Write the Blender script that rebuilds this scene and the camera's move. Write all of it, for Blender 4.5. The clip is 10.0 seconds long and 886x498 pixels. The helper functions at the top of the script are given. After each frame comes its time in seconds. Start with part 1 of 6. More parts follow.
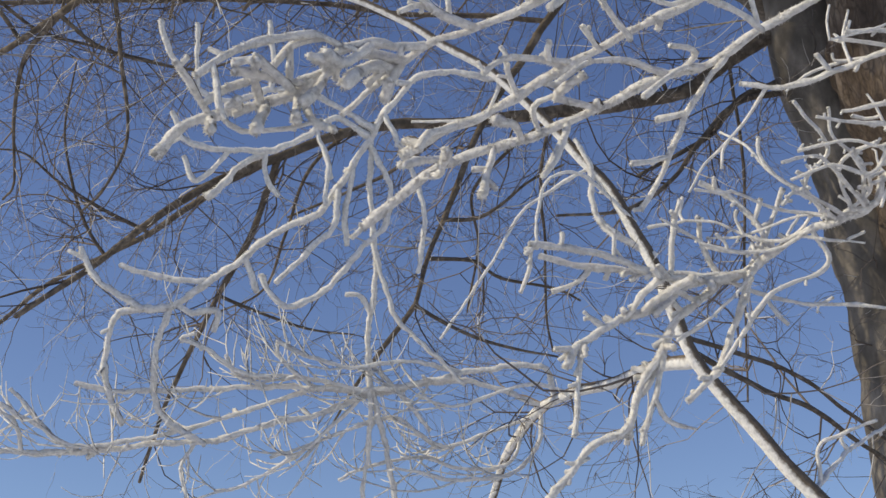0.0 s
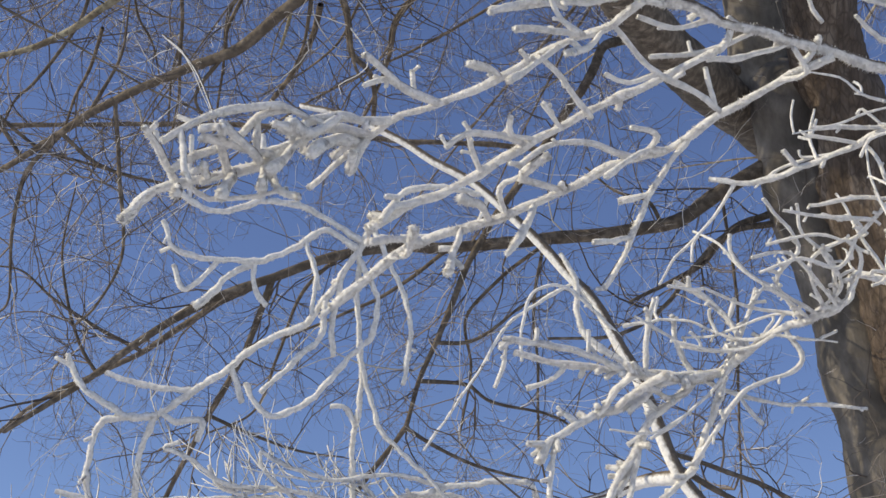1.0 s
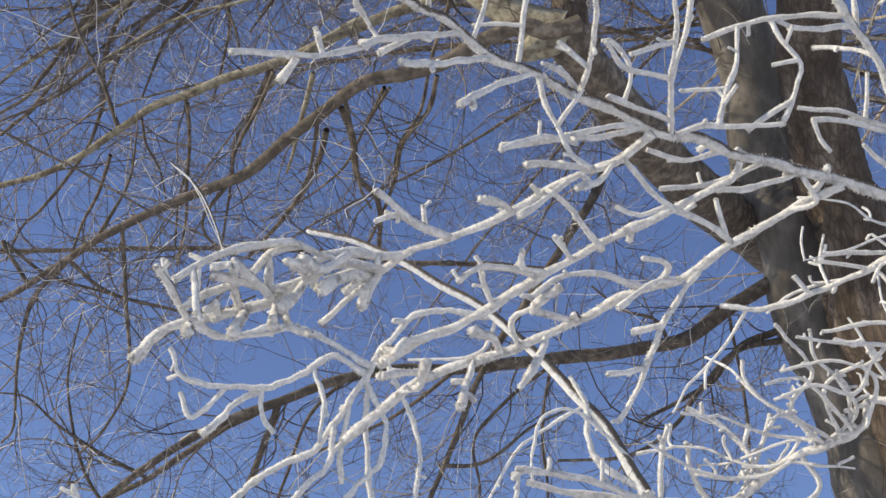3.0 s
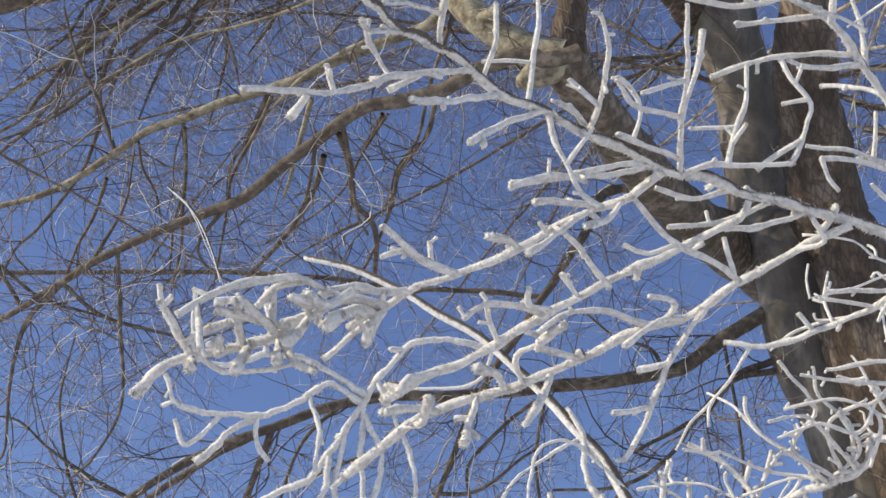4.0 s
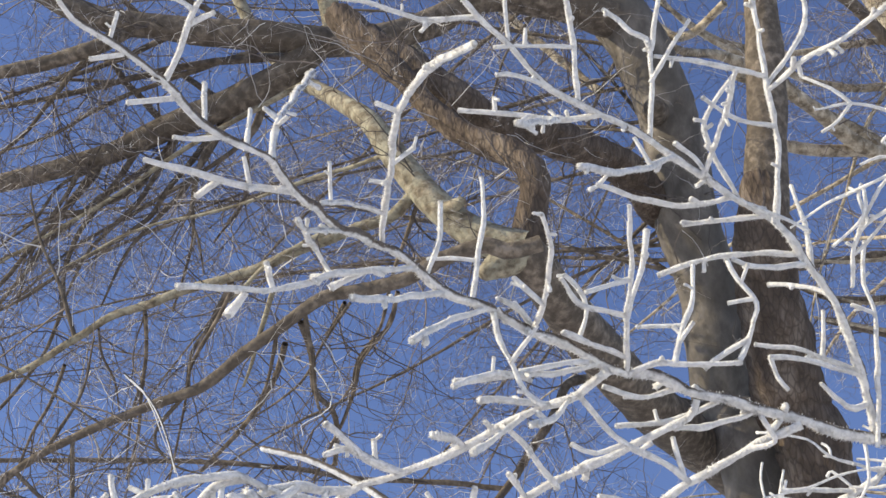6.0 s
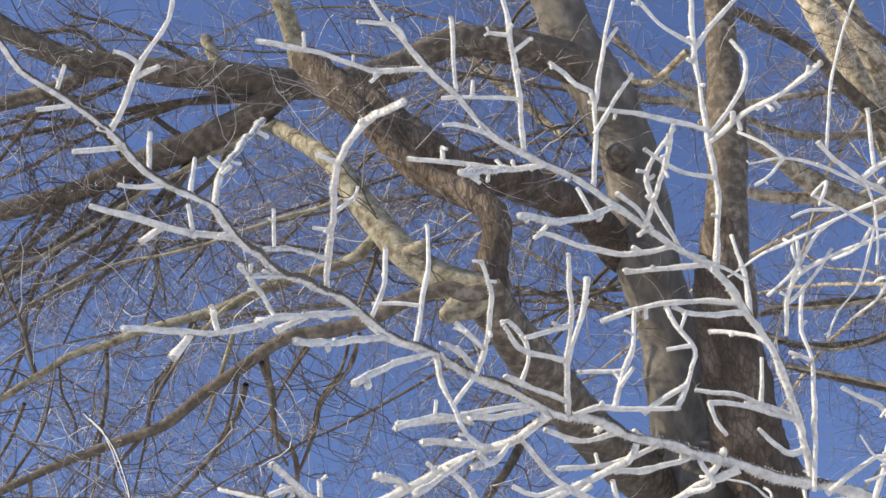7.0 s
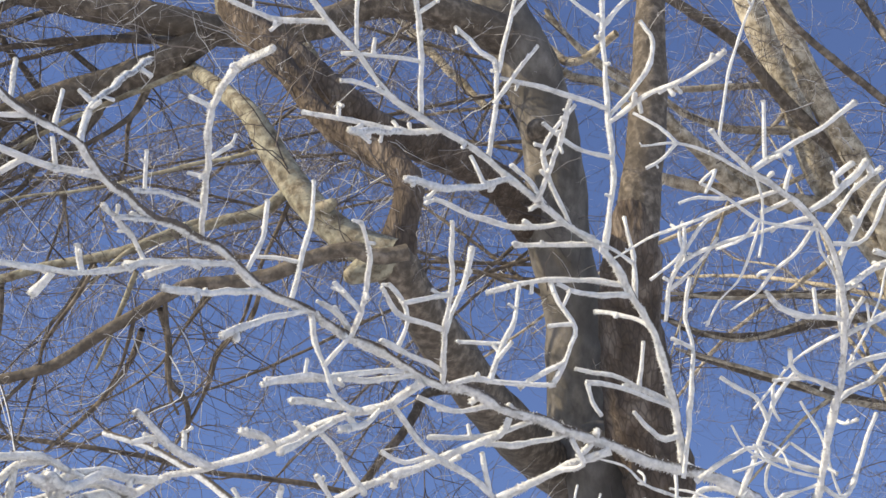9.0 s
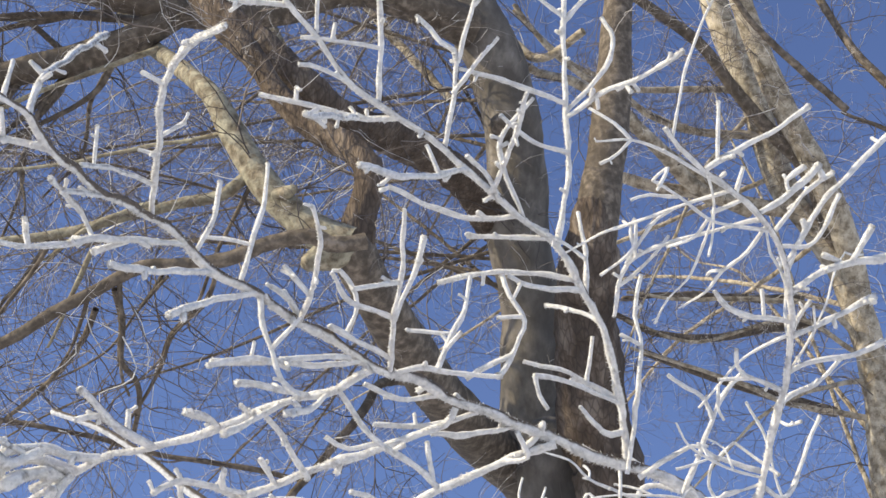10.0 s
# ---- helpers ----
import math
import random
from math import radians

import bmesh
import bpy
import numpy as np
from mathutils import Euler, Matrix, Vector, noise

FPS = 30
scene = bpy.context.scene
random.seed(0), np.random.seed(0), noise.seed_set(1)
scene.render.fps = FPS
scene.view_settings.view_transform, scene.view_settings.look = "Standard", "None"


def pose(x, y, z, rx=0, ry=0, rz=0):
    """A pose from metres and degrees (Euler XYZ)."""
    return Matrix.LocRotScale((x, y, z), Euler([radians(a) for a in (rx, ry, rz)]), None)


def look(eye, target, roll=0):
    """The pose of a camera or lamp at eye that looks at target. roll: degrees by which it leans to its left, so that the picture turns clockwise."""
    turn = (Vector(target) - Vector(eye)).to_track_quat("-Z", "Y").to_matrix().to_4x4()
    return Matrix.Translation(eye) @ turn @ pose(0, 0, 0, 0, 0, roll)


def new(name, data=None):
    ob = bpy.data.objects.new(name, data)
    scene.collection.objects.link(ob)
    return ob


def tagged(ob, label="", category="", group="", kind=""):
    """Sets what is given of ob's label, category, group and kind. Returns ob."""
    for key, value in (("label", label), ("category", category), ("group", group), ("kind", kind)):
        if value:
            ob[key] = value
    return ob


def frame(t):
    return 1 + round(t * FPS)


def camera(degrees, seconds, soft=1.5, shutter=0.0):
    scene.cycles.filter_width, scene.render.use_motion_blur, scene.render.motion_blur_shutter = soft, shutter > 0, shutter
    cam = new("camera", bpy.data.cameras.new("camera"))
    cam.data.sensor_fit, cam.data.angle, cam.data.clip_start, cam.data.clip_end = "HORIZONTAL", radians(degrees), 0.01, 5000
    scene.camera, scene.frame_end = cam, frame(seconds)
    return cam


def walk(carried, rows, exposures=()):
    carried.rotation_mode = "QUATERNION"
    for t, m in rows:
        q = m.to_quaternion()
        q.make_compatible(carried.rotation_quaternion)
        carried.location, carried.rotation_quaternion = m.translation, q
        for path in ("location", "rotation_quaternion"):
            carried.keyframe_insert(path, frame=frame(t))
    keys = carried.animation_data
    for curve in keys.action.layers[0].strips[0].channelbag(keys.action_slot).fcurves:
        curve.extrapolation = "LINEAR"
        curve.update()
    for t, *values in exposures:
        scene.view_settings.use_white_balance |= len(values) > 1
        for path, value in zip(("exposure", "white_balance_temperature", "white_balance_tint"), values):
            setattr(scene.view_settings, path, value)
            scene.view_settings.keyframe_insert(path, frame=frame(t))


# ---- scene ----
cam = camera(36.0, 10.0)
PATH = [
    (0, (-0.0615, -0.0266, 1.7024), (-0.0528, 1.8285, 2.4497), -0.17),
    (0.5, (-0.0111, -0.0067, 1.6346), (-0.0075, 1.8089, 2.4733), -0.22),
    (1, (-0.0005, -0.0059, 1.6001), (-0.0027, 1.7588, 2.5414), 0.84),
    (1.5, (0.0005, 0.0086, 1.6483), (-0.0036, 1.7445, 2.6416), 1.58),
    (2, (0.0331, -0.0061, 1.6648), (0.0119, 1.7034, 2.7026), 0.69),
    (2.5, (0.0370, -0.0154, 1.6349), (0.0167, 1.6772, 2.7001), 0.29),
    (2.7, (0.0130, -0.0144, 1.6269), (0.0008, 1.6728, 2.7008), 0.01),
    (3.8, (-0.0294, -0.0038, 1.6285), (-0.0266, 1.6585, 2.7407), 1.50),
    (4, (-0.0319, -0.0073, 1.6517), (-0.0292, 1.6533, 2.7663), 0.68),
    (4.5, (-0.0214, -0.0232, 1.6584), (-0.0189, 1.6232, 2.7939), 1.04),
    (5, (0.0026, -0.0217, 1.6385), (-0.0065, 1.5892, 2.8239), 0.83),
    (5.5, (-0.0049, -0.0034, 1.6404), (0.0097, 1.5468, 2.9039), 0.85),
    (6, (0.0003, -0.0051, 1.6718), (0.0420, 1.4880, 3.0018), 0.23),
    (6.2, (0.0051, -0.0150, 1.6699), (0.0581, 1.4612, 3.0182), 0.23),
    (7.3, (0.0331, -0.0494, 1.6417), (0.1323, 1.3993, 3.0170), 0.04),
    (7.5, (0.0241, -0.0524, 1.6567), (0.1373, 1.4011, 3.0259), 0.71),
    (8, (0.0547, -0.0280, 1.6614), (0.1881, 1.4352, 3.0183), 0.81),
    (8.5, (0.0723, -0.0216, 1.6524), (0.2418, 1.4472, 2.9992), 0.93),
    (9, (0.0774, -0.0268, 1.6619), (0.2823, 1.4461, 2.9993), 1.25),
    (9.5, (0.0763, -0.0372, 1.6768), (0.3100, 1.4415, 3.0030), 1.15),
    (10, (0.0902, -0.0264, 1.6579), (0.3523, 1.4438, 2.9882), 1.91),
]
EXPOSURE = [(0.0, -0.38, 8250, 5), (1.0, -0.12, 8250, 5), (2.5, 0.04, 8250, 5), (5.0, 0.16, 8250, 5), (6.2, 0.32, 8250, 5), (7.5, 0.34, 8250, 5), (10.0, 0.36, 8250, 5)]
walk(cam, [(t, look(eye, target, roll)) for t, eye, target, roll in PATH], EXPOSURE)

# ---- sky and sun ----
SUN = Vector((-0.84, -0.14, 0.44)).normalized()
world = bpy.data.worlds.new("world")
scene.world = world
world.use_nodes = True
sky = world.node_tree.nodes.new("ShaderNodeTexSky")
sky.sky_type, sky.sun_disc = "NISHITA", False
sky.sun_elevation = math.asin(SUN.z)
sky.sun_rotation = math.atan2(SUN.x, SUN.y)
sky.altitude, sky.air_density, sky.dust_density, sky.ozone_density = 1500, 1.0, 0.35, 4.0
deep = world.node_tree.nodes.new("ShaderNodeHueSaturation")
deep.inputs["Hue"].default_value, deep.inputs["Saturation"].default_value, deep.inputs["Value"].default_value = 0.516, 1.08, 2.0
world.node_tree.links.new(sky.outputs[0], deep.inputs["Color"])
world.node_tree.links.new(deep.outputs[0], world.node_tree.nodes["Background"].inputs[0])
world.node_tree.nodes["Background"].inputs[1].default_value = 0.10
sun = new("sun", bpy.data.lights.new("sun", "SUN"))
sun.data.energy, sun.data.angle, sun.data.color = 4.7, radians(0.5), (1.0, 0.93, 0.82)
sun.matrix_world = look(SUN * 40, (0, 0, 0))


# ---- materials ----
def shader(name):
    m = bpy.data.materials.new(name)
    m.use_nodes = True
    t = m.node_tree
    return m, t, t.nodes["Principled BSDF"]


def node(t, kind, **values):
    n = t.nodes.new(kind)
    for k, v in values.items():
        n.inputs[k].default_value = v
    return n


def ramp(t, source, stops):
    r = t.nodes.new("ShaderNodeValToRGB")
    while len(r.color_ramp.elements) < len(stops):
        r.color_ramp.elements.new(0.5)
    for e, (p, c) in zip(r.color_ramp.elements, stops):
        e.position, e.color = p, (*c, 1) if len(c) == 3 else c
    t.links.new(source, r.inputs[0])
    return r.outputs[0]


def mixed(t, factor, a, b):
    m = t.nodes.new("ShaderNodeMix")
    m.data_type = "RGBA"
    for sock, v in ((m.inputs[0], factor), (m.inputs[6], a), (m.inputs[7], b)):
        if isinstance(v, (int, float)):
            sock.default_value = v
        elif isinstance(v, tuple):
            sock.default_value = (*v, 1)
        else:
            t.links.new(v, sock)
    return m.outputs[2]


def noise_of(t, scale, detail=4.0, stretch=None):
    co = t.nodes.new("ShaderNodeTexCoord").outputs["Object"]
    if stretch:
        mp = t.nodes.new("ShaderNodeMapping")
        mp.inputs["Scale"].default_value = stretch
        t.links.new(co, mp.inputs[0])
        co = mp.outputs[0]
    n = node(t, "ShaderNodeTexNoise", Scale=scale, Detail=detail, Roughness=0.6)
    t.links.new(co, n.inputs["Vector"])
    return n.outputs["Fac"]


def bumped(t, p, height, strength, distance):
    b = node(t, "ShaderNodeBump", Strength=strength, Distance=distance)
    t.links.new(height, b.inputs["Height"])
    t.links.new(b.outputs[0], p.inputs["Normal"])


WIND = Vector((-0.78, -0.12, -0.60)).normalized()


def rime_side(t, low, high, scale):
    """How much rime lies on a side: the side towards the wind, with a ragged border."""
    g = t.nodes.new("ShaderNodeNewGeometry")
    d = t.nodes.new("ShaderNodeVectorMath")
    d.operation = "DOT_PRODUCT"
    d.inputs[1].default_value = WIND
    t.links.new(g.outputs["Normal"], d.inputs[0])
    a = node(t, "ShaderNodeMath")
    a.operation = "MULTIPLY_ADD"
    a.inputs[1].default_value, a.inputs[2].default_value = 0.9, -0.45
    t.links.new(noise_of(t, scale, 5), a.inputs[0])
    s = t.nodes.new("ShaderNodeMath")
    s.operation = "ADD"
    t.links.new(d.outputs["Value"], s.inputs[0])
    t.links.new(a.outputs[0], s.inputs[1])
    r = node(t, "ShaderNodeMapRange")
    r.inputs[1].default_value, r.inputs[2].default_value = low, high
    t.links.new(s.outputs[0], r.inputs[0])
    return r.outputs[0]


def rime_material(name, low, high, bark_colour):
    m, t, p = shader(name)
    snow = ramp(t, noise_of(t, 90, 3), [(0.32, (0.66, 0.66, 0.66)), (0.6, (0.90, 0.89, 0.87))])
    bark = ramp(t, noise_of(t, 60, 5), [(0.3, tuple(c * 0.55 for c in bark_colour)), (0.7, bark_colour)])
    t.links.new(mixed(t, rime_side(t, low, high, 45), bark, snow), p.inputs["Base Color"])
    p.inputs["Roughness"].default_value = 0.75
    p.inputs["Specular IOR Level"].default_value = 0.25
    p.inputs["Subsurface Weight"].default_value = 0.15
    p.inputs["Subsurface Radius"].default_value = (0.006, 0.006, 0.007)
    p.inputs["Subsurface Scale"].default_value = 1.0
    bumped(t, p, noise_of(t, 300, 5), 1.0, 0.006)
    return m


def bark_material(name, dark, light, grain, stretch, depth, patch=None, cracks=0.0):
    m, t, p = shader(name)
    big, fine = noise_of(t, 2.2, 4), noise_of(t, grain, 6, stretch)
    c = ramp(t, fine, [(0.38, tuple(v * 0.6 for v in dark)), (0.5, dark), (0.66, light)])
    c = mixed(t, ramp(t, big, [(0.4, (0, 0, 0)), (0.62, (0.6, 0.6, 0.6))]), c, tuple(v * 0.75 for v in dark))
    if patch:
        c = mixed(t, ramp(t, noise_of(t, 17, 5), [(0.40, (0, 0, 0)), (0.66, (0.85, 0.85, 0.85))]), c, patch)
        spots = ramp(t, noise_of(t, 55, 4), [(0.56, (0, 0, 0)), (0.72, (0.7, 0.7, 0.7))])
        c = mixed(t, spots, c, tuple(v * 0.5 for v in dark))
    if cracks:
        co = t.nodes.new("ShaderNodeTexCoord").outputs["Object"]
        mp = t.nodes.new("ShaderNodeMapping")
        mp.inputs["Scale"].default_value = (1, 1, 0.28)
        t.links.new(co, mp.inputs[0])
        vo = node(t, "ShaderNodeTexVoronoi", Scale=34.0)
        vo.feature = "DISTANCE_TO_EDGE"
        t.links.new(mp.outputs[0], vo.inputs["Vector"])
        fissure = ramp(t, vo.outputs["Distance"], [(0.0, (0.6, 0.6, 0.6)), (0.14, (0.0, 0.0, 0.0))])
        c = mixed(t, fissure, c, tuple(v * 0.35 for v in dark))
    t.links.new(c, p.inputs["Base Color"])
    p.inputs["Roughness"].default_value = 0.85
    p.inputs["Specular IOR Level"].default_value = 0.2
    bumped(t, p, fine, 0.8, depth)
    return m


rime = rime_material("rime", -1.0, -0.6, (0.15, 0.11, 0.085))
bough_rime = rime_material("bough_rime", -0.4, -0.1, (0.19, 0.15, 0.12))
frosted_bark = rime_material("frosted_bark", 0.2, 0.6, (0.20, 0.16, 0.125))
smooth_bark = bark_material("smooth_bark", (0.14, 0.125, 0.11), (0.235, 0.212, 0.19), 9, (1, 1, 0.5), 0.012)
cracked_bark = bark_material("cracked_bark", (0.12, 0.09, 0.07), (0.25, 0.20, 0.16), 13, (1, 1, 0.22), 0.09, None, 1.0)
limb_bark = bark_material("limb_bark", (0.125, 0.103, 0.083), (0.25, 0.208, 0.168), 22, (1, 1, 1), 0.02)
lichen_bark = bark_material("lichen_bark", (0.17, 0.14, 0.10), (0.36, 0.31, 0.23), 24, (1, 1, 1), 0.02, (0.38, 0.36, 0.275))
pale_bark = bark_material("pale_bark", (0.22, 0.18, 0.13), (0.50, 0.43, 0.33), 14, (1, 1, 0.6), 0.02, (0.56, 0.50, 0.40))


def fine_twig_material():
    m, t, p = shader("fine_twigs")
    g = t.nodes.new("ShaderNodeNewGeometry")
    # tone per twig: bark and rime, with shade and sunlit glints painted in
    c = ramp(t, g.outputs["Random Per Island"], [(0.0, (0.05, 0.04, 0.038)), (0.4, (0.10, 0.082, 0.074)), (0.65, (0.16, 0.13, 0.115)), (0.8, (0.30, 0.265, 0.24)), (0.92, (0.62, 0.61, 0.60))])
    t.links.new(c, p.inputs["Base Color"])
    p.inputs["Roughness"].default_value = 0.8
    return m


fine_twigs = fine_twig_material()


def snow_material():
    m, t, p = shader("snow")
    t.links.new(ramp(t, noise_of(t, 0.4, 6), [(0.3, (0.72, 0.74, 0.78)), (0.7, (0.86, 0.86, 0.86))]), p.inputs["Base Color"])
    p.inputs["Roughness"].default_value = 0.7
    bumped(t, p, noise_of(t, 3, 6), 0.5, 0.05)
    return m


# ---- the ground: a snowfield that reaches the horizon ----
def snow_ground():
    bm = bmesh.new()
    rings, around = [0.0] + [1.4 * 1.22 ** k for k in range(38)], 48
    rows = []
    for r in rings:
        row = []
        for k in range(around):
            a = 2 * math.pi * k / around
            x, y = r * math.cos(a), r * math.sin(a)
            row.append(bm.verts.new((x, y, 0.05 * noise.noise((x * 0.5, y * 0.5, 0)) if r < 60 else 0.0)))
        rows.append(row)
    for a, b in zip(rows[1:], rows[2:]):
        for k in range(around):
            bm.faces.new((a[k], b[k], b[(k + 1) % around], a[(k + 1) % around]))
    bm.faces.new(rows[1])
    for v in rows[0]:
        bm.verts.remove(v)
    me = bpy.data.meshes.new("ground")
    bm.to_mesh(me)
    me.materials.append(snow_material())
    for f in me.polygons:
        f.use_smooth = True
    tagged(new("ground", me), "white snow-covered ground under the trees", "ground", kind="structure")


snow_ground()


# ---- how a branch is made ----
def spline(ctrl, step):
    """A smooth line through a branch's bends, about one point a step; rows of x, y, z, radius."""
    c = np.array(ctrl, float)
    p = np.vstack([2 * c[0] - c[1], c, 2 * c[-1] - c[-2]])
    p[0, 3], p[-1, 3] = c[0, 3], c[-1, 3]
    out = []
    for a, b, d, e in zip(p, p[1:], p[2:], p[3:]):
        n = max(2, int(np.linalg.norm(d[:3] - b[:3]) / step))
        s = np.linspace(0, 1, n, endpoint=False)[:, None]
        out.append(0.5 * (2 * b + (d - a) * s + (2 * a - 5 * b + 4 * d - e) * s**2 + (3 * b - a - 3 * d + e) * s**3))
    out.append(c[-1:])
    out = np.vstack(out)
    out[:, 3] = np.maximum(out[:, 3], c[:, 3].min() * 0.6)
    return out


class Skin:
    """Gathers tubes and needles for one mesh."""

    def __init__(self):
        self.verts, self.faces, self.count = [], [], 0

    def add(self, v, f):
        self.verts.append(np.asarray(v, float))
        self.faces.extend((np.asarray(f) + self.count).tolist())
        self.count += len(v)

    def tube(self, line, sides, rough=0.0, rng=None, blunt=True):
        p, r = line[:, :3], line[:, 3].copy()
        tan = np.gradient(p, axis=0)
        tan /= np.linalg.norm(tan, axis=1)[:, None] + 1e-9
        if blunt:
            tip = p[-1] + tan[-1] * r[-1] * np.array([[0.55], [0.9]])
            p, r, tan = np.vstack([p, tip]), np.r_[r, r[-1] * 0.8, r[-1] * 0.35], np.vstack([tan, tan[-1:], tan[-1:]])
        u = np.cross(tan[0], (0.31, 0.22, 0.92))
        u /= np.linalg.norm(u)
        us = []
        for k in tan:
            u = u - k * (u @ k)
            u = u / (np.linalg.norm(u) + 1e-9)
            us.append(u)
        us = np.array(us)
        ws = np.cross(tan, us)
        ang = np.linspace(0, 2 * np.pi, sides, endpoint=False)
        ring = np.cos(ang)[None, :, None] * us[:, None] + np.sin(ang)[None, :, None] * ws[:, None]
        rad = np.repeat(r[:, None], sides, 1)
        if rough:
            rad = rad * (1 + rough * rng.standard_normal(rad.shape)) * (1 + rough * 0.8 * rng.standard_normal((len(r), 1)))
        v = (p[:, None] + ring * rad[..., None]).reshape(-1, 3)
        n = len(p)
        i = np.arange((n - 1) * sides)
        j = i - i % sides + (i + 1) % sides
        quads = np.stack([i, j, j + sides, i + sides], 1)
        self.add(v, quads)
        self.faces.append([self.count - sides + k for k in range(sides)])
        return p, r, us, ws

    def needles(self, base, way, length, width, rng):
        """Small three-sided spikes of rime."""
        n = len(base)
        side = np.cross(way, rng.standard_normal((n, 3)))
        side /= np.linalg.norm(side, axis=1)[:, None] + 1e-9
        third = np.cross(way, side)
        w, h = np.asarray(width)[:, None], np.asarray(length)[:, None]
        v = np.stack([base + side * w, base - side * w * 0.5 + third * w * 0.87, base - side * w * 0.5 - third * w * 0.87, base + way * h], 1).reshape(-1, 3)
        k = np.arange(n)[:, None] * 4
        self.add(v, np.concatenate([k + [0, 1, 3], k + [1, 2, 3], k + [2, 0, 3]]))

    def mesh(self, name, material):
        me = bpy.data.meshes.new(name)
        me.from_pydata(np.vstack(self.verts).tolist(), [], self.faces)
        me.materials.append(material)
        me.polygons.foreach_set("use_smooth", [True] * len(me.polygons))
        me.update()
        return me


def under(ob, parent):
    ob.parent = parent
    return ob


SEED = [0]


def next_rng():
    SEED[0] += 1
    return np.random.default_rng(SEED[0])


WINDWARD = np.array(WIND)


def frosted(parent, name, bends, fuzz=1.0, spurs=10.0, coat=None, wisps=0.0):
    """A twig coated in rime: a knobbly coat, short blunt spurs, and needles on the windward side."""
    rng = next_rng()
    s = Skin()
    line = spline(bends, 0.012)
    k = np.arange(len(line))[:, None]
    r0 = float(np.mean(line[:, 3]))
    line[:, :3] += 0.18 * r0 * np.sin(k * 0.55 + rng.uniform(0, 6, 3)) + 0.12 * r0 * np.sin(k * 1.3 + rng.uniform(0, 6, 3))
    swell = 1 + 0.10 * np.sin(k[:, 0] * 0.42 + rng.uniform(0, 6)) + 0.07 * np.sin(k[:, 0] * 1.1 + rng.uniform(0, 6))
    line[:, 3] *= swell * 0.8
    tubes = [s.tube(line, 8, 0.085, rng)]
    length = np.linalg.norm(np.diff(line[:, :3], axis=0), axis=1).sum()
    for _ in range(rng.poisson(length * spurs)):
        i = rng.integers(max(1, len(line) // 8), len(line))
        tan = line[i, :3] - line[i - 1, :3]
        tan = tan / (np.linalg.norm(tan) + 1e-9)
        way = 0.75 * tan + 0.8 * rng.standard_normal(3) + 0.35 * WINDWARD
        way /= np.linalg.norm(way)
        size = line[i, 3] * rng.uniform(1.8, 4.5)
        a, r = line[i, :3], line[i, 3] * rng.uniform(0.6, 0.9)
        bend = rng.standard_normal(3) * size * 0.08
        spur = np.array([[*(a + way * size * f + bend * f * f), r * (1 + 0.12 * math.sin(5 * f + i))] for f in (0, 0.3, 0.6, 0.85, 1.0)])
        tubes.append(s.tube(spur, 6, 0.05, rng))
    for p, r, us, ws in tubes:
        span = np.linalg.norm(np.diff(p, axis=0), axis=1).sum()
        n = int(span * 5200 * fuzz)
        if n < 2:
            continue
        at = rng.integers(0, len(p) - 1, n)
        f = rng.random(n)[:, None]
        ang = rng.uniform(0, 2 * np.pi, n)[:, None]
        out = np.cos(ang) * us[at] + np.sin(ang) * ws[at]
        keep = (out @ WINDWARD + 0.45 * rng.standard_normal(n)) > -0.1
        base = (p[at] * (1 - f) + p[at + 1] * f + out * r[at][:, None] * 0.8)[keep]
        way = (out + 0.6 * WINDWARD + 0.25 * rng.standard_normal((n, 3)))[keep]
        way /= np.linalg.norm(way, axis=1)[:, None]
        rr = r[at][keep]
        s.needles(base, way, rr * rng.uniform(0.25, 0.85, len(rr)), rr * rng.uniform(0.08, 0.2, len(rr)), rng)
    ob = under(new(name, s.mesh(name, coat or rime)), parent)
    if wisps:
        t = Skin()
        for _ in range(rng.poisson(1.8 * length * wisps)):
            i = rng.integers(len(line) // 6, len(line))
            tan = line[i, :3] - line[i - 1, :3]
            grow(t, rng, line[i, :3], tan / np.linalg.norm(tan) + 0.8 * rng.standard_normal(3) + (0, 0, -0.7), rng.uniform(0.12, 0.36), rng.uniform(0.0028, 0.0048), 1, 0.24, 0.45)
        if t.count:
            tagged(under(new("rimed_brushwood", t.mesh("rimed_brushwood", rime)), ob if parent.parent is None else parent), kind="stuff")
    return ob


def bare_twigs(s, line, rng, many, reach, sink):
    """Side branches and fine twigs along a limb, each forking again."""
    seg = np.linalg.norm(np.diff(line[:, :3], axis=0), axis=1).sum()
    tan = np.gradient(line[:, :3], axis=0)
    tan /= np.linalg.norm(tan, axis=1)[:, None] + 1e-9
    for forks, share, low, high, thin, thick, most in ((3, 0.20, 0.7, 1.5, 0.0036, 0.0066, 0.6), (2, 0.6, 0.3, 0.9, 0.0020, 0.0042, 0.5)):
        n = rng.poisson(seg * many * share)
        if n:
            i = np.maximum(1, (len(line) * rng.uniform(0.06, 1.0, n)).astype(int) - 1)
            way = 0.8 * tan[i] + 0.7 * rng.standard_normal((n, 3)) + (-0.25, 0, -0.1)
            sprays(s, rng, line[i, :3], way, reach * rng.uniform(low, high, n), np.minimum(line[i, 3] * most, rng.uniform(thin, thick, n)), forks, sink)


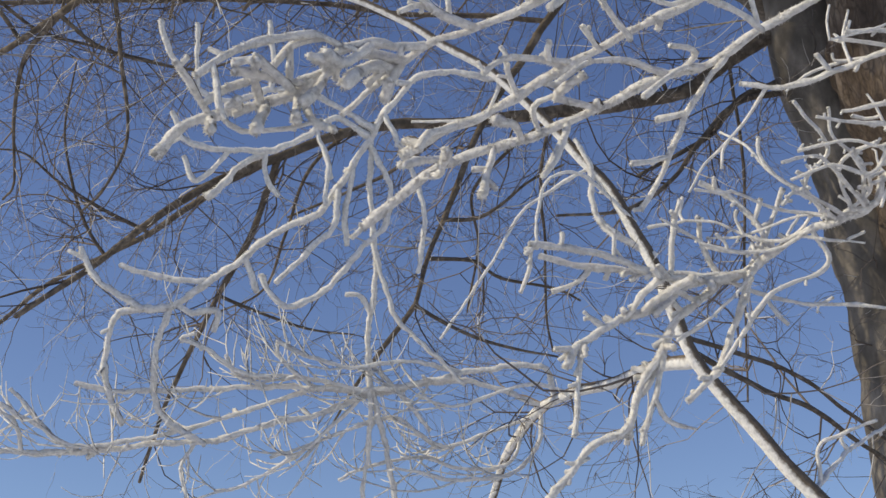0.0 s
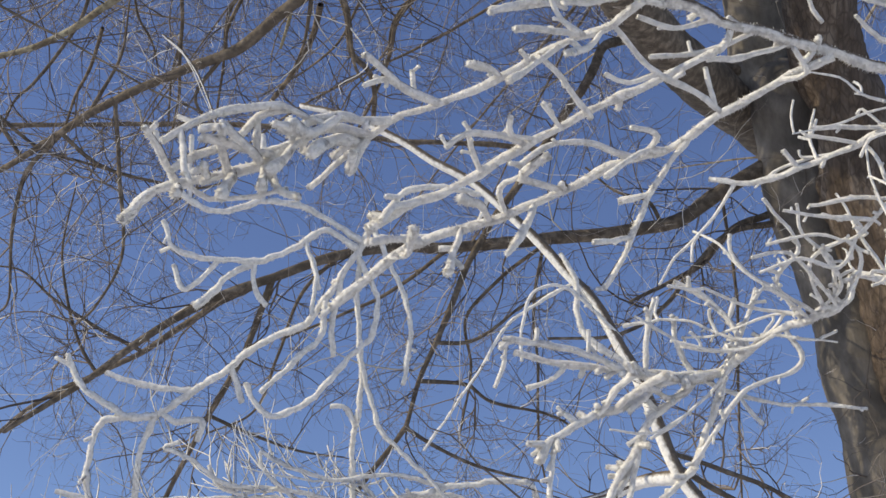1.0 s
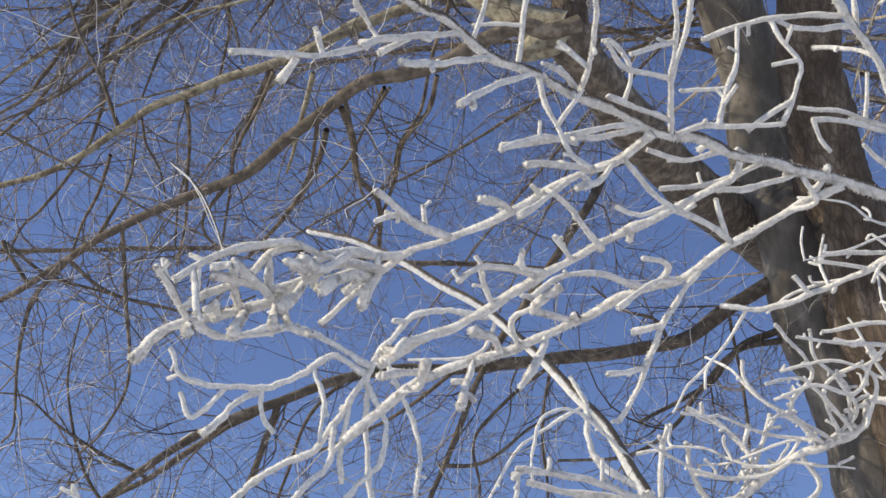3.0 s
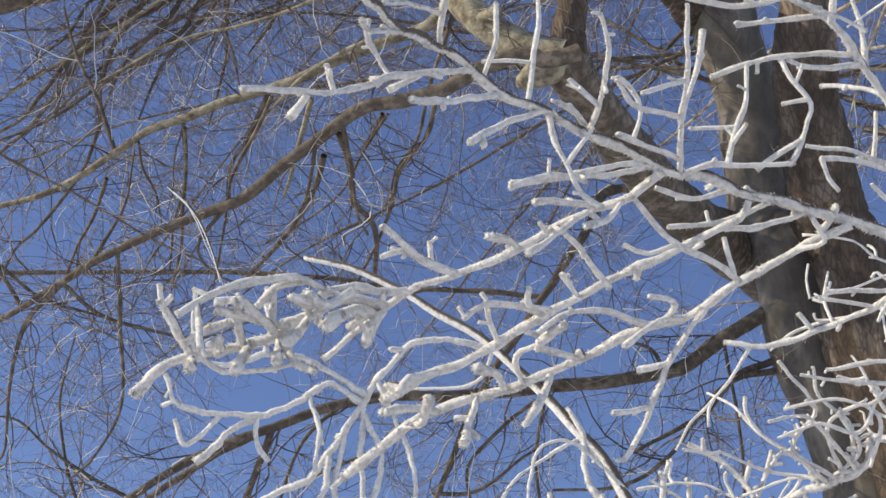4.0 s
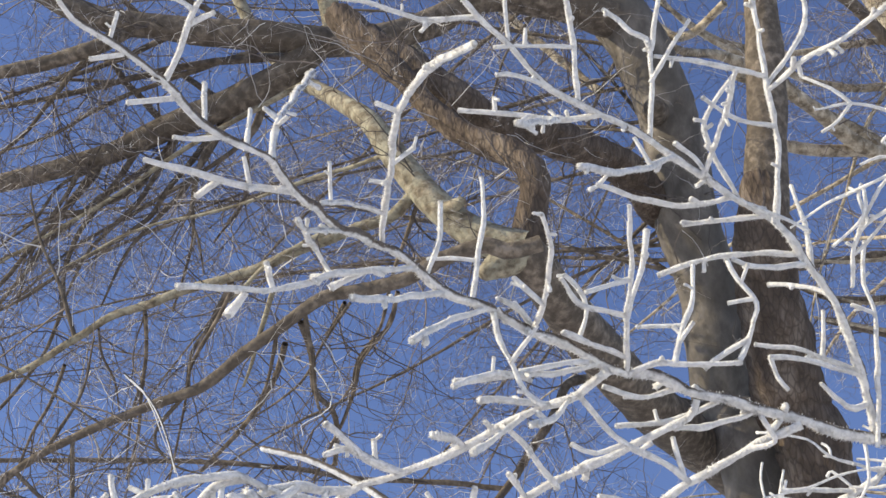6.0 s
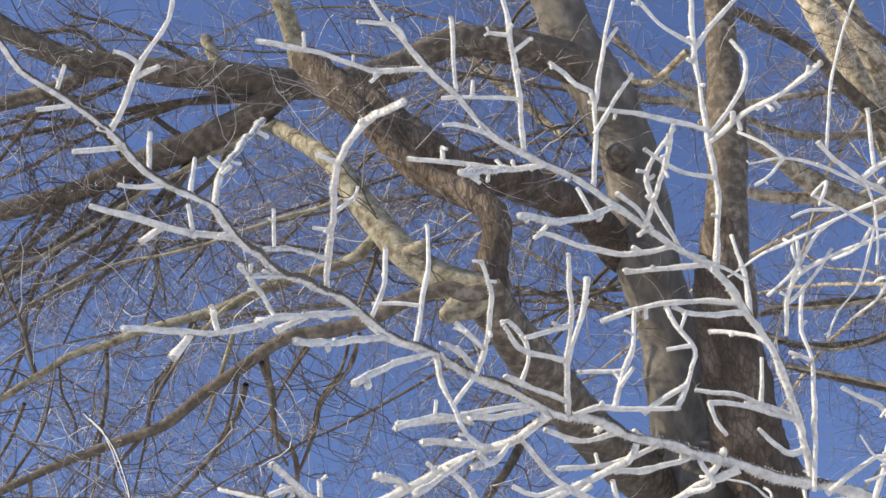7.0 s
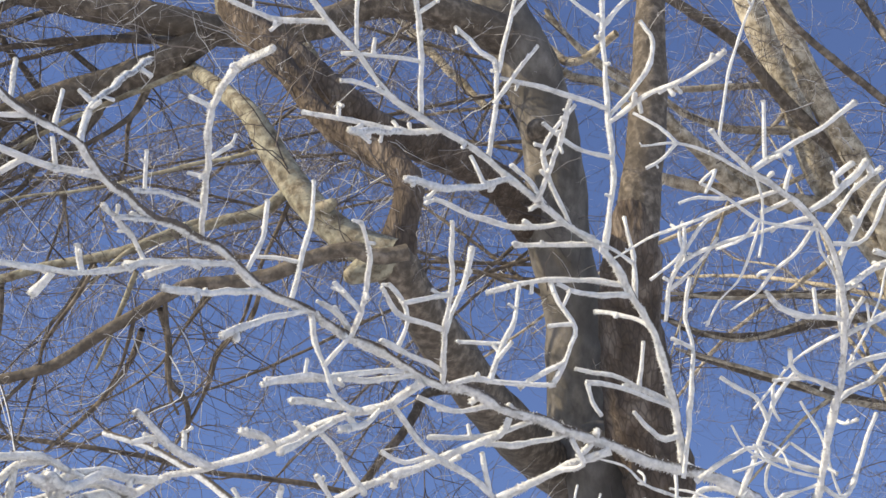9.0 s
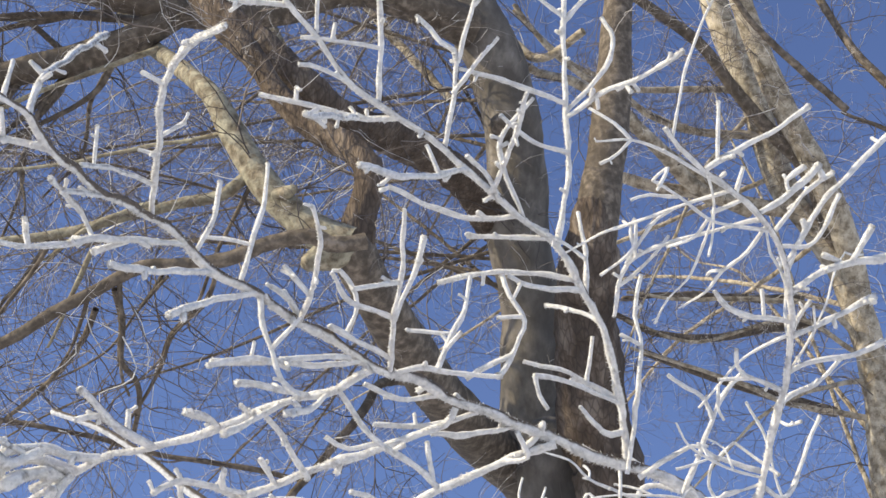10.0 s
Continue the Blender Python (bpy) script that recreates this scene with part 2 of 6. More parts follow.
def sprays(s, rng, start, way, size, radius, forks, sink, taper=0.7):
    """Many crooked twigs at once, each with side twigs of its own."""
    n, k = len(start), (4, 5, 8, 11)[forks]
    way = way / np.linalg.norm(way, axis=1)[:, None]
    curl = rng.standard_normal((n, 3)) * 0.15 + (0, 0, sink)
    p, points = start, []
    for _ in range(k):
        points.append(p)
        way = way + curl + rng.standard_normal((n, 3)) * 0.22
        way = way / np.linalg.norm(way, axis=1)[:, None]
        p = p + way * (size / (k - 1))[:, None]
    points = np.stack(points, 1)
    r = radius[:, None] * (1 - taper * np.linspace(0, 1, k))
    tan = np.gradient(points, axis=1)
    tan /= np.linalg.norm(tan, axis=2)[..., None] + 1e-9
    u = np.cross(tan, np.broadcast_to(np.cross(tan[:, :1], (0.31, 0.22, 0.92)), tan.shape))
    u /= np.linalg.norm(u, axis=2)[..., None] + 1e-9
    w = np.cross(tan, u)
    ang = np.array([0, 2.094, 4.189])
    ring = np.cos(ang)[:, None] * u[:, :, None] + np.sin(ang)[:, None] * w[:, :, None]
    v = (points[:, :, None] + ring * r[:, :, None, None]).reshape(-1, 3)
    i = (np.arange(n)[:, None] * k + np.arange(k - 1)).reshape(-1, 1) * 3 + np.arange(3)
    j = i[:, [1, 2, 0]]
    s.add(v, np.stack([i, j, j + 3, i + 3], 2).reshape(-1, 4))
    if forks:
        kids = rng.integers(2, 5, n) + (forks == 3) * 2
        at = np.repeat(np.arange(n), kids)
        q = rng.integers(1, k, len(at))
        sprays(s, rng, points[at, q], tan[at, q] + 0.8 * rng.standard_normal((len(at), 3)), size[at] * rng.uniform(0.3, 0.62, len(at)), np.maximum(r[at, q] * 0.8, 0.0011), forks - 1, sink, taper)


def grow(s, rng, start, way, size, radius, forks, sink, taper=0.72):
    way = way / np.linalg.norm(way)
    n = (5, 6, 8, 11)[forks]
    p, rows = np.array(start), []
    curl = rng.standard_normal(3) * 0.09 + (0, 0, sink)
    for k in range(n):
        rows.append((*p, radius * (1 - taper * k / (n - 1))))
        way = way + curl + rng.standard_normal(3) * 0.11
        way = way / np.linalg.norm(way)
        p = p + way * size / (n - 1)
    rows = np.array(rows)
    s.tube(rows, 3, blunt=False)
    if forks:
        for _ in range(rng.integers(2, 5) + (forks == 3) * 2):
            k = rng.integers(1, n)
            t = rows[k, :3] - rows[k - 1, :3]
            t = t / np.linalg.norm(t)
            grow(s, rng, rows[k, :3], t + 0.75 * rng.standard_normal(3), size * rng.uniform(0.3, 0.6), rows[k, 3] * 0.8, forks - 1, sink, taper)


def limb(tree, name, bends, material, twiggy=0.0):
    """A bare limb or trunk with swellings and uneven bark, and its fine twigs."""
    rng = next_rng()
    s = Skin()
    thick = max(b[3] for b in bends)
    line = spline(bends, 0.035 if thick > 0.05 else max(0.02, thick * 0.8))
    k = np.arange(len(line))
    line[:, 3] *= 1 + 0.02 * np.sin(k * 0.7 + rng.uniform(0, 6)) + 0.03 * np.sin(k * 0.23 + rng.uniform(0, 6))
    line[:, :3] += ((0.02 if thick > 0.05 else 0.12) * line[:, 3:4]) * np.sin(k[:, None] * 0.5 + rng.uniform(0, 6, 3))
    sides = 40 if thick > 0.05 else 12 if thick > 0.015 else 6
    s.tube(line, sides, 0.006 if thick > 0.05 else 0.025, rng)
    if thick > 0.05:
        v = s.verts[0]
        deep = 0.10 if material == cracked_bark else 0.035
        for q in v:
            p = Vector(q)
            f = 0.28 * noise.noise(p * 2.2) + deep * 4 * abs(noise.noise(Vector((p.x * 22, p.y * 22, p.z * 6)))) ** 0.7 - deep
            near = line[np.argmin(((line[::3, :3] - q) ** 2).sum(1)) * 3]
            q[:] = near[:3] + (q - near[:3]) * (1 + 0.22 * f) if deep < 0.05 else near[:3] + (q - near[:3]) * (1 + 0.6 * f)
    ob = under(new(name, s.mesh(name, material)), tree)
    if twiggy:
        t = Skin()
        bare_twigs(t, line, rng, 12.0 * twiggy, 0.72, -0.02)
        if t.count:
            tagged(under(new("brushwood", t.mesh("brushwood", fine_twigs)), ob), kind="stuff")
    return ob


# ---- the great bare tree ----
great_tree = tagged(new("bare_tree"), "large bare grey-brown tree with forked trunk and crooked limbs", "tree")
great_tree.empty_display_size = 0.2
GREAT = [(2.225, 5.978, -0.150, 0.2495), (2.175, 5.958, 1.250, 0.2268), (2.025, 5.878, 3.572, 0.1890), (1.955, 5.853, 4.120, 0.1884), (1.900, 5.823, 4.507, 0.1899), (1.771, 5.774, 5.034, 0.1914), (1.712, 5.707, 5.524, 0.1915), (1.638, 5.757, 5.663, 0.1703), (1.611, 5.670, 5.923, 0.1670), (1.593, 5.598, 6.129, 0.1690), (1.580, 5.521, 6.338, 0.1711), (1.484, 5.392, 6.709, 0.1715), (1.405, 5.169, 7.282, 0.1703), (1.277, 5.018, 7.682, 0.1639), (1.103, 4.912, 7.999, 0.1599), (0.992, 4.787, 8.313, 0.1521), (0.865, 4.624, 8.706, 0.1445)]
limb(great_tree, "trunk", GREAT, smooth_bark, 0.5)
limb(great_tree, "trunk", [(2.510, 5.733, -0.150, 0.2359), (2.435, 5.713, 1.223, 0.2145), (2.210, 5.633, 3.494, 0.1787), (2.132, 5.566, 4.001, 0.1829), (2.073, 5.510, 4.356, 0.1847), (1.949, 5.429, 4.834, 0.1826), (1.888, 5.340, 5.277, 0.1792), (1.835, 5.333, 5.390, 0.1750), (1.797, 5.239, 5.622, 0.1746), (1.772, 5.163, 5.806, 0.1652), (1.749, 5.083, 5.992, 0.1527), (1.736, 4.963, 6.263, 0.1406), (1.729, 4.862, 6.484, 0.0957)], cracked_bark, 0)
limb(great_tree, "trunk", [(1.736, 4.963, 6.263, 0.1219), (1.774, 4.859, 6.566, 0.1141), (1.816, 4.689, 7.035, 0.1017), (1.821, 4.506, 7.522, 0.0885), (1.821, 4.374, 7.857, 0.0792), (1.816, 4.207, 8.269, 0.0675)], limb_bark, 1)
limb(great_tree, "limb", [(1.728, 6.157, 5.602, 0.1262), (1.521, 5.872, 5.553, 0.1276), (1.249, 5.477, 5.478, 0.1268), (1.023, 5.103, 5.378, 0.1175), (0.822, 4.752, 5.328, 0.1069), (0.665, 4.460, 5.285, 0.1001), (0.535, 4.216, 5.262, 0.0966), (0.456, 4.074, 5.273, 0.0949)], limb_bark, 0.3)
limb(great_tree, "limb", [(0.453, 4.051, 5.293, 0.0816), (0.351, 4.070, 5.333, 0.0707), (0.232, 4.084, 5.411, 0.0644), (0.107, 4.070, 5.520, 0.0603), (-0.007, 4.073, 5.684, 0.0591), (-0.104, 4.073, 5.848, 0.0577), (-0.203, 4.064, 6.023, 0.0513), (-0.314, 4.162, 6.231, 0.0430), (-0.464, 4.468, 6.665, 0.0410), (-0.618, 4.848, 7.167, 0.0418), (-0.761, 4.963, 7.437, 0.0401), (-0.916, 4.967, 7.680, 0.0378), (-1.040, 4.899, 7.923, 0.0351)], lichen_bark, 1)
limb(great_tree, "burl", [(0.419, 4.045, 5.262, 0.0674), (0.339, 4.044, 5.205, 0.0602), (0.287, 4.052, 5.169, 0.0378)], lichen_bark, 0)
limb(great_tree, "branch_stub", [(0.126, 4.032, 5.481, 0.0322), (0.166, 3.980, 5.464, 0.0274), (0.181, 3.956, 5.460, 0.0204)], lichen_bark, 0)
# necked limb: the darkest bark is used here to paint in its shade
limb(great_tree, "limb", [(0.463, 4.089, 5.272, 0.0791), (0.462, 4.051, 5.375, 0.0713), (0.482, 4.011, 5.494, 0.0592), (0.491, 3.977, 5.607, 0.0577), (0.444, 3.995, 5.739, 0.0608), (0.342, 4.032, 5.851, 0.0597), (0.200, 4.067, 5.966, 0.0562), (0.065, 4.103, 6.156, 0.0531), (-0.065, 4.115, 6.372, 0.0520), (-0.201, 4.131, 6.583, 0.0484)], cracked_bark, 0.4)
limb(great_tree, "limb", [(1.351, 5.415, 6.823, 0.1069), (1.114, 5.071, 6.766, 0.0975), (0.865, 4.791, 6.636, 0.0861), (0.620, 4.542, 6.473, 0.0847), (0.429, 4.388, 6.351, 0.0844), (0.292, 4.323, 6.353, 0.0906), (0.134, 4.298, 6.461, 0.0958), (-0.056, 4.282, 6.636, 0.0927), (-0.255, 4.338, 6.879, 0.0860), (-0.408, 4.381, 7.136, 0.0738)], cracked_bark, 0.5)
limb(great_tree, "limb", [(1.075, 4.843, 7.775, 0.1149), (0.808, 4.741, 7.746, 0.1071), (0.486, 4.655, 7.703, 0.0932), (0.267, 4.660, 7.630, 0.0803), (0.084, 4.699, 7.516, 0.0797), (-0.127, 4.690, 7.382, 0.0787), (-0.423, 4.663, 7.272, 0.0806), (-0.712, 4.588, 7.215, 0.0794), (-1.006, 4.585, 7.227, 0.0765), (-1.301, 4.574, 7.248, 0.0706), (-1.596, 4.560, 7.274, 0.0647), (-1.833, 4.516, 7.330, 0.0589), (-2.101, 4.423, 7.444, 0.0530)], limb_bark, 1)
limb(great_tree, "limb", [(-0.538, 4.650, 7.215, 0.0770), (-0.650, 4.687, 7.101, 0.0794), (-0.765, 4.746, 7.039, 0.0794), (-0.998, 4.831, 6.950, 0.0765), (-1.231, 4.897, 6.884, 0.0677), (-1.581, 5.014, 6.764, 0.0589), (-1.873, 5.081, 6.697, 0.0530), (-2.165, 5.139, 6.641, 0.0500), (-2.487, 5.202, 6.581, 0.0441)], limb_bark, 0.7)
limb(great_tree, "limb", [(-1.507, 4.577, 7.252, 0.0412), (-1.657, 4.589, 7.093, 0.0406), (-1.859, 4.636, 7.047, 0.0377), (-2.147, 4.691, 6.994, 0.0348), (-2.407, 4.741, 6.945, 0.0290)], limb_bark, 1)
limb(great_tree, "branch_scar", [(1.396, 5.154, 7.322, 0.0834), (1.294, 5.033, 7.185, 0.0712), (1.268, 4.906, 7.091, 0.0613)], limb_bark, 0)
limb(great_tree, "limb", [(-0.115, 4.920, 7.725, 0.0323), (0.087, 4.971, 7.404, 0.0223), (0.155, 4.988, 7.289, 0.0188)], lichen_bark, 1)
limb(great_tree, "limb", [(-0.467, 4.927, 7.626, 0.0639), (-0.511, 4.795, 7.770, 0.0586), (-0.569, 4.690, 7.885, 0.0538), (-0.654, 4.566, 8.025, 0.0479)], lichen_bark, 1)
limb(great_tree, "limb", [(0.479, 3.848, 5.150, 0.0322), (0.347, 3.872, 5.117, 0.0322), (0.283, 3.868, 5.141, 0.0316), (0.112, 3.916, 5.123, 0.0302), (-0.038, 3.993, 5.065, 0.0288), (-0.213, 4.038, 5.051, 0.0274), (-0.323, 4.065, 5.043, 0.0264), (-0.434, 4.121, 5.002, 0.0254), (-0.545, 4.184, 4.951, 0.0243), (-0.657, 4.255, 4.892, 0.0231), (-0.770, 4.326, 4.832, 0.0219), (-0.884, 4.383, 4.789, 0.0209), (-1.114, 4.461, 4.744, 0.0189), (-1.289, 4.532, 4.694, 0.0173), (-1.442, 4.594, 4.651, 0.0159), (-1.561, 4.660, 4.596, 0.0147), (-1.704, 4.729, 4.543, 0.0134), (-1.825, 4.788, 4.496, 0.0122), (-2.019, 4.871, 4.435, 0.0104)], limb_bark, 0.5)
limb(great_tree, "limb", [(0.015, 4.089, 5.647, 0.0258), (-0.093, 4.151, 5.561, 0.0258), (-0.234, 4.210, 5.534, 0.0249), (-0.425, 4.285, 5.503, 0.0236), (-0.619, 4.368, 5.461, 0.0223), (-0.767, 4.428, 5.432, 0.0213), (-0.916, 4.474, 5.421, 0.0204), (-1.117, 4.551, 5.386, 0.0190), (-1.320, 4.628, 5.351, 0.0177), (-1.475, 4.715, 5.291, 0.0165), (-1.737, 4.851, 5.202, 0.0146), (-2.003, 4.939, 5.168, 0.0128), (-2.219, 5.003, 5.148, 0.0114)], lichen_bark, 0.5)
limb(great_tree, "limb", [(-1.466, 5.201, 7.147, 0.0216), (-1.704, 5.308, 6.999, 0.0193), (-1.917, 5.473, 6.771, 0.0165), (-2.067, 5.639, 6.545, 0.0140), (-2.280, 5.805, 6.318, 0.0112), (-2.463, 5.897, 6.191, 0.0093)], limb_bark, 1)
limb(great_tree, "limb", [(-1.295, 5.156, 7.224, 0.0201), (-1.397, 5.294, 7.034, 0.0184), (-1.734, 5.442, 6.830, 0.0150), (-1.979, 5.572, 6.652, 0.0124), (-2.256, 5.646, 6.548, 0.0099), (-2.470, 5.739, 6.420, 0.0077)], limb_bark, 1)
limb(great_tree, "limb", [(-0.424, 4.116, 5.005, 0.0121), (-0.390, 4.249, 4.893, 0.0097), (-0.368, 4.389, 4.775, 0.0071), (-0.324, 4.461, 4.716, 0.0056)], limb_bark, 1)
limb(great_tree, "limb", [(-1.151, 4.563, 5.381, 0.0110), (-1.147, 4.751, 5.200, 0.0088), (-1.201, 4.897, 5.061, 0.0070), (-1.230, 5.062, 4.902, 0.0050)], limb_bark, 1)
limb(great_tree, "limb", [(-0.767, 4.428, 5.432, 0.0121), (-0.866, 4.583, 5.292, 0.0095), (-0.942, 4.677, 5.209, 0.0078), (-0.971, 4.860, 5.039, 0.0049)], limb_bark, 1)
limb(great_tree, "limb", [(-0.526, 4.173, 4.960, 0.0099), (-0.559, 4.335, 4.842, 0.0069), (-0.619, 4.452, 4.760, 0.0045)], limb_bark, 1)
limb(great_tree, "limb", [(0.025, 4.088, 5.632, 0.0106), (-0.090, 4.363, 5.404, 0.0084), (-0.136, 4.533, 5.265, 0.0071), (-0.232, 4.653, 5.173, 0.0060), (-0.256, 4.788, 5.060, 0.0049)], limb_bark, 1)
limb(great_tree, "limb", [(-1.459, 4.706, 5.297, 0.0111), (-1.537, 4.611, 5.493, 0.0091), (-1.652, 4.511, 5.701, 0.0069), (-1.715, 4.419, 5.887, 0.0050)], limb_bark, 1)
limb(great_tree, "limb", [(-0.884, 4.383, 4.789, 0.0090), (-1.002, 4.513, 4.686, 0.0067), (-0.938, 4.605, 4.612, 0.0051), (-0.806, 4.659, 4.595, 0.0034)], limb_bark, 1)
limb(great_tree, "limb", [(-1.442, 4.594, 4.651, 0.0091), (-1.323, 4.507, 4.871, 0.0061), (-1.292, 4.410, 5.087, 0.0035)], limb_bark, 1)
limb(great_tree, "limb", [(1.742, 5.741, 5.258, 0.0394), (1.499, 5.752, 5.115, 0.0378), (1.320, 5.755, 4.987, 0.0363), (1.116, 5.755, 4.843, 0.0345), (0.833, 5.703, 4.750, 0.0324), (0.557, 5.637, 4.681, 0.0304), (0.288, 5.570, 4.613, 0.0284), (0.027, 5.503, 4.546, 0.0264), (-0.227, 5.423, 4.501, 0.0245), (-0.473, 5.362, 4.424, 0.0227), (-0.710, 5.323, 4.305, 0.0208), (-0.940, 5.282, 4.187, 0.0189), (-1.161, 5.254, 4.040, 0.0170), (-1.371, 5.240, 3.853, 0.0150), (-1.512, 5.229, 3.723, 0.0136), (-1.765, 5.195, 3.517, 0.0112)], limb_bark, 1)
limb(great_tree, "limb", [(0.027, 5.503, 4.546, 0.0116), (-0.231, 5.646, 4.399, 0.0098), (-0.440, 5.730, 4.323, 0.0085), (-0.758, 5.842, 4.228, 0.0066)], limb_bark, 1)
limb(great_tree, "limb", [(1.780, 5.779, 4.991, 0.0194), (1.601, 5.816, 4.929, 0.0194), (1.374, 5.711, 4.775, 0.0162), (1.208, 5.642, 4.557, 0.0130), (0.998, 5.537, 4.386, 0.0099), (0.826, 5.442, 4.255, 0.0075)], limb_bark, 1)
limb(great_tree, "limb", [(1.051, 5.746, 4.816, 0.0109), (0.984, 5.733, 4.939, 0.0094), (0.827, 5.764, 5.019, 0.0075), (0.695, 5.765, 5.148, 0.0056)], limb_bark, 1)
limb(great_tree, "limb", [(1.634, 5.755, 5.681, 0.0291), (1.093, 5.511, 5.692, 0.0257), (0.796, 5.397, 5.641, 0.0236), (0.707, 5.413, 5.481, 0.0224), (0.562, 5.434, 5.230, 0.0206), (0.449, 5.446, 5.046, 0.0192), (0.286, 5.459, 4.775, 0.0172), (0.181, 5.465, 4.600, 0.0159), (0.079, 5.477, 4.376, 0.0143), (0.005, 5.490, 4.160, 0.0129), (-0.090, 5.497, 3.923, 0.0112), (-0.157, 5.506, 3.671, 0.0095)], limb_bark, 1)
limb(great_tree, "limb", [(-0.157, 5.506, 3.671, 0.0122), (-0.249, 5.553, 3.554, 0.0122), (-0.395, 5.626, 3.373, 0.0084), (-0.516, 5.699, 3.193, 0.0049)], limb_bark, 1)
limb(great_tree, "limb", [(0.449, 5.446, 5.046, 0.0133), (0.157, 5.459, 5.083, 0.0131), (-0.248, 5.490, 5.114, 0.0128), (-0.520, 5.494, 5.162, 0.0126), (-0.934, 5.517, 5.206, 0.0123), (-1.354, 5.551, 5.230, 0.0120), (-1.779, 5.592, 5.246, 0.0117), (-2.210, 5.632, 5.261, 0.0114), (-2.442, 5.656, 5.265, 0.0112)], limb_bark, 1)
limb(great_tree, "limb", [(-0.769, 5.312, 4.276, 0.0159), (-1.019, 5.409, 4.182, 0.0147), (-1.332, 5.551, 4.027, 0.0130), (-1.543, 5.631, 3.951, 0.0120), (-1.812, 5.731, 3.854, 0.0106), (-2.088, 5.870, 3.686, 0.0090)], limb_bark, 1)
limb(great_tree, "limb", [(-0.749, 5.316, 4.285, 0.0160), (-0.872, 5.489, 4.001, 0.0145), (-1.030, 5.651, 3.770, 0.0128), (-1.193, 5.828, 3.512, 0.0110), (-1.304, 5.961, 3.314, 0.0096), (-1.420, 6.139, 3.044, 0.0077)], limb_bark, 1)
limb(great_tree, "limb", [(-1.561, 4.660, 4.596, 0.0113), (-1.721, 4.788, 4.476, 0.0096), (-1.793, 4.959, 4.283, 0.0075), (-1.819, 5.132, 4.082, 0.0054), (-1.875, 5.184, 4.028, 0.0047)], limb_bark, 1)
limb(great_tree, "limb", [(-1.734, 4.744, 4.531, 0.0091), (-1.851, 4.676, 4.697, 0.0091), (-1.695, 4.805, 4.617, 0.0077), (-1.488, 4.913, 4.601, 0.0063), (-1.272, 5.016, 4.593, 0.0048)], limb_bark, 1)
limb(great_tree, "limb", [(1.351, 5.755, 5.009, 0.0096), (1.431, 5.975, 4.561, 0.0085), (1.446, 6.212, 4.093, 0.0072), (1.475, 6.504, 3.517, 0.0056)], limb_bark, 1)
limb(great_tree, "limb", [(0.466, 5.615, 4.658, 0.0092), (0.422, 5.771, 4.376, 0.0080), (0.445, 5.897, 4.142, 0.0072), (0.454, 6.063, 3.835, 0.0060), (0.487, 6.154, 3.669, 0.0054)], limb_bark, 1)
limb(great_tree, "limb", [(1.789, 5.783, 4.947, 0.0164), (1.615, 5.812, 4.876, 0.0164), (1.359, 5.682, 4.745, 0.0144), (1.165, 5.585, 4.519, 0.0124), (0.974, 5.477, 4.240, 0.0102), (0.747, 5.346, 4.047, 0.0082), (0.434, 5.127, 3.926, 0.0058)], limb_bark, 1)
limb(great_tree, "limb", [(0.511, 5.626, 4.670, 0.0118), (0.291, 5.733, 4.534, 0.0102), (0.107, 5.856, 4.357, 0.0087), (0.134, 5.984, 4.149, 0.0073), (0.082, 6.157, 3.868, 0.0054)], limb_bark, 1)
limb(great_tree, "limb", [(-0.034, 5.493, 4.064, 0.0100), (0.147, 5.536, 4.102, 0.0085), (0.352, 5.548, 4.273, 0.0065), (0.510, 5.566, 4.366, 0.0051)], limb_bark, 1)
limb(great_tree, "limb", [(-0.103, 5.498, 3.882, 0.0098), (0.095, 5.549, 3.892, 0.0085), (0.220, 5.611, 3.836, 0.0076), (0.476, 5.690, 3.811, 0.0058), (0.580, 5.736, 3.774, 0.0051)], limb_bark, 1)
limb(great_tree, "limb", [(-0.157, 5.506, 3.671, 0.0097), (0.019, 5.600, 3.595, 0.0082), (0.218, 5.679, 3.544, 0.0067), (0.472, 5.759, 3.517, 0.0050)], limb_bark, 1)
limb(great_tree, "limb", [(-0.453, 5.366, 4.432, 0.0100), (-0.632, 5.467, 4.291, 0.0089), (-0.739, 5.619, 4.055, 0.0075), (-0.846, 5.760, 3.837, 0.0062), (-1.057, 5.836, 3.756, 0.0051)], limb_bark, 1)
limb(great_tree, "limb", [(-1.332, 5.551, 4.027, 0.0100), (-1.532, 5.513, 4.120, 0.0083), (-1.733, 5.466, 4.236, 0.0065), (-1.883, 5.418, 4.352, 0.0049), (-2.033, 5.409, 4.375, 0.0038)], limb_bark, 1)
limb(great_tree, "limb", [(-1.543, 5.631, 3.951, 0.0088), (-1.644, 5.564, 4.114, 0.0077), (-1.720, 5.431, 4.442, 0.0057), (-1.669, 5.307, 4.746, 0.0038)], limb_bark, 1)
limb(great_tree, "limb", [(-1.030, 5.651, 3.770, 0.0088), (-0.855, 5.679, 3.701, 0.0072), (-0.630, 5.708, 3.631, 0.0054), (-0.430, 5.717, 3.608, 0.0038)], limb_bark, 1)
limb(great_tree, "limb", [(-1.330, 4.548, 4.683, 0.0100), (-1.299, 4.670, 4.382, 0.0086), (-1.277, 4.779, 4.115, 0.0067), (-1.366, 4.854, 3.929, 0.0053), (-1.455, 4.888, 3.847, 0.0044)], limb_bark, 1)
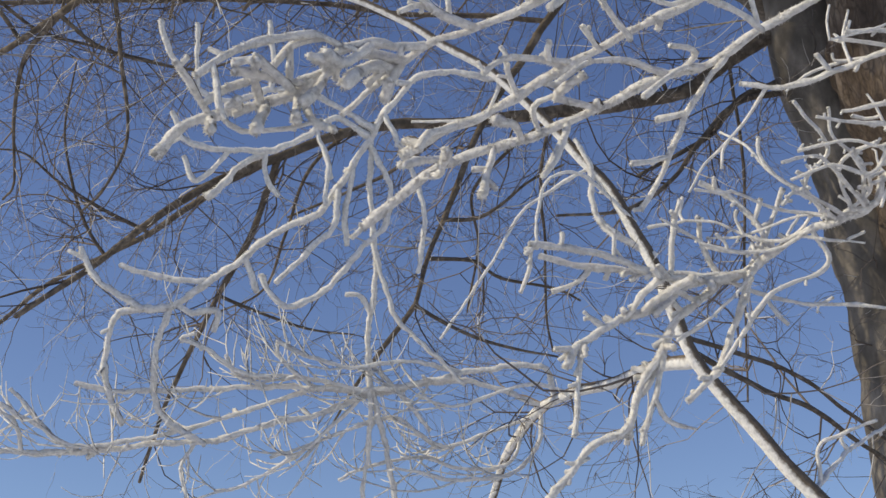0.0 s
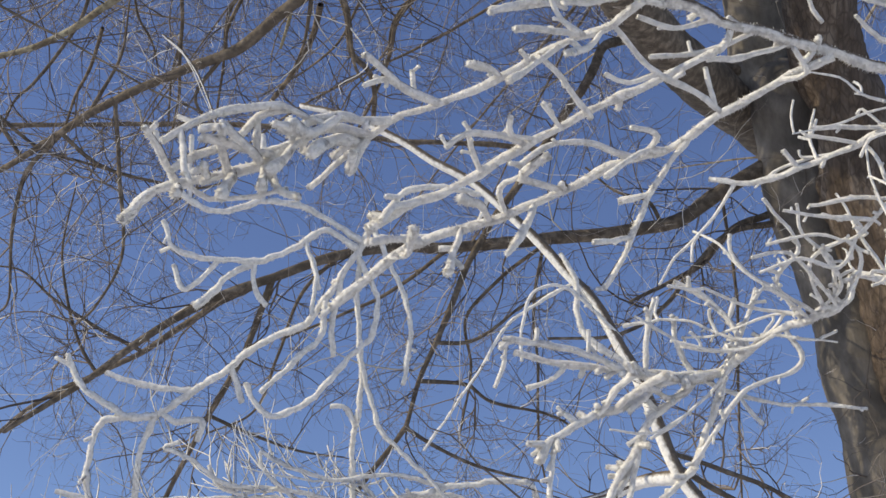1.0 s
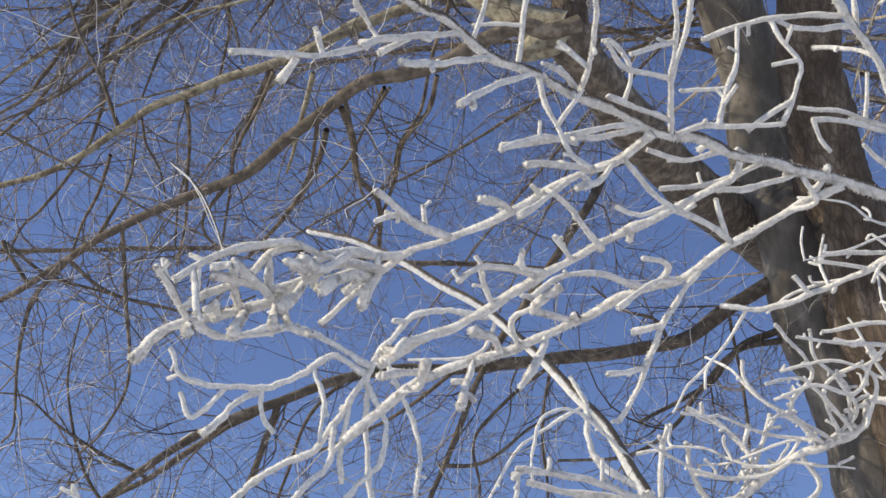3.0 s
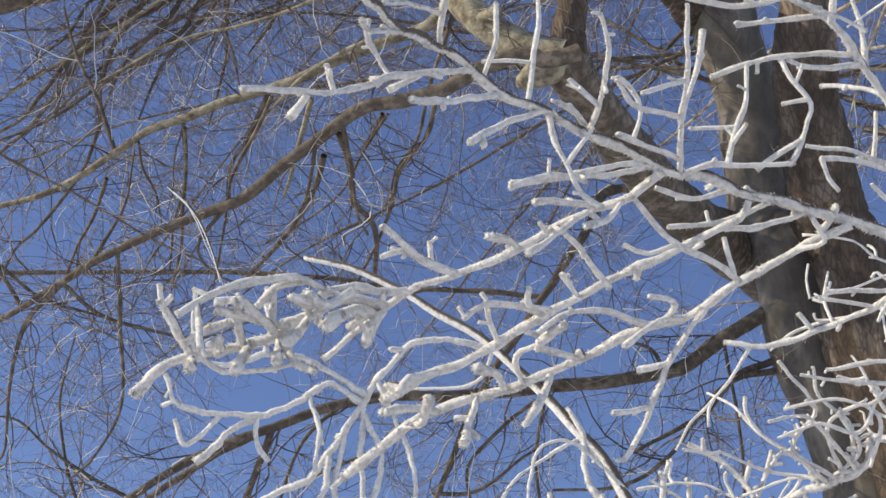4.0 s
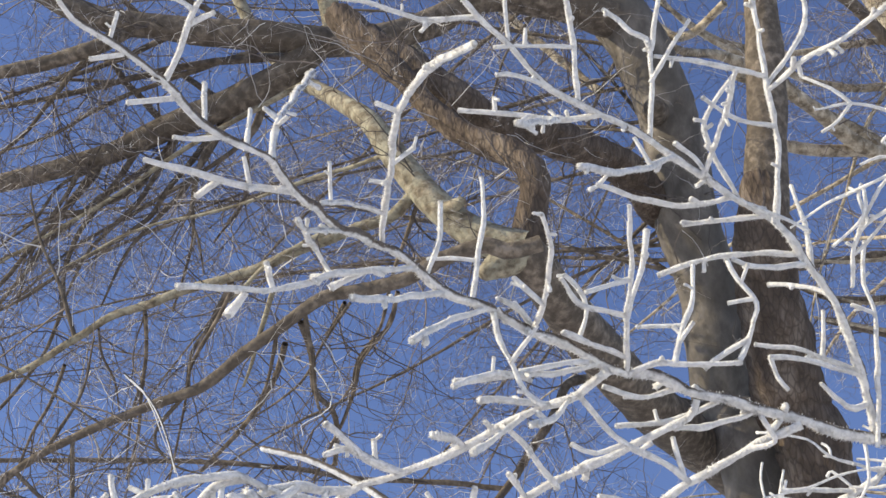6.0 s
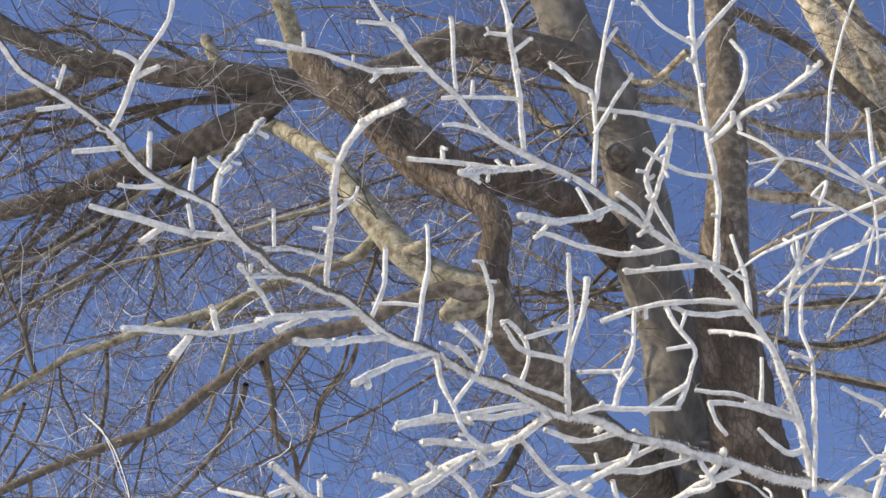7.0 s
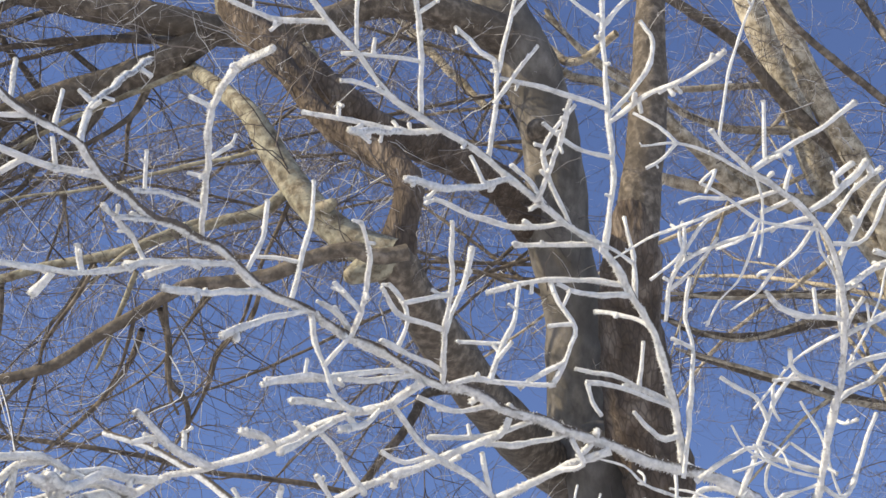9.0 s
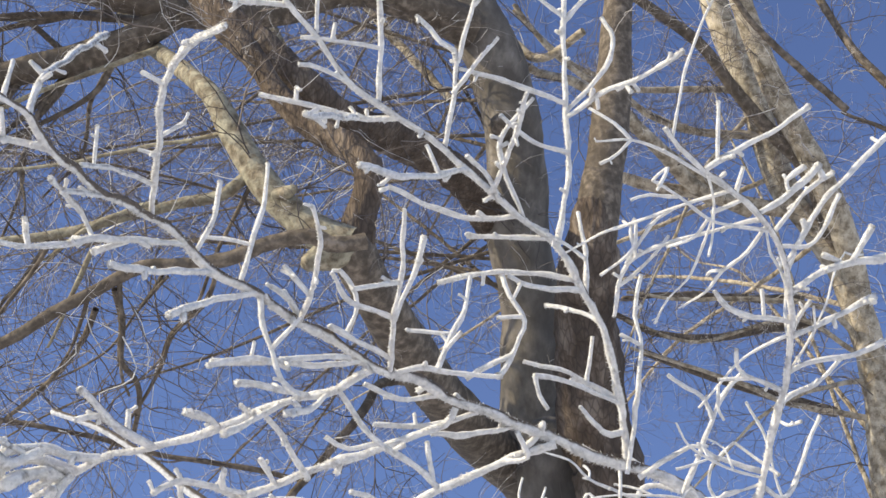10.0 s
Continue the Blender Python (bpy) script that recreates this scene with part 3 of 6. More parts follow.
limb(great_tree, "limb", [(-1.561, 4.660, 4.596, 0.0090), (-1.406, 4.707, 4.480, 0.0080), (-1.181, 4.733, 4.418, 0.0067), (-0.978, 4.742, 4.397, 0.0056), (-0.798, 4.717, 4.460, 0.0045)], limb_bark, 1)
limb(great_tree, "limb", [(-1.393, 5.180, 7.181, 0.0218), (-1.560, 5.076, 7.305, 0.0184), (-1.727, 4.962, 7.441, 0.0147), (-1.909, 5.020, 7.394, 0.0118), (-2.152, 5.105, 7.324, 0.0078)], limb_bark, 1)
limb(great_tree, "limb", [(-1.097, 5.113, 7.301, 0.0188), (-1.357, 5.028, 7.414, 0.0156), (-1.668, 5.076, 7.389, 0.0121), (-2.046, 5.087, 7.409, 0.0079)], limb_bark, 1)
limb(great_tree, "limb", [(-1.413, 4.814, 7.490, 0.0186), (-1.577, 4.721, 7.602, 0.0152), (-1.738, 4.671, 7.669, 0.0125), (-2.044, 4.719, 7.644, 0.0077)], limb_bark, 1)
limb(great_tree, "limb", [(-0.962, 4.878, 7.546, 0.0189), (-1.127, 4.795, 7.648, 0.0163), (-1.451, 4.715, 7.761, 0.0119), (-1.770, 4.678, 7.828, 0.0079)], limb_bark, 1)
limb(great_tree, "limb", [(-1.683, 5.265, 7.039, 0.0186), (-1.795, 5.402, 6.903, 0.0149), (-1.970, 5.524, 6.789, 0.0110), (-2.152, 5.582, 6.743, 0.0077)], limb_bark, 1)
limb(great_tree, "limb", [(-1.083, 5.235, 7.156, 0.0141), (-1.224, 5.419, 6.972, 0.0119), (-1.233, 5.658, 6.721, 0.0093), (-1.334, 5.925, 6.446, 0.0063)], limb_bark, 1)
limb(great_tree, "limb", [(-0.794, 5.066, 7.397, 0.0158), (-0.933, 5.284, 7.177, 0.0125), (-0.944, 5.503, 6.947, 0.0094), (-1.117, 5.692, 6.762, 0.0063)], limb_bark, 1)
limb(great_tree, "limb", [(-0.558, 4.604, 6.890, 0.0172), (-0.798, 4.697, 6.794, 0.0149), (-1.165, 4.846, 6.639, 0.0126), (-1.531, 5.024, 6.450, 0.0103), (-1.926, 5.189, 6.278, 0.0080), (-2.264, 5.332, 6.127, 0.0057)], lichen_bark, 0.9)
limb(great_tree, "limb", [(-0.669, 4.783, 7.294, 0.0242), (-1.095, 4.830, 7.286, 0.0212), (-1.431, 4.894, 7.255, 0.0183), (-1.859, 4.991, 7.189, 0.0153), (-2.260, 5.068, 7.146, 0.0122), (-2.541, 5.110, 7.137, 0.0092)], limb_bark, 0.9)
limb(great_tree, "limb", [(-0.821, 4.758, 7.328, 0.0182), (-1.250, 4.895, 7.263, 0.0152), (-1.654, 5.042, 7.185, 0.0123), (-2.000, 5.210, 7.083, 0.0093), (-2.291, 5.315, 7.049, 0.0062)], limb_bark, 0.9)
limb(great_tree, "limb", [(-1.307, 4.722, 7.383, 0.0182), (-1.647, 4.866, 7.307, 0.0152), (-1.963, 4.974, 7.271, 0.0123), (-2.282, 5.091, 7.225, 0.0093), (-2.574, 5.221, 7.164, 0.0062)], limb_bark, 0.9)
limb(great_tree, "limb", [(-0.765, 4.754, 7.030, 0.0177), (-0.846, 4.899, 6.839, 0.0153), (-1.044, 5.008, 6.693, 0.0129), (-1.415, 5.161, 6.503, 0.0105), (-1.755, 5.292, 6.337, 0.0081), (-2.006, 5.439, 6.149, 0.0058)], limb_bark, 0.9)
limb(great_tree, "limb", [(-0.116, 4.129, 5.907, 0.0122), (-0.241, 4.236, 5.941, 0.0109), (-0.496, 4.364, 5.955, 0.0096), (-0.861, 4.532, 5.928, 0.0082), (-1.264, 4.678, 5.927, 0.0068), (-1.625, 4.878, 5.865, 0.0053)], lichen_bark, 0.9)
limb(great_tree, "limb", [(-1.588, 4.637, 7.337, 0.0179), (-1.867, 4.879, 7.175, 0.0141), (-2.121, 5.133, 6.998, 0.0101), (-2.381, 5.309, 6.908, 0.0061)], limb_bark, 0.9)
limb(great_tree, "limb", [(-0.939, 4.828, 6.953, 0.0177), (-1.183, 5.071, 6.587, 0.0136), (-1.453, 5.243, 6.302, 0.0096), (-1.576, 5.387, 6.044, 0.0057)], limb_bark, 0.9)
limb(great_tree, "limb", [(-1.202, 4.894, 6.886, 0.0177), (-1.415, 5.117, 6.542, 0.0136), (-1.655, 5.251, 6.299, 0.0096), (-1.776, 5.393, 6.043, 0.0057)], limb_bark, 0.9)
limb(great_tree, "limb", [(-1.727, 5.047, 6.731, 0.0147), (-1.794, 5.109, 6.563, 0.0117), (-1.944, 5.260, 6.298, 0.0087), (-2.005, 5.400, 6.042, 0.0057)], limb_bark, 0.9)
limb(great_tree, "limb", [(-0.709, 4.146, 5.155, 0.0090), (-0.804, 4.322, 5.072, 0.0083), (-0.894, 4.480, 5.017, 0.0075), (-0.924, 4.613, 4.998, 0.0067), (-0.970, 4.816, 4.875, 0.0058), (-1.017, 4.996, 4.786, 0.0049)], limb_bark, 0.8)
limb(great_tree, "limb", [(-1.054, 4.216, 5.051, 0.0090), (-1.069, 4.387, 5.021, 0.0085), (-1.105, 4.609, 4.914, 0.0079), (-1.135, 4.797, 4.859, 0.0073), (-1.198, 4.998, 4.785, 0.0066)], limb_bark, 0.8)
limb(great_tree, "limb", [(-1.234, 4.251, 4.999, 0.0060), (-1.255, 4.439, 5.019, 0.0054), (-1.234, 4.634, 5.027, 0.0048), (-1.242, 4.842, 5.017, 0.0041)], limb_bark, 0.8)
limb(great_tree, "limb", [(-0.444, 4.224, 5.039, 0.0151), (-0.404, 4.370, 5.000, 0.0141), (-0.393, 4.537, 4.931, 0.0131), (-0.327, 4.662, 4.924, 0.0121), (-0.306, 4.797, 4.901, 0.0110), (-0.318, 4.954, 4.848, 0.0099)], limb_bark, 0.8)
limb(great_tree, "limb", [(-0.503, 4.275, 4.963, 0.0136), (-0.543, 4.443, 4.937, 0.0123), (-0.632, 4.623, 4.893, 0.0110), (-0.740, 4.794, 4.863, 0.0097), (-0.885, 4.977, 4.815, 0.0082)], limb_bark, 0.8)
limb(great_tree, "limb", [(-0.061, 4.153, 5.142, 0.0105), (-0.098, 4.308, 5.092, 0.0098), (-0.207, 4.465, 5.037, 0.0091), (-0.240, 4.625, 4.978, 0.0083), (-0.306, 4.797, 4.901, 0.0074), (-0.407, 4.991, 4.792, 0.0066)], limb_bark, 0.8)
limb(great_tree, "limb", [(-0.249, 4.180, 5.103, 0.0068), (-0.345, 4.355, 5.067, 0.0062), (-0.444, 4.551, 4.999, 0.0055), (-0.581, 4.716, 4.978, 0.0048), (-0.789, 4.884, 4.953, 0.0041)], limb_bark, 0.8)
limb(great_tree, "limb", [(-1.212, 4.949, 6.920, 0.0216), (-1.363, 5.060, 6.722, 0.0199), (-1.475, 5.124, 6.593, 0.0181), (-1.685, 5.166, 6.497, 0.0163), (-1.855, 5.192, 6.426, 0.0146), (-1.965, 5.260, 6.291, 0.0129), (-2.093, 5.344, 6.132, 0.0111), (-2.163, 5.384, 6.039, 0.0094), (-2.348, 5.435, 5.930, 0.0077)], limb_bark, 0.8)
limb(great_tree, "limb", [(-1.389, 4.975, 6.882, 0.0177), (-1.487, 5.036, 6.722, 0.0163), (-1.565, 5.084, 6.580, 0.0149), (-1.708, 5.187, 6.359, 0.0135), (-1.763, 5.265, 6.172, 0.0122), (-1.760, 5.353, 5.971, 0.0108), (-1.843, 5.461, 5.741, 0.0095), (-2.037, 5.579, 5.495, 0.0082), (-2.137, 5.606, 5.386, 0.0069), (-2.198, 5.662, 5.232, 0.0056)], limb_bark, 0.8)
limb(great_tree, "limb", [(-0.979, 4.898, 6.996, 0.0177), (-1.146, 5.016, 6.764, 0.0162), (-1.276, 5.093, 6.594, 0.0146), (-1.365, 5.158, 6.442, 0.0131), (-1.512, 5.200, 6.323, 0.0116), (-1.696, 5.243, 6.204, 0.0101), (-1.879, 5.295, 6.070, 0.0086), (-2.059, 5.336, 5.953, 0.0071), (-2.296, 5.367, 5.852, 0.0057)], limb_bark, 0.8)
limb(great_tree, "limb", [(-1.560, 5.040, 6.786, 0.0138), (-1.713, 5.077, 6.678, 0.0118), (-1.842, 5.099, 6.590, 0.0098), (-1.948, 5.176, 6.423, 0.0078), (-2.083, 5.219, 6.304, 0.0058), (-2.198, 5.262, 6.187, 0.0039)], limb_bark, 0.8)
limb(great_tree, "limb", [(-1.748, 4.114, 4.846, 0.0051), (-1.561, 4.133, 4.745, 0.0048), (-1.405, 4.140, 4.663, 0.0044), (-1.252, 4.154, 4.571, 0.0041), (-1.072, 4.174, 4.468, 0.0038), (-0.896, 4.179, 4.389, 0.0035)], limb_bark, 0.8)
limb(great_tree, "limb", [(-0.958, 4.895, 7.001, 0.0157), (-1.098, 4.963, 6.738, 0.0132), (-1.120, 5.006, 6.512, 0.0107), (-1.123, 5.014, 6.338, 0.0083), (-1.060, 5.031, 6.153, 0.0060), (-1.017, 5.045, 5.970, 0.0037)], limb_bark, 0.8)
limb(great_tree, "limb", [(-1.361, 4.332, 4.879, 0.0083), (-1.446, 4.544, 4.862, 0.0075), (-1.567, 4.766, 4.832, 0.0067), (-1.659, 4.983, 4.807, 0.0058)], limb_bark, 0.8)
limb(great_tree, "limb", [(-0.998, 3.863, 4.501, 0.0047), (-0.903, 3.915, 4.424, 0.0045), (-0.841, 3.985, 4.319, 0.0042), (-0.807, 4.048, 4.224, 0.0040)], frosted_bark, 0.4)
limb(great_tree, "limb", [(-0.551, 4.149, 5.150, 0.0121), (-0.601, 4.286, 5.066, 0.0102), (-0.637, 4.407, 5.005, 0.0082), (-0.682, 4.530, 4.941, 0.0063)], lichen_bark, 0.8)
limb(great_tree, "limb", [(-0.354, 4.171, 5.476, 0.0125), (-0.483, 4.244, 5.457, 0.0110), (-0.613, 4.327, 5.423, 0.0095), (-0.713, 4.419, 5.376, 0.0080), (-0.783, 4.495, 5.354, 0.0065)], lichen_bark, 0.8)
limb(great_tree, "limb", [(-0.271, 4.180, 5.103, 0.0090), (-0.321, 4.418, 5.197, 0.0079), (-0.374, 4.647, 5.305, 0.0066)], limb_bark, 0.8)
# limbs of the crown that spread out behind
rng_crown = random.Random(5)


def along(trunk, z):
    """The middle of a trunk at a height."""
    c = np.array(trunk)
    return [float(np.interp(z, c[:, 2], c[:, n])) for n in range(2)] + [z]


def crown_limb(tree, trunk, z, reach, material, radius):
    a = along(trunk, z)
    b = [rng_crown.uniform(*r) for r in reach]
    rise = rng_crown.uniform(0.2, 0.7)
    bends = [(*[a[n] + (b[n] - a[n]) * f + (rise * math.sin(3 * f) if n == 2 else f * rng_crown.uniform(-0.12, 0.12)) for n in range(3)], radius * (1 - 0.75 * f)) for f in (0, 0.2, 0.4, 0.6, 0.8, 1.0)]
    limb(tree, "limb", bends, material, 1)


for k in range(22):
    crown_limb(great_tree, GREAT, 6.3 + 0.1 * k, ((-4.5, 1.2), (5.4, 9.0), (5.2, 10.5)), limb_bark, 0.013)

# ---- the pale tree behind ----
pale_tree = tagged(new("pale_tree"), "pale sunlit bare tree with twin leaning stems", "tree")
leaning_tree = tagged(new("leaning_tree"), "slim bare dark tree leaning beside the pale one", "tree")
PALE = [(5.048, 7.525, -0.150, 0.1631), (4.948, 7.505, 1.898, 0.1483), (4.648, 7.425, 5.424, 0.1141), (4.485, 7.194, 6.071, 0.1123), (4.379, 7.044, 6.474, 0.1111), (4.319, 6.776, 7.096, 0.1092), (4.182, 6.575, 7.597, 0.1076), (4.043, 6.452, 7.929, 0.1064), (3.828, 6.368, 8.235, 0.1052), (3.628, 6.293, 8.509, 0.1040), (3.448, 6.104, 8.974, 0.1022), (3.267, 5.948, 9.370, 0.1006), (3.080, 5.786, 9.775, 0.0990), (2.888, 5.618, 10.187, 0.0972)]
limb(pale_tree, "trunk", PALE, pale_bark, 1)
limb(pale_tree, "trunk", [(4.182, 6.575, 7.597, 0.0970), (4.035, 6.289, 7.943, 0.0929), (3.769, 6.001, 8.315, 0.0882), (3.527, 5.814, 8.571, 0.0848), (3.273, 5.577, 8.885, 0.0808), (3.056, 5.332, 9.200, 0.0769), (2.890, 5.130, 9.458, 0.0737)], pale_bark, 1)
limb(pale_tree, "limb", [(4.043, 6.452, 7.929, 0.0628), (3.717, 6.057, 8.357, 0.0541), (3.391, 5.890, 8.561, 0.0488), (3.113, 5.744, 8.738, 0.0442), (2.829, 5.572, 8.942, 0.0392), (2.484, 5.467, 9.084, 0.0343), (2.229, 5.401, 9.177, 0.0308)], limb_bark, 1)
limb(pale_tree, "limb", [(3.793, 6.356, 8.281, 0.0552), (3.264, 6.350, 8.293, 0.0495), (3.004, 6.261, 8.383, 0.0460), (2.703, 6.163, 8.482, 0.0420), (2.444, 6.062, 8.584, 0.0384), (2.155, 6.006, 8.641, 0.0348)], pale_bark, 1)
limb(pale_tree, "limb", [(3.433, 6.090, 9.009, 0.0283), (3.226, 6.021, 9.068, 0.0262), (2.414, 6.113, 8.985, 0.0215), (2.077, 6.064, 9.046, 0.0195), (1.813, 5.952, 9.168, 0.0177), (1.584, 5.808, 9.320, 0.0159)], pale_bark, 1)
limb(pale_tree, "limb", [(3.507, 6.169, 8.817, 0.0322), (3.013, 6.239, 8.817, 0.0286), (2.641, 6.216, 8.902, 0.0256), (2.340, 6.127, 9.047, 0.0228), (2.004, 6.071, 9.162, 0.0199), (1.610, 5.915, 9.396, 0.0161)], pale_bark, 1)
limb(pale_tree, "limb", [(4.339, 6.841, 6.944, 0.0225), (3.697, 6.841, 6.968, 0.0191), (3.377, 6.786, 7.025, 0.0168), (2.984, 6.737, 7.075, 0.0140), (2.557, 6.690, 7.122, 0.0110)], pale_bark, 1)
limb(pale_tree, "limb", [(4.268, 6.683, 7.322, 0.0228), (3.903, 6.487, 7.530, 0.0200), (3.354, 6.493, 7.529, 0.0165), (2.897, 6.542, 7.479, 0.0136), (2.513, 6.547, 7.476, 0.0112)], pale_bark, 1)
limb(pale_tree, "limb", [(4.279, 6.701, 7.279, 0.0190), (3.753, 6.545, 7.457, 0.0162), (3.448, 6.593, 7.404, 0.0145), (3.002, 6.712, 7.269, 0.0119), (2.530, 6.659, 7.328, 0.0093)], pale_bark, 1)
limb(leaning_tree, "trunk", [(5.223, 5.757, -0.150, 0.0729), (5.148, 5.737, 2.247, 0.0663), (4.923, 5.657, 6.419, 0.0332), (4.568, 5.491, 7.452, 0.0310), (4.253, 5.382, 8.133, 0.0294), (4.027, 5.333, 8.516, 0.0284), (3.802, 5.306, 8.829, 0.0275), (3.592, 5.229, 9.222, 0.0264), (3.446, 5.156, 9.531, 0.0256)], limb_bark, 1)
limb(leaning_tree, "limb", [(4.253, 5.382, 8.133, 0.0220), (3.955, 5.394, 8.181, 0.0166), (3.651, 5.382, 8.256, 0.0110)], limb_bark, 1)
limb(pale_tree, "limb", [(3.038, 6.203, 8.106, 0.0496), (2.731, 5.979, 8.101, 0.0485), (2.411, 5.725, 8.130, 0.0474), (2.170, 5.583, 8.174, 0.0397), (1.883, 5.462, 8.201, 0.0321), (1.576, 5.395, 8.173, 0.0247), (1.289, 5.208, 8.273, 0.0209)], pale_bark, 1)
limb(pale_tree, "limb", [(3.343, 6.268, 8.137, 0.0540), (2.996, 6.184, 8.133, 0.0458), (2.624, 6.143, 8.085, 0.0415), (2.293, 6.071, 8.066, 0.0336)], pale_bark, 1)
limb(pale_tree, "limb", [(3.792, 6.603, 7.699, 0.0308), (3.376, 6.595, 7.622, 0.0267), (2.892, 6.587, 7.556, 0.0226), (2.497, 6.595, 7.457, 0.0186)], limb_bark, 1)
limb(pale_tree, "limb", [(3.962, 6.681, 7.587, 0.0347), (3.550, 6.705, 7.475, 0.0305), (3.148, 6.739, 7.349, 0.0264), (2.743, 6.709, 7.295, 0.0224), (2.473, 6.675, 7.374, 0.0186)], limb_bark, 1)
limb(pale_tree, "limb", [(4.095, 6.995, 7.072, 0.0381), (3.561, 6.917, 7.089, 0.0339), (3.105, 6.830, 7.106, 0.0298), (2.685, 6.806, 7.196, 0.0224)], limb_bark, 1)
limb(leaning_tree, "limb", [(3.614, 5.268, 8.150, 0.0249), (3.276, 5.151, 8.330, 0.0249), (2.966, 5.030, 8.511, 0.0214), (2.765, 4.917, 8.667, 0.0178)], limb_bark, 1)
limb(great_tree, "limb", [(1.051, 5.278, 7.634, 0.0232), (0.860, 5.372, 8.008, 0.0275), (0.614, 5.441, 8.419, 0.0285), (0.461, 5.470, 8.709, 0.0255)], pale_bark, 1)
limb(great_tree, "limb", [(1.798, 5.000, 8.125, 0.0238), (1.619, 5.275, 8.149, 0.0279), (1.432, 5.363, 8.379, 0.0285), (1.227, 5.401, 8.668, 0.0255)], pale_bark, 0.7)

for k in range(12):
    crown_limb(pale_tree, PALE, 4.5 + 0.45 * k, ((0.2, 6.0), (6.5, 10.0), (5.0, 11.5)), pale_bark, 0.02)

# ---- the young tree with hanging frosted sprays ----
young_tree = tagged(new("young_tree"), "young tree with thin drooping branches coated in white rime", "tree")
limb(young_tree, "stem", [(1.485, 3.855, -0.150, 0.0430), (1.410, 3.835, 0.781, 0.0391), (1.185, 3.755, 2.232, 0.0261), (1.008, 3.744, 2.468, 0.0242), (0.908, 3.743, 2.571, 0.0234), (0.822, 3.736, 2.682, 0.0225), (0.748, 3.729, 2.780, 0.0217), (0.659, 3.718, 2.911, 0.0207), (0.571, 3.687, 3.152, 0.0191), (0.525, 3.675, 3.245, 0.0184), (0.447, 3.659, 3.384, 0.0174), (0.366, 3.652, 3.473, 0.0166), (0.267, 3.640, 3.600, 0.0156), (0.099, 3.630, 3.759, 0.0141), (-0.039, 3.632, 3.849, 0.0130), (-0.144, 3.630, 3.928, 0.0121), (-0.304, 3.637, 4.014, 0.0109), (-0.466, 3.654, 4.067, 0.0098)], frosted_bark)
frosted(young_tree, "bough", [(0.580, 3.683, 3.170, 0.0149), (0.417, 3.674, 3.285, 0.0129), (0.395, 3.644, 3.437, 0.0112), (0.356, 3.629, 3.523, 0.0101)], 0.6, 1.5, None, 0)
limb(young_tree, "bough", [(0.696, 3.720, 2.868, 0.0211), (0.581, 3.818, 2.877, 0.0200), (0.461, 3.937, 2.861, 0.0187), (0.334, 4.049, 2.857, 0.0174), (0.252, 4.138, 2.827, 0.0164), (0.168, 4.289, 2.737, 0.0148), (0.118, 4.458, 2.616, 0.0131)], frosted_bark, 1)
frosted(young_tree, "bough", [(0.136, 3.635, 3.736, 0.0086), (0.089, 3.698, 3.654, 0.0075), (-0.014, 3.731, 3.642, 0.0065), (-0.137, 3.758, 3.656, 0.0053)], 0.6, 1.5, None, 0)
spray_c1 = frosted(young_tree, "bough", [(0.136, 3.635, 3.736, 0.0121), (-0.084, 3.629, 3.753, 0.0123), (-0.205, 3.668, 3.658, 0.0125), (-0.291, 3.720, 3.530, 0.0127), (-0.360, 3.759, 3.435, 0.0128), (-0.429, 3.791, 3.355, 0.0130), (-0.549, 3.811, 3.307, 0.0131), (-0.635, 3.837, 3.244, 0.0133), (-0.704, 3.856, 3.196, 0.0134), (-0.791, 3.877, 3.148, 0.0135), (-0.859, 3.896, 3.100, 0.0136), (-1.032, 3.905, 3.082, 0.0138)], 0.6, 1.5, None, 0)
frosted(spray_c1, "twig", [(-1.032, 3.905, 3.082, 0.0112), (-1.066, 3.935, 3.005, 0.0116), (-1.071, 3.987, 2.878, 0.0123), (-1.024, 4.032, 2.765, 0.0129)], 0.6, 1.5, None, 0)
frosted(spray_c1, "twig", [(-0.870, 3.897, 3.098, 0.0112), (-0.911, 3.935, 3.004, 0.0116), (-0.926, 3.986, 2.877, 0.0121), (-0.895, 4.025, 2.781, 0.0124), (-0.774, 4.053, 2.708, 0.0129)], 0.6, 1.5, None, 0)
frosted(spray_c1, "twig", [(-0.955, 3.901, 3.087, 0.0138), (-1.066, 3.877, 3.149, 0.0130), (-1.118, 3.858, 3.197, 0.0125), (-1.144, 3.833, 3.261, 0.0121)], 0.6, 1.5, None, 0)
frosted(spray_c1, "twig", [(-0.850, 3.895, 3.103, 0.0112), (-0.808, 3.905, 3.076, 0.0114), (-0.730, 3.902, 3.084, 0.0118), (-0.739, 3.925, 3.028, 0.0121)], 0.6, 1.5, None, 0)
frosted(spray_c1, "twig", [(-0.762, 3.869, 3.164, 0.0121), (-0.911, 3.864, 3.180, 0.0116), (-1.023, 3.852, 3.213, 0.0112)], 0.6, 1.5, None, 0)
frosted(spray_c1, "twig", [(-0.648, 3.841, 3.235, 0.0121), (-0.627, 3.863, 3.179, 0.0116), (-0.610, 3.879, 3.139, 0.0112)], 0.6, 1.5, None, 0)
frosted(spray_c1, "twig", [(-0.360, 3.759, 3.435, 0.0121), (-0.375, 3.778, 3.312, 0.0114), (-0.441, 3.784, 3.240, 0.0109), (-0.540, 3.791, 3.134, 0.0101)], 0.6, 1.5, None, 0)
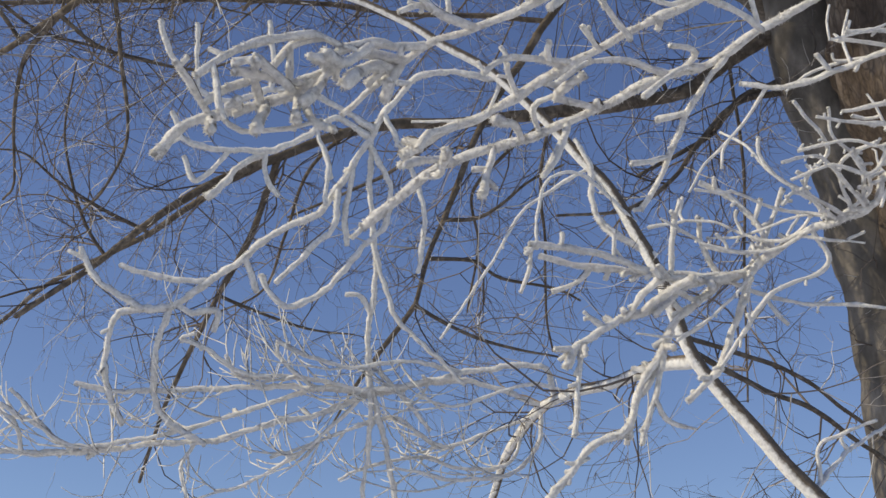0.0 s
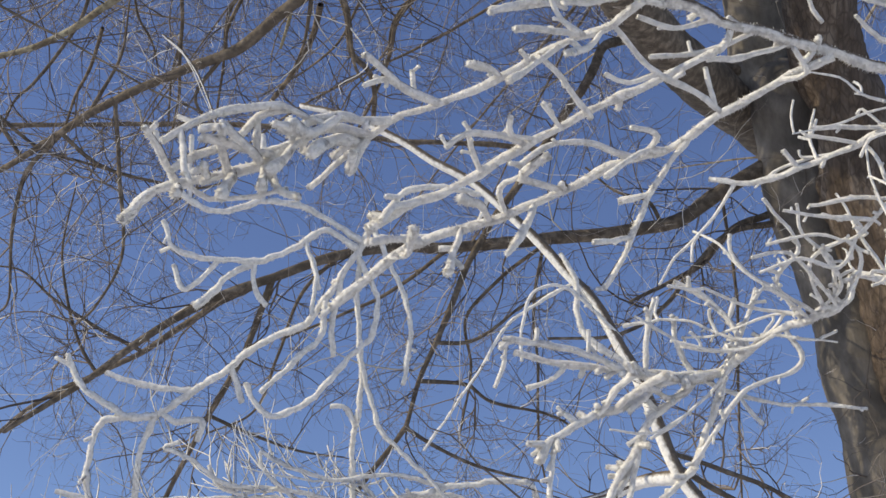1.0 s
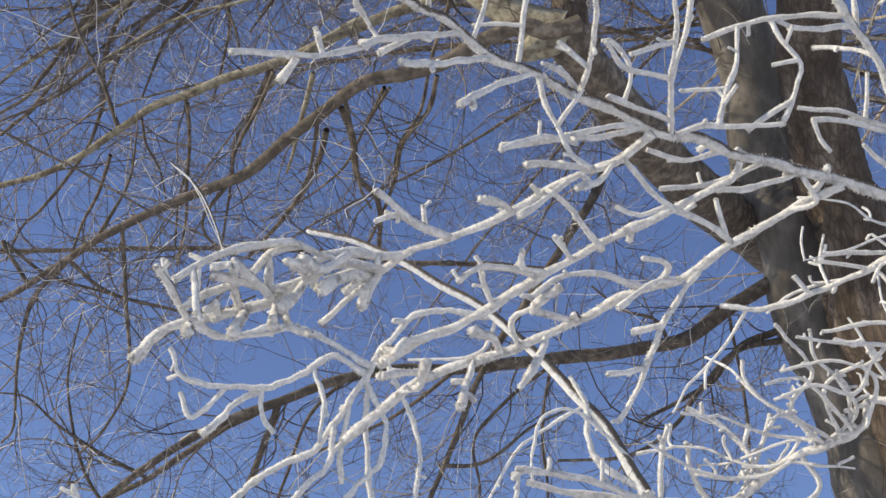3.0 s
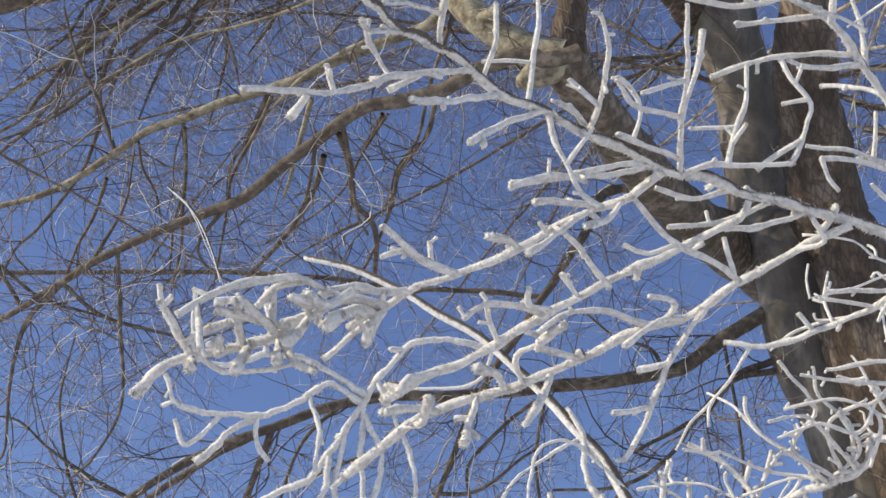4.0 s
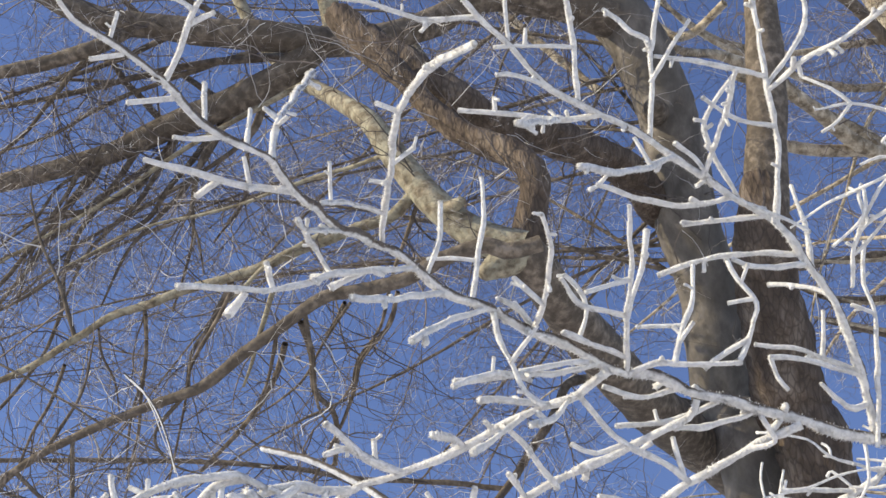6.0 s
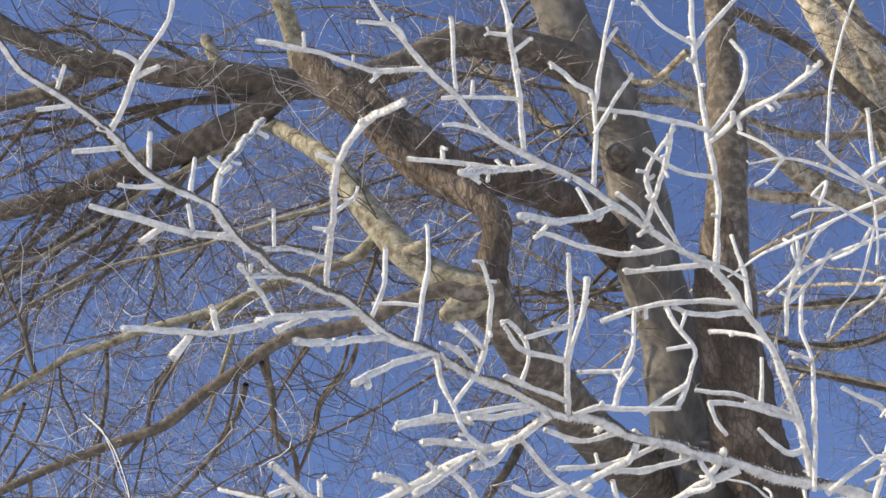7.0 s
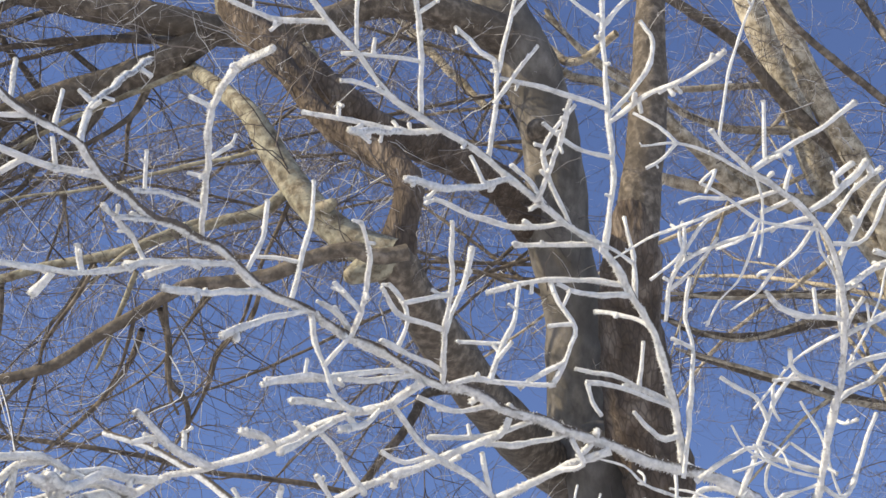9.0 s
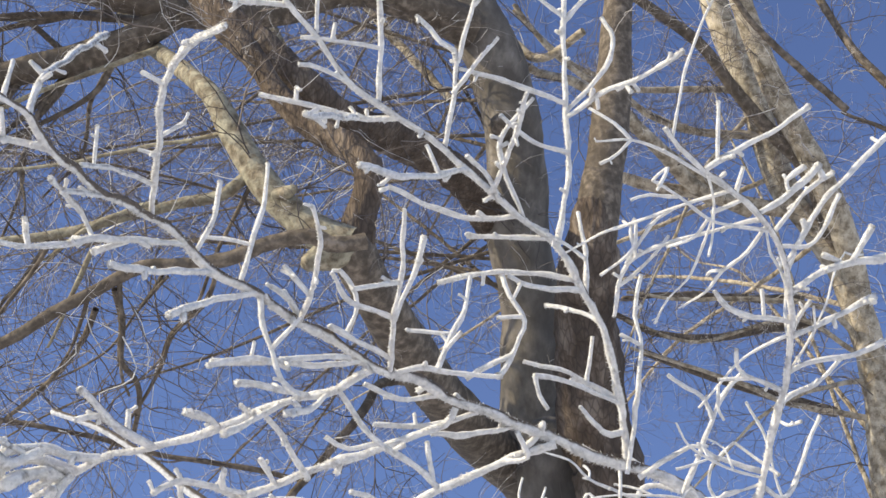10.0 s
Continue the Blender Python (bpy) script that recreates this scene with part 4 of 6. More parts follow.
frosted(spray_c1, "twig", [(-0.271, 3.707, 3.561, 0.0103), (-0.204, 3.736, 3.423, 0.0106), (-0.220, 3.763, 3.305, 0.0108), (-0.288, 3.775, 3.237, 0.0110), (-0.371, 3.793, 3.135, 0.0112), (-0.454, 3.801, 3.074, 0.0114), (-0.520, 3.793, 3.063, 0.0115), (-0.569, 3.763, 3.106, 0.0116), (-0.577, 3.746, 3.135, 0.0117)], 0.6, 1.5, None, 0)
frosted(spray_c1, "twig", [(-0.315, 3.734, 3.496, 0.0103), (-0.343, 3.798, 3.339, 0.0110), (-0.334, 3.824, 3.275, 0.0112)], 0.6, 1.5, None, 0)
spray_c3 = frosted(young_tree, "bough", [(-0.258, 3.698, 3.583, 0.0112), (-0.266, 3.770, 3.440, 0.0111), (-0.249, 3.884, 3.205, 0.0110), (-0.267, 3.946, 3.080, 0.0109), (-0.276, 3.992, 2.986, 0.0108), (-0.260, 4.054, 2.859, 0.0107), (-0.225, 4.116, 2.732, 0.0107), (-0.192, 4.199, 2.564, 0.0105)], 0.6, 1.5, None, 0)
frosted(spray_c3, "twig", [(-0.252, 3.858, 3.258, 0.0104), (-0.188, 3.931, 3.075, 0.0097), (-0.084, 3.970, 2.978, 0.0092), (0.020, 4.009, 2.882, 0.0087)], 0.6, 1.5, None, 0)
frosted(spray_c3, "twig", [(-0.274, 4.006, 2.956, 0.0105), (-0.269, 4.086, 2.760, 0.0096), (-0.295, 4.167, 2.557, 0.0087)], 0.6, 1.5, None, 0)
frosted(spray_c3, "twig", [(-0.267, 3.946, 3.080, 0.0096), (-0.293, 3.923, 3.137, 0.0096), (-0.337, 3.921, 3.141, 0.0096)], 0.6, 1.5, None, 0)
frosted(spray_c3, "twig", [(-0.274, 4.006, 2.956, 0.0096), (-0.172, 4.046, 2.856, 0.0092), (-0.086, 4.085, 2.759, 0.0087)], 0.6, 1.5, None, 0)
frosted(spray_c1, "twig", [(-0.221, 3.676, 3.638, 0.0103), (-0.118, 3.721, 3.417, 0.0098), (-0.100, 3.748, 3.298, 0.0096), (-0.118, 3.777, 3.164, 0.0093)], 0.6, 1.5, None, 0)
frosted(spray_c1, "twig", [(-0.265, 3.703, 3.572, 0.0129), (-0.360, 3.682, 3.626, 0.0129), (-0.428, 3.685, 3.589, 0.0126), (-0.546, 3.690, 3.526, 0.0119), (-0.696, 3.671, 3.516, 0.0112), (-0.812, 3.647, 3.533, 0.0106), (-0.851, 3.603, 3.605, 0.0101)], 0.6, 1.5, None, 0)
frosted(spray_c1, "twig", [(-0.428, 3.685, 3.589, 0.0103), (-0.390, 3.688, 3.477, 0.0098), (-0.396, 3.692, 3.348, 0.0093)], 0.6, 1.5, None, 0)
frosted(spray_c1, "twig", [(-0.582, 3.688, 3.519, 0.0120), (-0.665, 3.709, 3.468, 0.0131), (-0.750, 3.741, 3.389, 0.0145)], 0.6, 1.5, None, 0)
frosted(spray_c1, "twig", [(-0.685, 3.673, 3.516, 0.0102), (-0.781, 3.708, 3.430, 0.0102), (-0.824, 3.683, 3.494, 0.0102)], 0.6, 1.5, None, 0)
frosted(spray_c1, "twig", [(-0.582, 3.688, 3.519, 0.0111), (-0.579, 3.714, 3.452, 0.0107), (-0.545, 3.737, 3.397, 0.0103)], 0.6, 1.5, None, 0)
frosted(spray_c1, "twig", [(-0.251, 3.694, 3.594, 0.0121), (-0.429, 3.656, 3.690, 0.0121), (-0.563, 3.625, 3.693, 0.0118), (-0.695, 3.613, 3.648, 0.0115), (-0.793, 3.573, 3.684, 0.0113), (-0.848, 3.523, 3.752, 0.0111), (-0.877, 3.466, 3.834, 0.0109)], 0.6, 1.5, None, 0)
frosted(spray_c1, "twig", [(-0.563, 3.625, 3.693, 0.0103), (-0.554, 3.599, 3.757, 0.0103), (-0.566, 3.549, 3.883, 0.0103)], 0.6, 1.5, None, 0)
frosted(spray_c1, "twig", [(-0.779, 3.581, 3.675, 0.0093), (-0.777, 3.538, 3.780, 0.0093), (-0.777, 3.510, 3.851, 0.0093)], 0.6, 1.5, None, 0)
spray_c4 = frosted(young_tree, "bough", [(0.304, 4.078, 2.851, 0.0114), (0.266, 4.036, 2.944, 0.0113), (0.073, 4.030, 2.933, 0.0110), (-0.050, 4.033, 2.907, 0.0109), (-0.259, 4.035, 2.872, 0.0106), (-0.536, 4.018, 2.877, 0.0103), (-0.812, 4.008, 2.865, 0.0099), (-1.051, 3.997, 2.858, 0.0096), (-1.161, 3.983, 2.880, 0.0095)], 0.6, 1.5, None, 6)
spray_c5 = frosted(young_tree, "bough", [(0.272, 4.112, 2.840, 0.0106), (0.021, 4.073, 2.910, 0.0108), (-0.261, 4.077, 2.866, 0.0111), (-0.436, 4.093, 2.807, 0.0112), (-0.575, 4.096, 2.782, 0.0113), (-0.749, 4.108, 2.731, 0.0115), (-0.923, 4.104, 2.722, 0.0116), (-1.061, 4.105, 2.704, 0.0118), (-1.233, 4.101, 2.691, 0.0119), (-1.404, 4.092, 2.696, 0.0120), (-1.506, 4.082, 2.708, 0.0121)], 0.6, 1.5, None, 6)
frosted(spray_c5, "twig", [(-0.261, 4.077, 2.866, 0.0097), (-0.435, 4.060, 2.879, 0.0095), (-0.609, 4.068, 2.828, 0.0094), (-0.834, 4.079, 2.759, 0.0091), (-1.005, 4.079, 2.724, 0.0090), (-1.175, 4.074, 2.706, 0.0088), (-1.293, 4.040, 2.768, 0.0087), (-1.394, 4.010, 2.822, 0.0086)], 0.6, 1.5, None, 7)
frosted(spray_c5, "twig", [(-1.174, 4.103, 2.694, 0.0096), (-1.268, 4.078, 2.760, 0.0092), (-1.337, 4.045, 2.840, 0.0089), (-1.372, 4.033, 2.872, 0.0087)], 0.6, 1.5, None, 7)
frosted(spray_c4, "twig", [(-0.301, 4.033, 2.871, 0.0087), (-0.466, 3.998, 2.898, 0.0084), (-0.653, 3.968, 2.906, 0.0081), (-0.753, 3.927, 2.966, 0.0079), (-0.837, 3.902, 2.994, 0.0078), (-0.793, 3.890, 3.008, 0.0077)], 0.6, 1.5, None, 7)
frosted(spray_c4, "twig", [(0.021, 4.030, 2.924, 0.0087), (-0.154, 3.993, 2.950, 0.0084), (-0.327, 3.977, 2.926, 0.0081), (-0.480, 3.938, 2.960, 0.0078), (-0.548, 3.916, 2.989, 0.0077)], 0.6, 1.5, None, 7)
frosted(spray_c5, "twig", [(-1.337, 4.096, 2.693, 0.0087), (-1.370, 4.057, 2.790, 0.0082), (-1.474, 4.045, 2.823, 0.0078)], 0.6, 1.5, None, 7)
frosted(spray_c4, "twig", [(-0.441, 4.024, 2.874, 0.0078), (-0.530, 3.938, 2.933, 0.0071), (-0.545, 3.895, 2.973, 0.0068)], 0.6, 1.5, None, 7)
frosted(spray_c4, "twig", [(-0.582, 4.017, 2.876, 0.0087), (-0.674, 4.003, 2.908, 0.0082), (-0.709, 3.981, 2.964, 0.0078)], 0.6, 1.5, None, 7)
frosted(spray_c5, "twig", [(-0.809, 4.108, 2.725, 0.0079), (-0.846, 4.095, 2.639, 0.0073), (-0.821, 4.087, 2.551, 0.0068)], 0.6, 1.5, None, 7)
frosted(young_tree, "bough", [(0.265, 4.120, 2.836, 0.0089), (0.250, 4.149, 2.721, 0.0083), (0.160, 4.164, 2.636, 0.0077), (-0.016, 4.147, 2.615, 0.0069), (-0.120, 4.122, 2.635, 0.0064), (-0.190, 4.109, 2.641, 0.0061)], 0.6, 1.5, None, 7)
frosted(young_tree, "bough", [(0.238, 4.160, 2.816, 0.0080), (0.128, 4.164, 2.779, 0.0078), (-0.050, 4.167, 2.726, 0.0074), (-0.191, 4.117, 2.804, 0.0070), (-0.331, 4.117, 2.768, 0.0067), (-0.470, 4.123, 2.716, 0.0064), (-0.575, 4.126, 2.682, 0.0061)], 0.6, 1.5, None, 7)
frosted(young_tree, "bough", [(0.215, 4.196, 2.796, 0.0081), (0.164, 4.224, 2.685, 0.0077), (0.021, 4.213, 2.664, 0.0073), (-0.121, 4.182, 2.694, 0.0069), (-0.297, 4.173, 2.656, 0.0064), (-0.367, 4.176, 2.622, 0.0062)], 0.6, 1.5, None, 7)
frosted(spray_c5, "twig", [(-0.297, 4.079, 2.857, 0.0079), (-0.435, 4.099, 2.728, 0.0072), (-0.537, 4.107, 2.659, 0.0068), (-0.655, 4.111, 2.591, 0.0063), (-0.739, 4.105, 2.572, 0.0060)], 0.6, 1.5, None, 7)
frosted(young_tree, "bough", [(0.353, 4.032, 2.859, 0.0078), (0.226, 4.001, 2.879, 0.0073), (0.104, 3.993, 2.842, 0.0069), (-0.016, 3.986, 2.804, 0.0064), (-0.119, 3.955, 2.831, 0.0060)], 0.6, 1.5, None, 7)
frosted(young_tree, "bough", [(0.990, 3.740, 2.497, 0.0094), (1.130, 3.860, 2.633, 0.0081), (1.270, 3.960, 2.725, 0.0069), (1.368, 4.027, 2.796, 0.0061)], 0.6, 1.5, None, 0)
frosted(young_tree, "bough", [(1.013, 3.760, 2.519, 0.0079), (1.010, 3.722, 2.616, 0.0071), (1.089, 3.707, 2.652, 0.0063)], 0.6, 1.5, None, 0)
frosted(young_tree, "bough", [(1.130, 3.860, 2.633, 0.0074), (1.114, 3.842, 2.678, 0.0068), (1.212, 3.826, 2.716, 0.0057)], 0.6, 1.5, None, 0)
frosted(young_tree, "bough", [(0.524, 3.671, 3.276, 0.0075), (0.361, 3.574, 3.385, 0.0067), (0.261, 3.560, 3.361, 0.0064), (0.227, 3.574, 3.260, 0.0060), (0.224, 3.588, 3.161, 0.0057)], 0.6, 1.5, None, 0)
frosted(young_tree, "bough", [(0.397, 3.655, 3.452, 0.0067), (0.200, 3.667, 3.318, 0.0061), (0.116, 3.691, 3.185, 0.0057), (0.016, 3.716, 3.035, 0.0052), (-0.051, 3.733, 2.937, 0.0049)], 0.6, 1.5, None, 0)
limb(young_tree, "branch", [(0.665, 3.714, 2.932, 0.0073), (1.036, 4.033, 2.924, 0.0069), (1.271, 4.272, 2.861, 0.0065), (1.446, 4.443, 2.810, 0.0062), (1.633, 4.635, 2.738, 0.0059)], limb_bark, 1)
limb(young_tree, "branch", [(0.688, 3.719, 2.882, 0.0089), (0.927, 3.968, 2.851, 0.0085), (1.125, 4.144, 2.836, 0.0081), (1.270, 4.293, 2.792, 0.0077), (1.437, 4.455, 2.746, 0.0073), (1.627, 4.641, 2.680, 0.0068)], limb_bark, 1)

# ---- the near tree, whose boughs reach across the view ----
near_tree = tagged(new("frosted_tree"), "tree with boughs and spurred twigs thickly coated in white rime", "tree")
STEM = (1.95, 1.75)
limb(near_tree, "stem", [(STEM[0] + 0.1, STEM[1] + 0.05, -0.1, 0.07), (STEM[0] + 0.03, STEM[1], 1.0, 0.055), (*STEM, 2.0, 0.045), (STEM[0], STEM[1], 2.8, 0.03)], frosted_bark)
bough_a = frosted(near_tree, "bough", [(1.952, 1.763, 2.275, 0.0151), (1.324, 1.752, 2.529, 0.0133), (0.809, 1.743, 2.826, 0.0116), (0.679, 1.676, 2.812, 0.0109), (0.577, 1.621, 2.799, 0.0104), (0.497, 1.574, 2.790, 0.0099), (0.403, 1.521, 2.774, 0.0094), (0.330, 1.472, 2.766, 0.0090), (0.266, 1.434, 2.751, 0.0086), (0.146, 1.338, 2.738, 0.0078), (0.099, 1.299, 2.732, 0.0075), (0.044, 1.252, 2.722, 0.0072), (-0.003, 1.199, 2.719, 0.0068), (-0.036, 1.150, 2.705, 0.0065), (-0.074, 1.036, 2.625, 0.0058), (-0.105, 0.916, 2.552, 0.0051), (-0.127, 0.856, 2.538, 0.0048), (-0.154, 0.827, 2.527, 0.0046), (-0.177, 0.798, 2.520, 0.0043), (-0.193, 0.766, 2.516, 0.0042), (-0.206, 0.740, 2.512, 0.0040), (-0.230, 0.704, 2.500, 0.0038), (-0.248, 0.676, 2.491, 0.0037), (-0.261, 0.652, 2.484, 0.0035), (-0.269, 0.620, 2.478, 0.0033), (-0.277, 0.584, 2.471, 0.0031)], 0.9, 5, bough_rime)
frosted(bough_a, "twig", [(-0.206, 0.740, 2.512, 0.0033), (-0.193, 0.720, 2.526, 0.0032), (-0.180, 0.689, 2.546, 0.0031), (-0.157, 0.660, 2.565, 0.0029), (-0.154, 0.642, 2.578, 0.0028)])
frosted(bough_a, "twig", [(-0.181, 0.692, 2.544, 0.0028), (-0.189, 0.688, 2.549, 0.0028), (-0.201, 0.687, 2.552, 0.0028)])
frosted(bough_a, "twig", [(-0.186, 0.703, 2.538, 0.0028), (-0.166, 0.695, 2.544, 0.0028)])
frosted(bough_a, "twig", [(-0.129, 0.852, 2.537, 0.0037), (-0.130, 0.855, 2.576, 0.0038), (-0.127, 0.859, 2.597, 0.0038), (-0.125, 0.939, 2.722, 0.0042), (-0.124, 1.063, 2.900, 0.0048)])
frosted(bough_a, "twig", [(-0.127, 0.859, 2.597, 0.0029), (-0.141, 0.853, 2.605, 0.0029)])
frosted(bough_a, "twig", [(-0.108, 0.900, 2.544, 0.0040), (-0.153, 0.877, 2.528, 0.0037), (-0.183, 0.863, 2.524, 0.0036), (-0.234, 0.835, 2.517, 0.0033)])
frosted(bough_a, "twig", [(-0.173, 0.868, 2.525, 0.0031), (-0.194, 0.878, 2.515, 0.0042)])
frosted(bough_a, "twig", [(-0.149, 0.878, 2.529, 0.0026), (-0.154, 0.862, 2.547, 0.0024)])
frosted(bough_a, "twig", [(-0.166, 0.812, 2.523, 0.0032), (-0.188, 0.806, 2.512, 0.0031), (-0.204, 0.798, 2.506, 0.0030)])
frosted(bough_a, "twig", [(-0.195, 0.761, 2.515, 0.0029), (-0.235, 0.750, 2.496, 0.0026)])
frosted(bough_a, "twig", [(-0.232, 0.701, 2.499, 0.0027), (-0.255, 0.698, 2.488, 0.0025)])
frosted(bough_a, "twig", [(-0.241, 0.687, 2.494, 0.0025), (-0.234, 0.671, 2.511, 0.0023)])
frosted(bough_a, "twig", [(-0.180, 0.793, 2.519, 0.0030), (-0.183, 0.785, 2.561, 0.0028)])
frosted(bough_a, "twig", [(-0.149, 0.834, 2.529, 0.0028), (-0.149, 0.826, 2.574, 0.0026)])
frosted(bough_a, "twig", [(-0.036, 1.150, 2.705, 0.0043), (-0.035, 1.092, 2.694, 0.0043), (-0.027, 0.994, 2.651, 0.0043), (-0.020, 0.858, 2.591, 0.0042), (-0.010, 0.791, 2.556, 0.0041), (0.011, 0.714, 2.508, 0.0040), (0.041, 0.631, 2.439, 0.0039)])
frosted(bough_a, "twig", [(-0.017, 0.826, 2.576, 0.0033), (-0.037, 0.822, 2.582, 0.0030)])
frosted(bough_a, "twig", [(-0.024, 0.949, 2.631, 0.0035), (-0.003, 0.937, 2.643, 0.0031)])
frosted(bough_a, "twig", [(-0.027, 0.994, 2.651, 0.0035), (-0.046, 0.993, 2.652, 0.0032)])
frosted(bough_a, "twig", [(-0.034, 1.079, 2.688, 0.0036), (-0.066, 1.009, 2.635, 0.0032), (-0.090, 0.950, 2.578, 0.0029)])
frosted(bough_a, "twig", [(-0.084, 0.980, 2.610, 0.0029), (-0.086, 0.955, 2.638, 0.0026)])
frosted(bough_a, "twig", [(-0.071, 1.046, 2.632, 0.0039), (-0.100, 0.959, 2.550, 0.0033)])
frosted(bough_a, "twig", [(0.015, 1.221, 2.720, 0.0041), (0.029, 1.204, 2.757, 0.0038), (0.030, 1.184, 2.805, 0.0035)])
frosted(bough_a, "twig", [(0.071, 1.276, 2.727, 0.0042), (0.080, 1.252, 2.794, 0.0040), (0.087, 1.237, 2.839, 0.0038), (0.082, 1.221, 2.884, 0.0037)])
frosted(bough_a, "twig", [(0.078, 1.258, 2.779, 0.0036), (0.045, 1.258, 2.782, 0.0034), (0.017, 1.260, 2.782, 0.0032)])
frosted(bough_a, "twig", [(0.004, 1.207, 2.719, 0.0054), (-0.048, 1.167, 2.682, 0.0051), (-0.092, 1.136, 2.645, 0.0048), (-0.124, 1.115, 2.613, 0.0046), (-0.172, 1.079, 2.575, 0.0043), (-0.231, 1.025, 2.534, 0.0039)])
frosted(bough_a, "twig", [(-0.089, 1.138, 2.647, 0.0043), (-0.108, 1.119, 2.668, 0.0041), (-0.107, 0.921, 2.528, 0.0034)])
frosted(bough_a, "twig", [(-0.147, 1.099, 2.594, 0.0039), (-0.155, 1.081, 2.613, 0.0039)])
frosted(bough_a, "twig", [(-0.172, 1.079, 2.575, 0.0042), (-0.189, 1.096, 2.556, 0.0058)])
frosted(bough_a, "twig", [(-0.056, 1.162, 2.676, 0.0043), (-0.091, 1.164, 2.652, 0.0060)])
frosted(bough_a, "twig", [(0.044, 1.252, 2.722, 0.0052), (-0.013, 1.195, 2.665, 0.0050), (-0.064, 1.134, 2.611, 0.0047)])
frosted(bough_a, "twig", [(0.090, 1.291, 2.730, 0.0053), (0.042, 1.253, 2.678, 0.0055), (0.000, 1.214, 2.620, 0.0056)])
frosted(bough_a, "twig", [(0.153, 1.344, 2.739, 0.0048), (0.160, 1.245, 2.724, 0.0042), (0.156, 1.156, 2.712, 0.0038), (0.140, 1.091, 2.702, 0.0035)])
frosted(bough_a, "twig", [(0.159, 1.278, 2.729, 0.0040), (0.124, 1.259, 2.753, 0.0037)])
frosted(bough_a, "twig", [(0.099, 1.299, 2.732, 0.0050), (0.108, 1.316, 2.701, 0.0048), (0.124, 1.330, 2.669, 0.0046), (0.139, 1.342, 2.643, 0.0044), (0.161, 1.346, 2.627, 0.0042)])
frosted(bough_a, "twig", [(0.121, 1.328, 2.674, 0.0039), (0.152, 1.295, 2.706, 0.0039)])
frosted(bough_a, "twig", [(0.153, 1.344, 2.739, 0.0048), (0.137, 1.321, 2.752, 0.0045), (0.112, 1.307, 2.756, 0.0043)])
frosted(bough_a, "twig", [(0.248, 1.420, 2.749, 0.0053), (0.188, 1.393, 2.710, 0.0052), (0.133, 1.357, 2.680, 0.0050), (0.089, 1.326, 2.655, 0.0049), (0.050, 1.304, 2.621, 0.0048)])
frosted(bough_a, "twig", [(0.099, 1.333, 2.662, 0.0035), (0.100, 1.319, 2.676, 0.0035)])
frosted(bough_a, "twig", [(0.285, 1.447, 2.755, 0.0050), (0.273, 1.342, 2.764, 0.0044), (0.268, 1.262, 2.771, 0.0040), (0.253, 1.155, 2.781, 0.0034)])
frosted(bough_a, "twig", [(0.274, 1.350, 2.764, 0.0043), (0.284, 1.323, 2.793, 0.0046), (0.293, 1.295, 2.821, 0.0049), (0.295, 1.271, 2.847, 0.0051)])
frosted(bough_a, "twig", [(0.268, 1.277, 2.770, 0.0044), (0.208, 1.246, 2.723, 0.0042)])
frosted(bough_a, "twig", [(0.273, 1.342, 2.764, 0.0043), (0.214, 1.312, 2.755, 0.0042), (0.183, 1.271, 2.764, 0.0042)])
frosted(bough_a, "twig", [(0.283, 1.420, 2.757, 0.0046), (0.229, 1.384, 2.752, 0.0046), (0.193, 1.358, 2.749, 0.0045)])
frosted(bough_a, "twig", [(0.218, 1.394, 2.770, 0.0042), (0.228, 1.368, 2.796, 0.0040), (0.215, 1.351, 2.816, 0.0039), (0.197, 1.339, 2.829, 0.0038)])
frosted(bough_a, "twig", [(0.291, 1.450, 2.756, 0.0050), (0.325, 1.441, 2.764, 0.0048), (0.372, 1.439, 2.762, 0.0046), (0.437, 1.432, 2.764, 0.0042)])
frosted(bough_a, "twig", [(0.350, 1.440, 2.763, 0.0050), (0.363, 1.436, 2.811, 0.0047), (0.382, 1.427, 2.866, 0.0044), (0.388, 1.417, 2.920, 0.0040)])
frosted(bough_a, "twig", [(0.367, 1.434, 2.825, 0.0039), (0.309, 1.439, 2.824, 0.0043)])
frosted(bough_a, "twig", [(0.359, 1.437, 2.799, 0.0039), (0.376, 1.418, 2.818, 0.0035)])
frosted(bough_a, "twig", [(0.431, 1.433, 2.764, 0.0046), (0.440, 1.442, 2.773, 0.0047), (0.459, 1.416, 2.823, 0.0047), (0.463, 1.405, 2.844, 0.0047), (0.440, 1.393, 2.874, 0.0047), (0.428, 1.382, 2.899, 0.0048)])
frosted(bough_a, "twig", [(0.452, 1.427, 2.802, 0.0047), (0.422, 1.443, 2.787, 0.0047), (0.396, 1.459, 2.773, 0.0047)])
frosted(bough_a, "twig", [(0.461, 1.403, 2.848, 0.0039), (0.427, 1.408, 2.846, 0.0039)])
frosted(bough_a, "twig", [(0.444, 1.395, 2.869, 0.0036), (0.452, 1.378, 2.887, 0.0036)])
frosted(bough_a, "twig", [(0.371, 1.500, 2.770, 0.0051), (0.308, 1.488, 2.743, 0.0049), (0.257, 1.459, 2.739, 0.0046)])
frosted(bough_a, "twig", [(0.434, 1.539, 2.779, 0.0052), (0.372, 1.541, 2.747, 0.0050), (0.281, 1.525, 2.720, 0.0047)])
frosted(bough_a, "twig", [(0.497, 1.574, 2.790, 0.0053), (0.426, 1.568, 2.755, 0.0050), (0.365, 1.551, 2.738, 0.0048)])
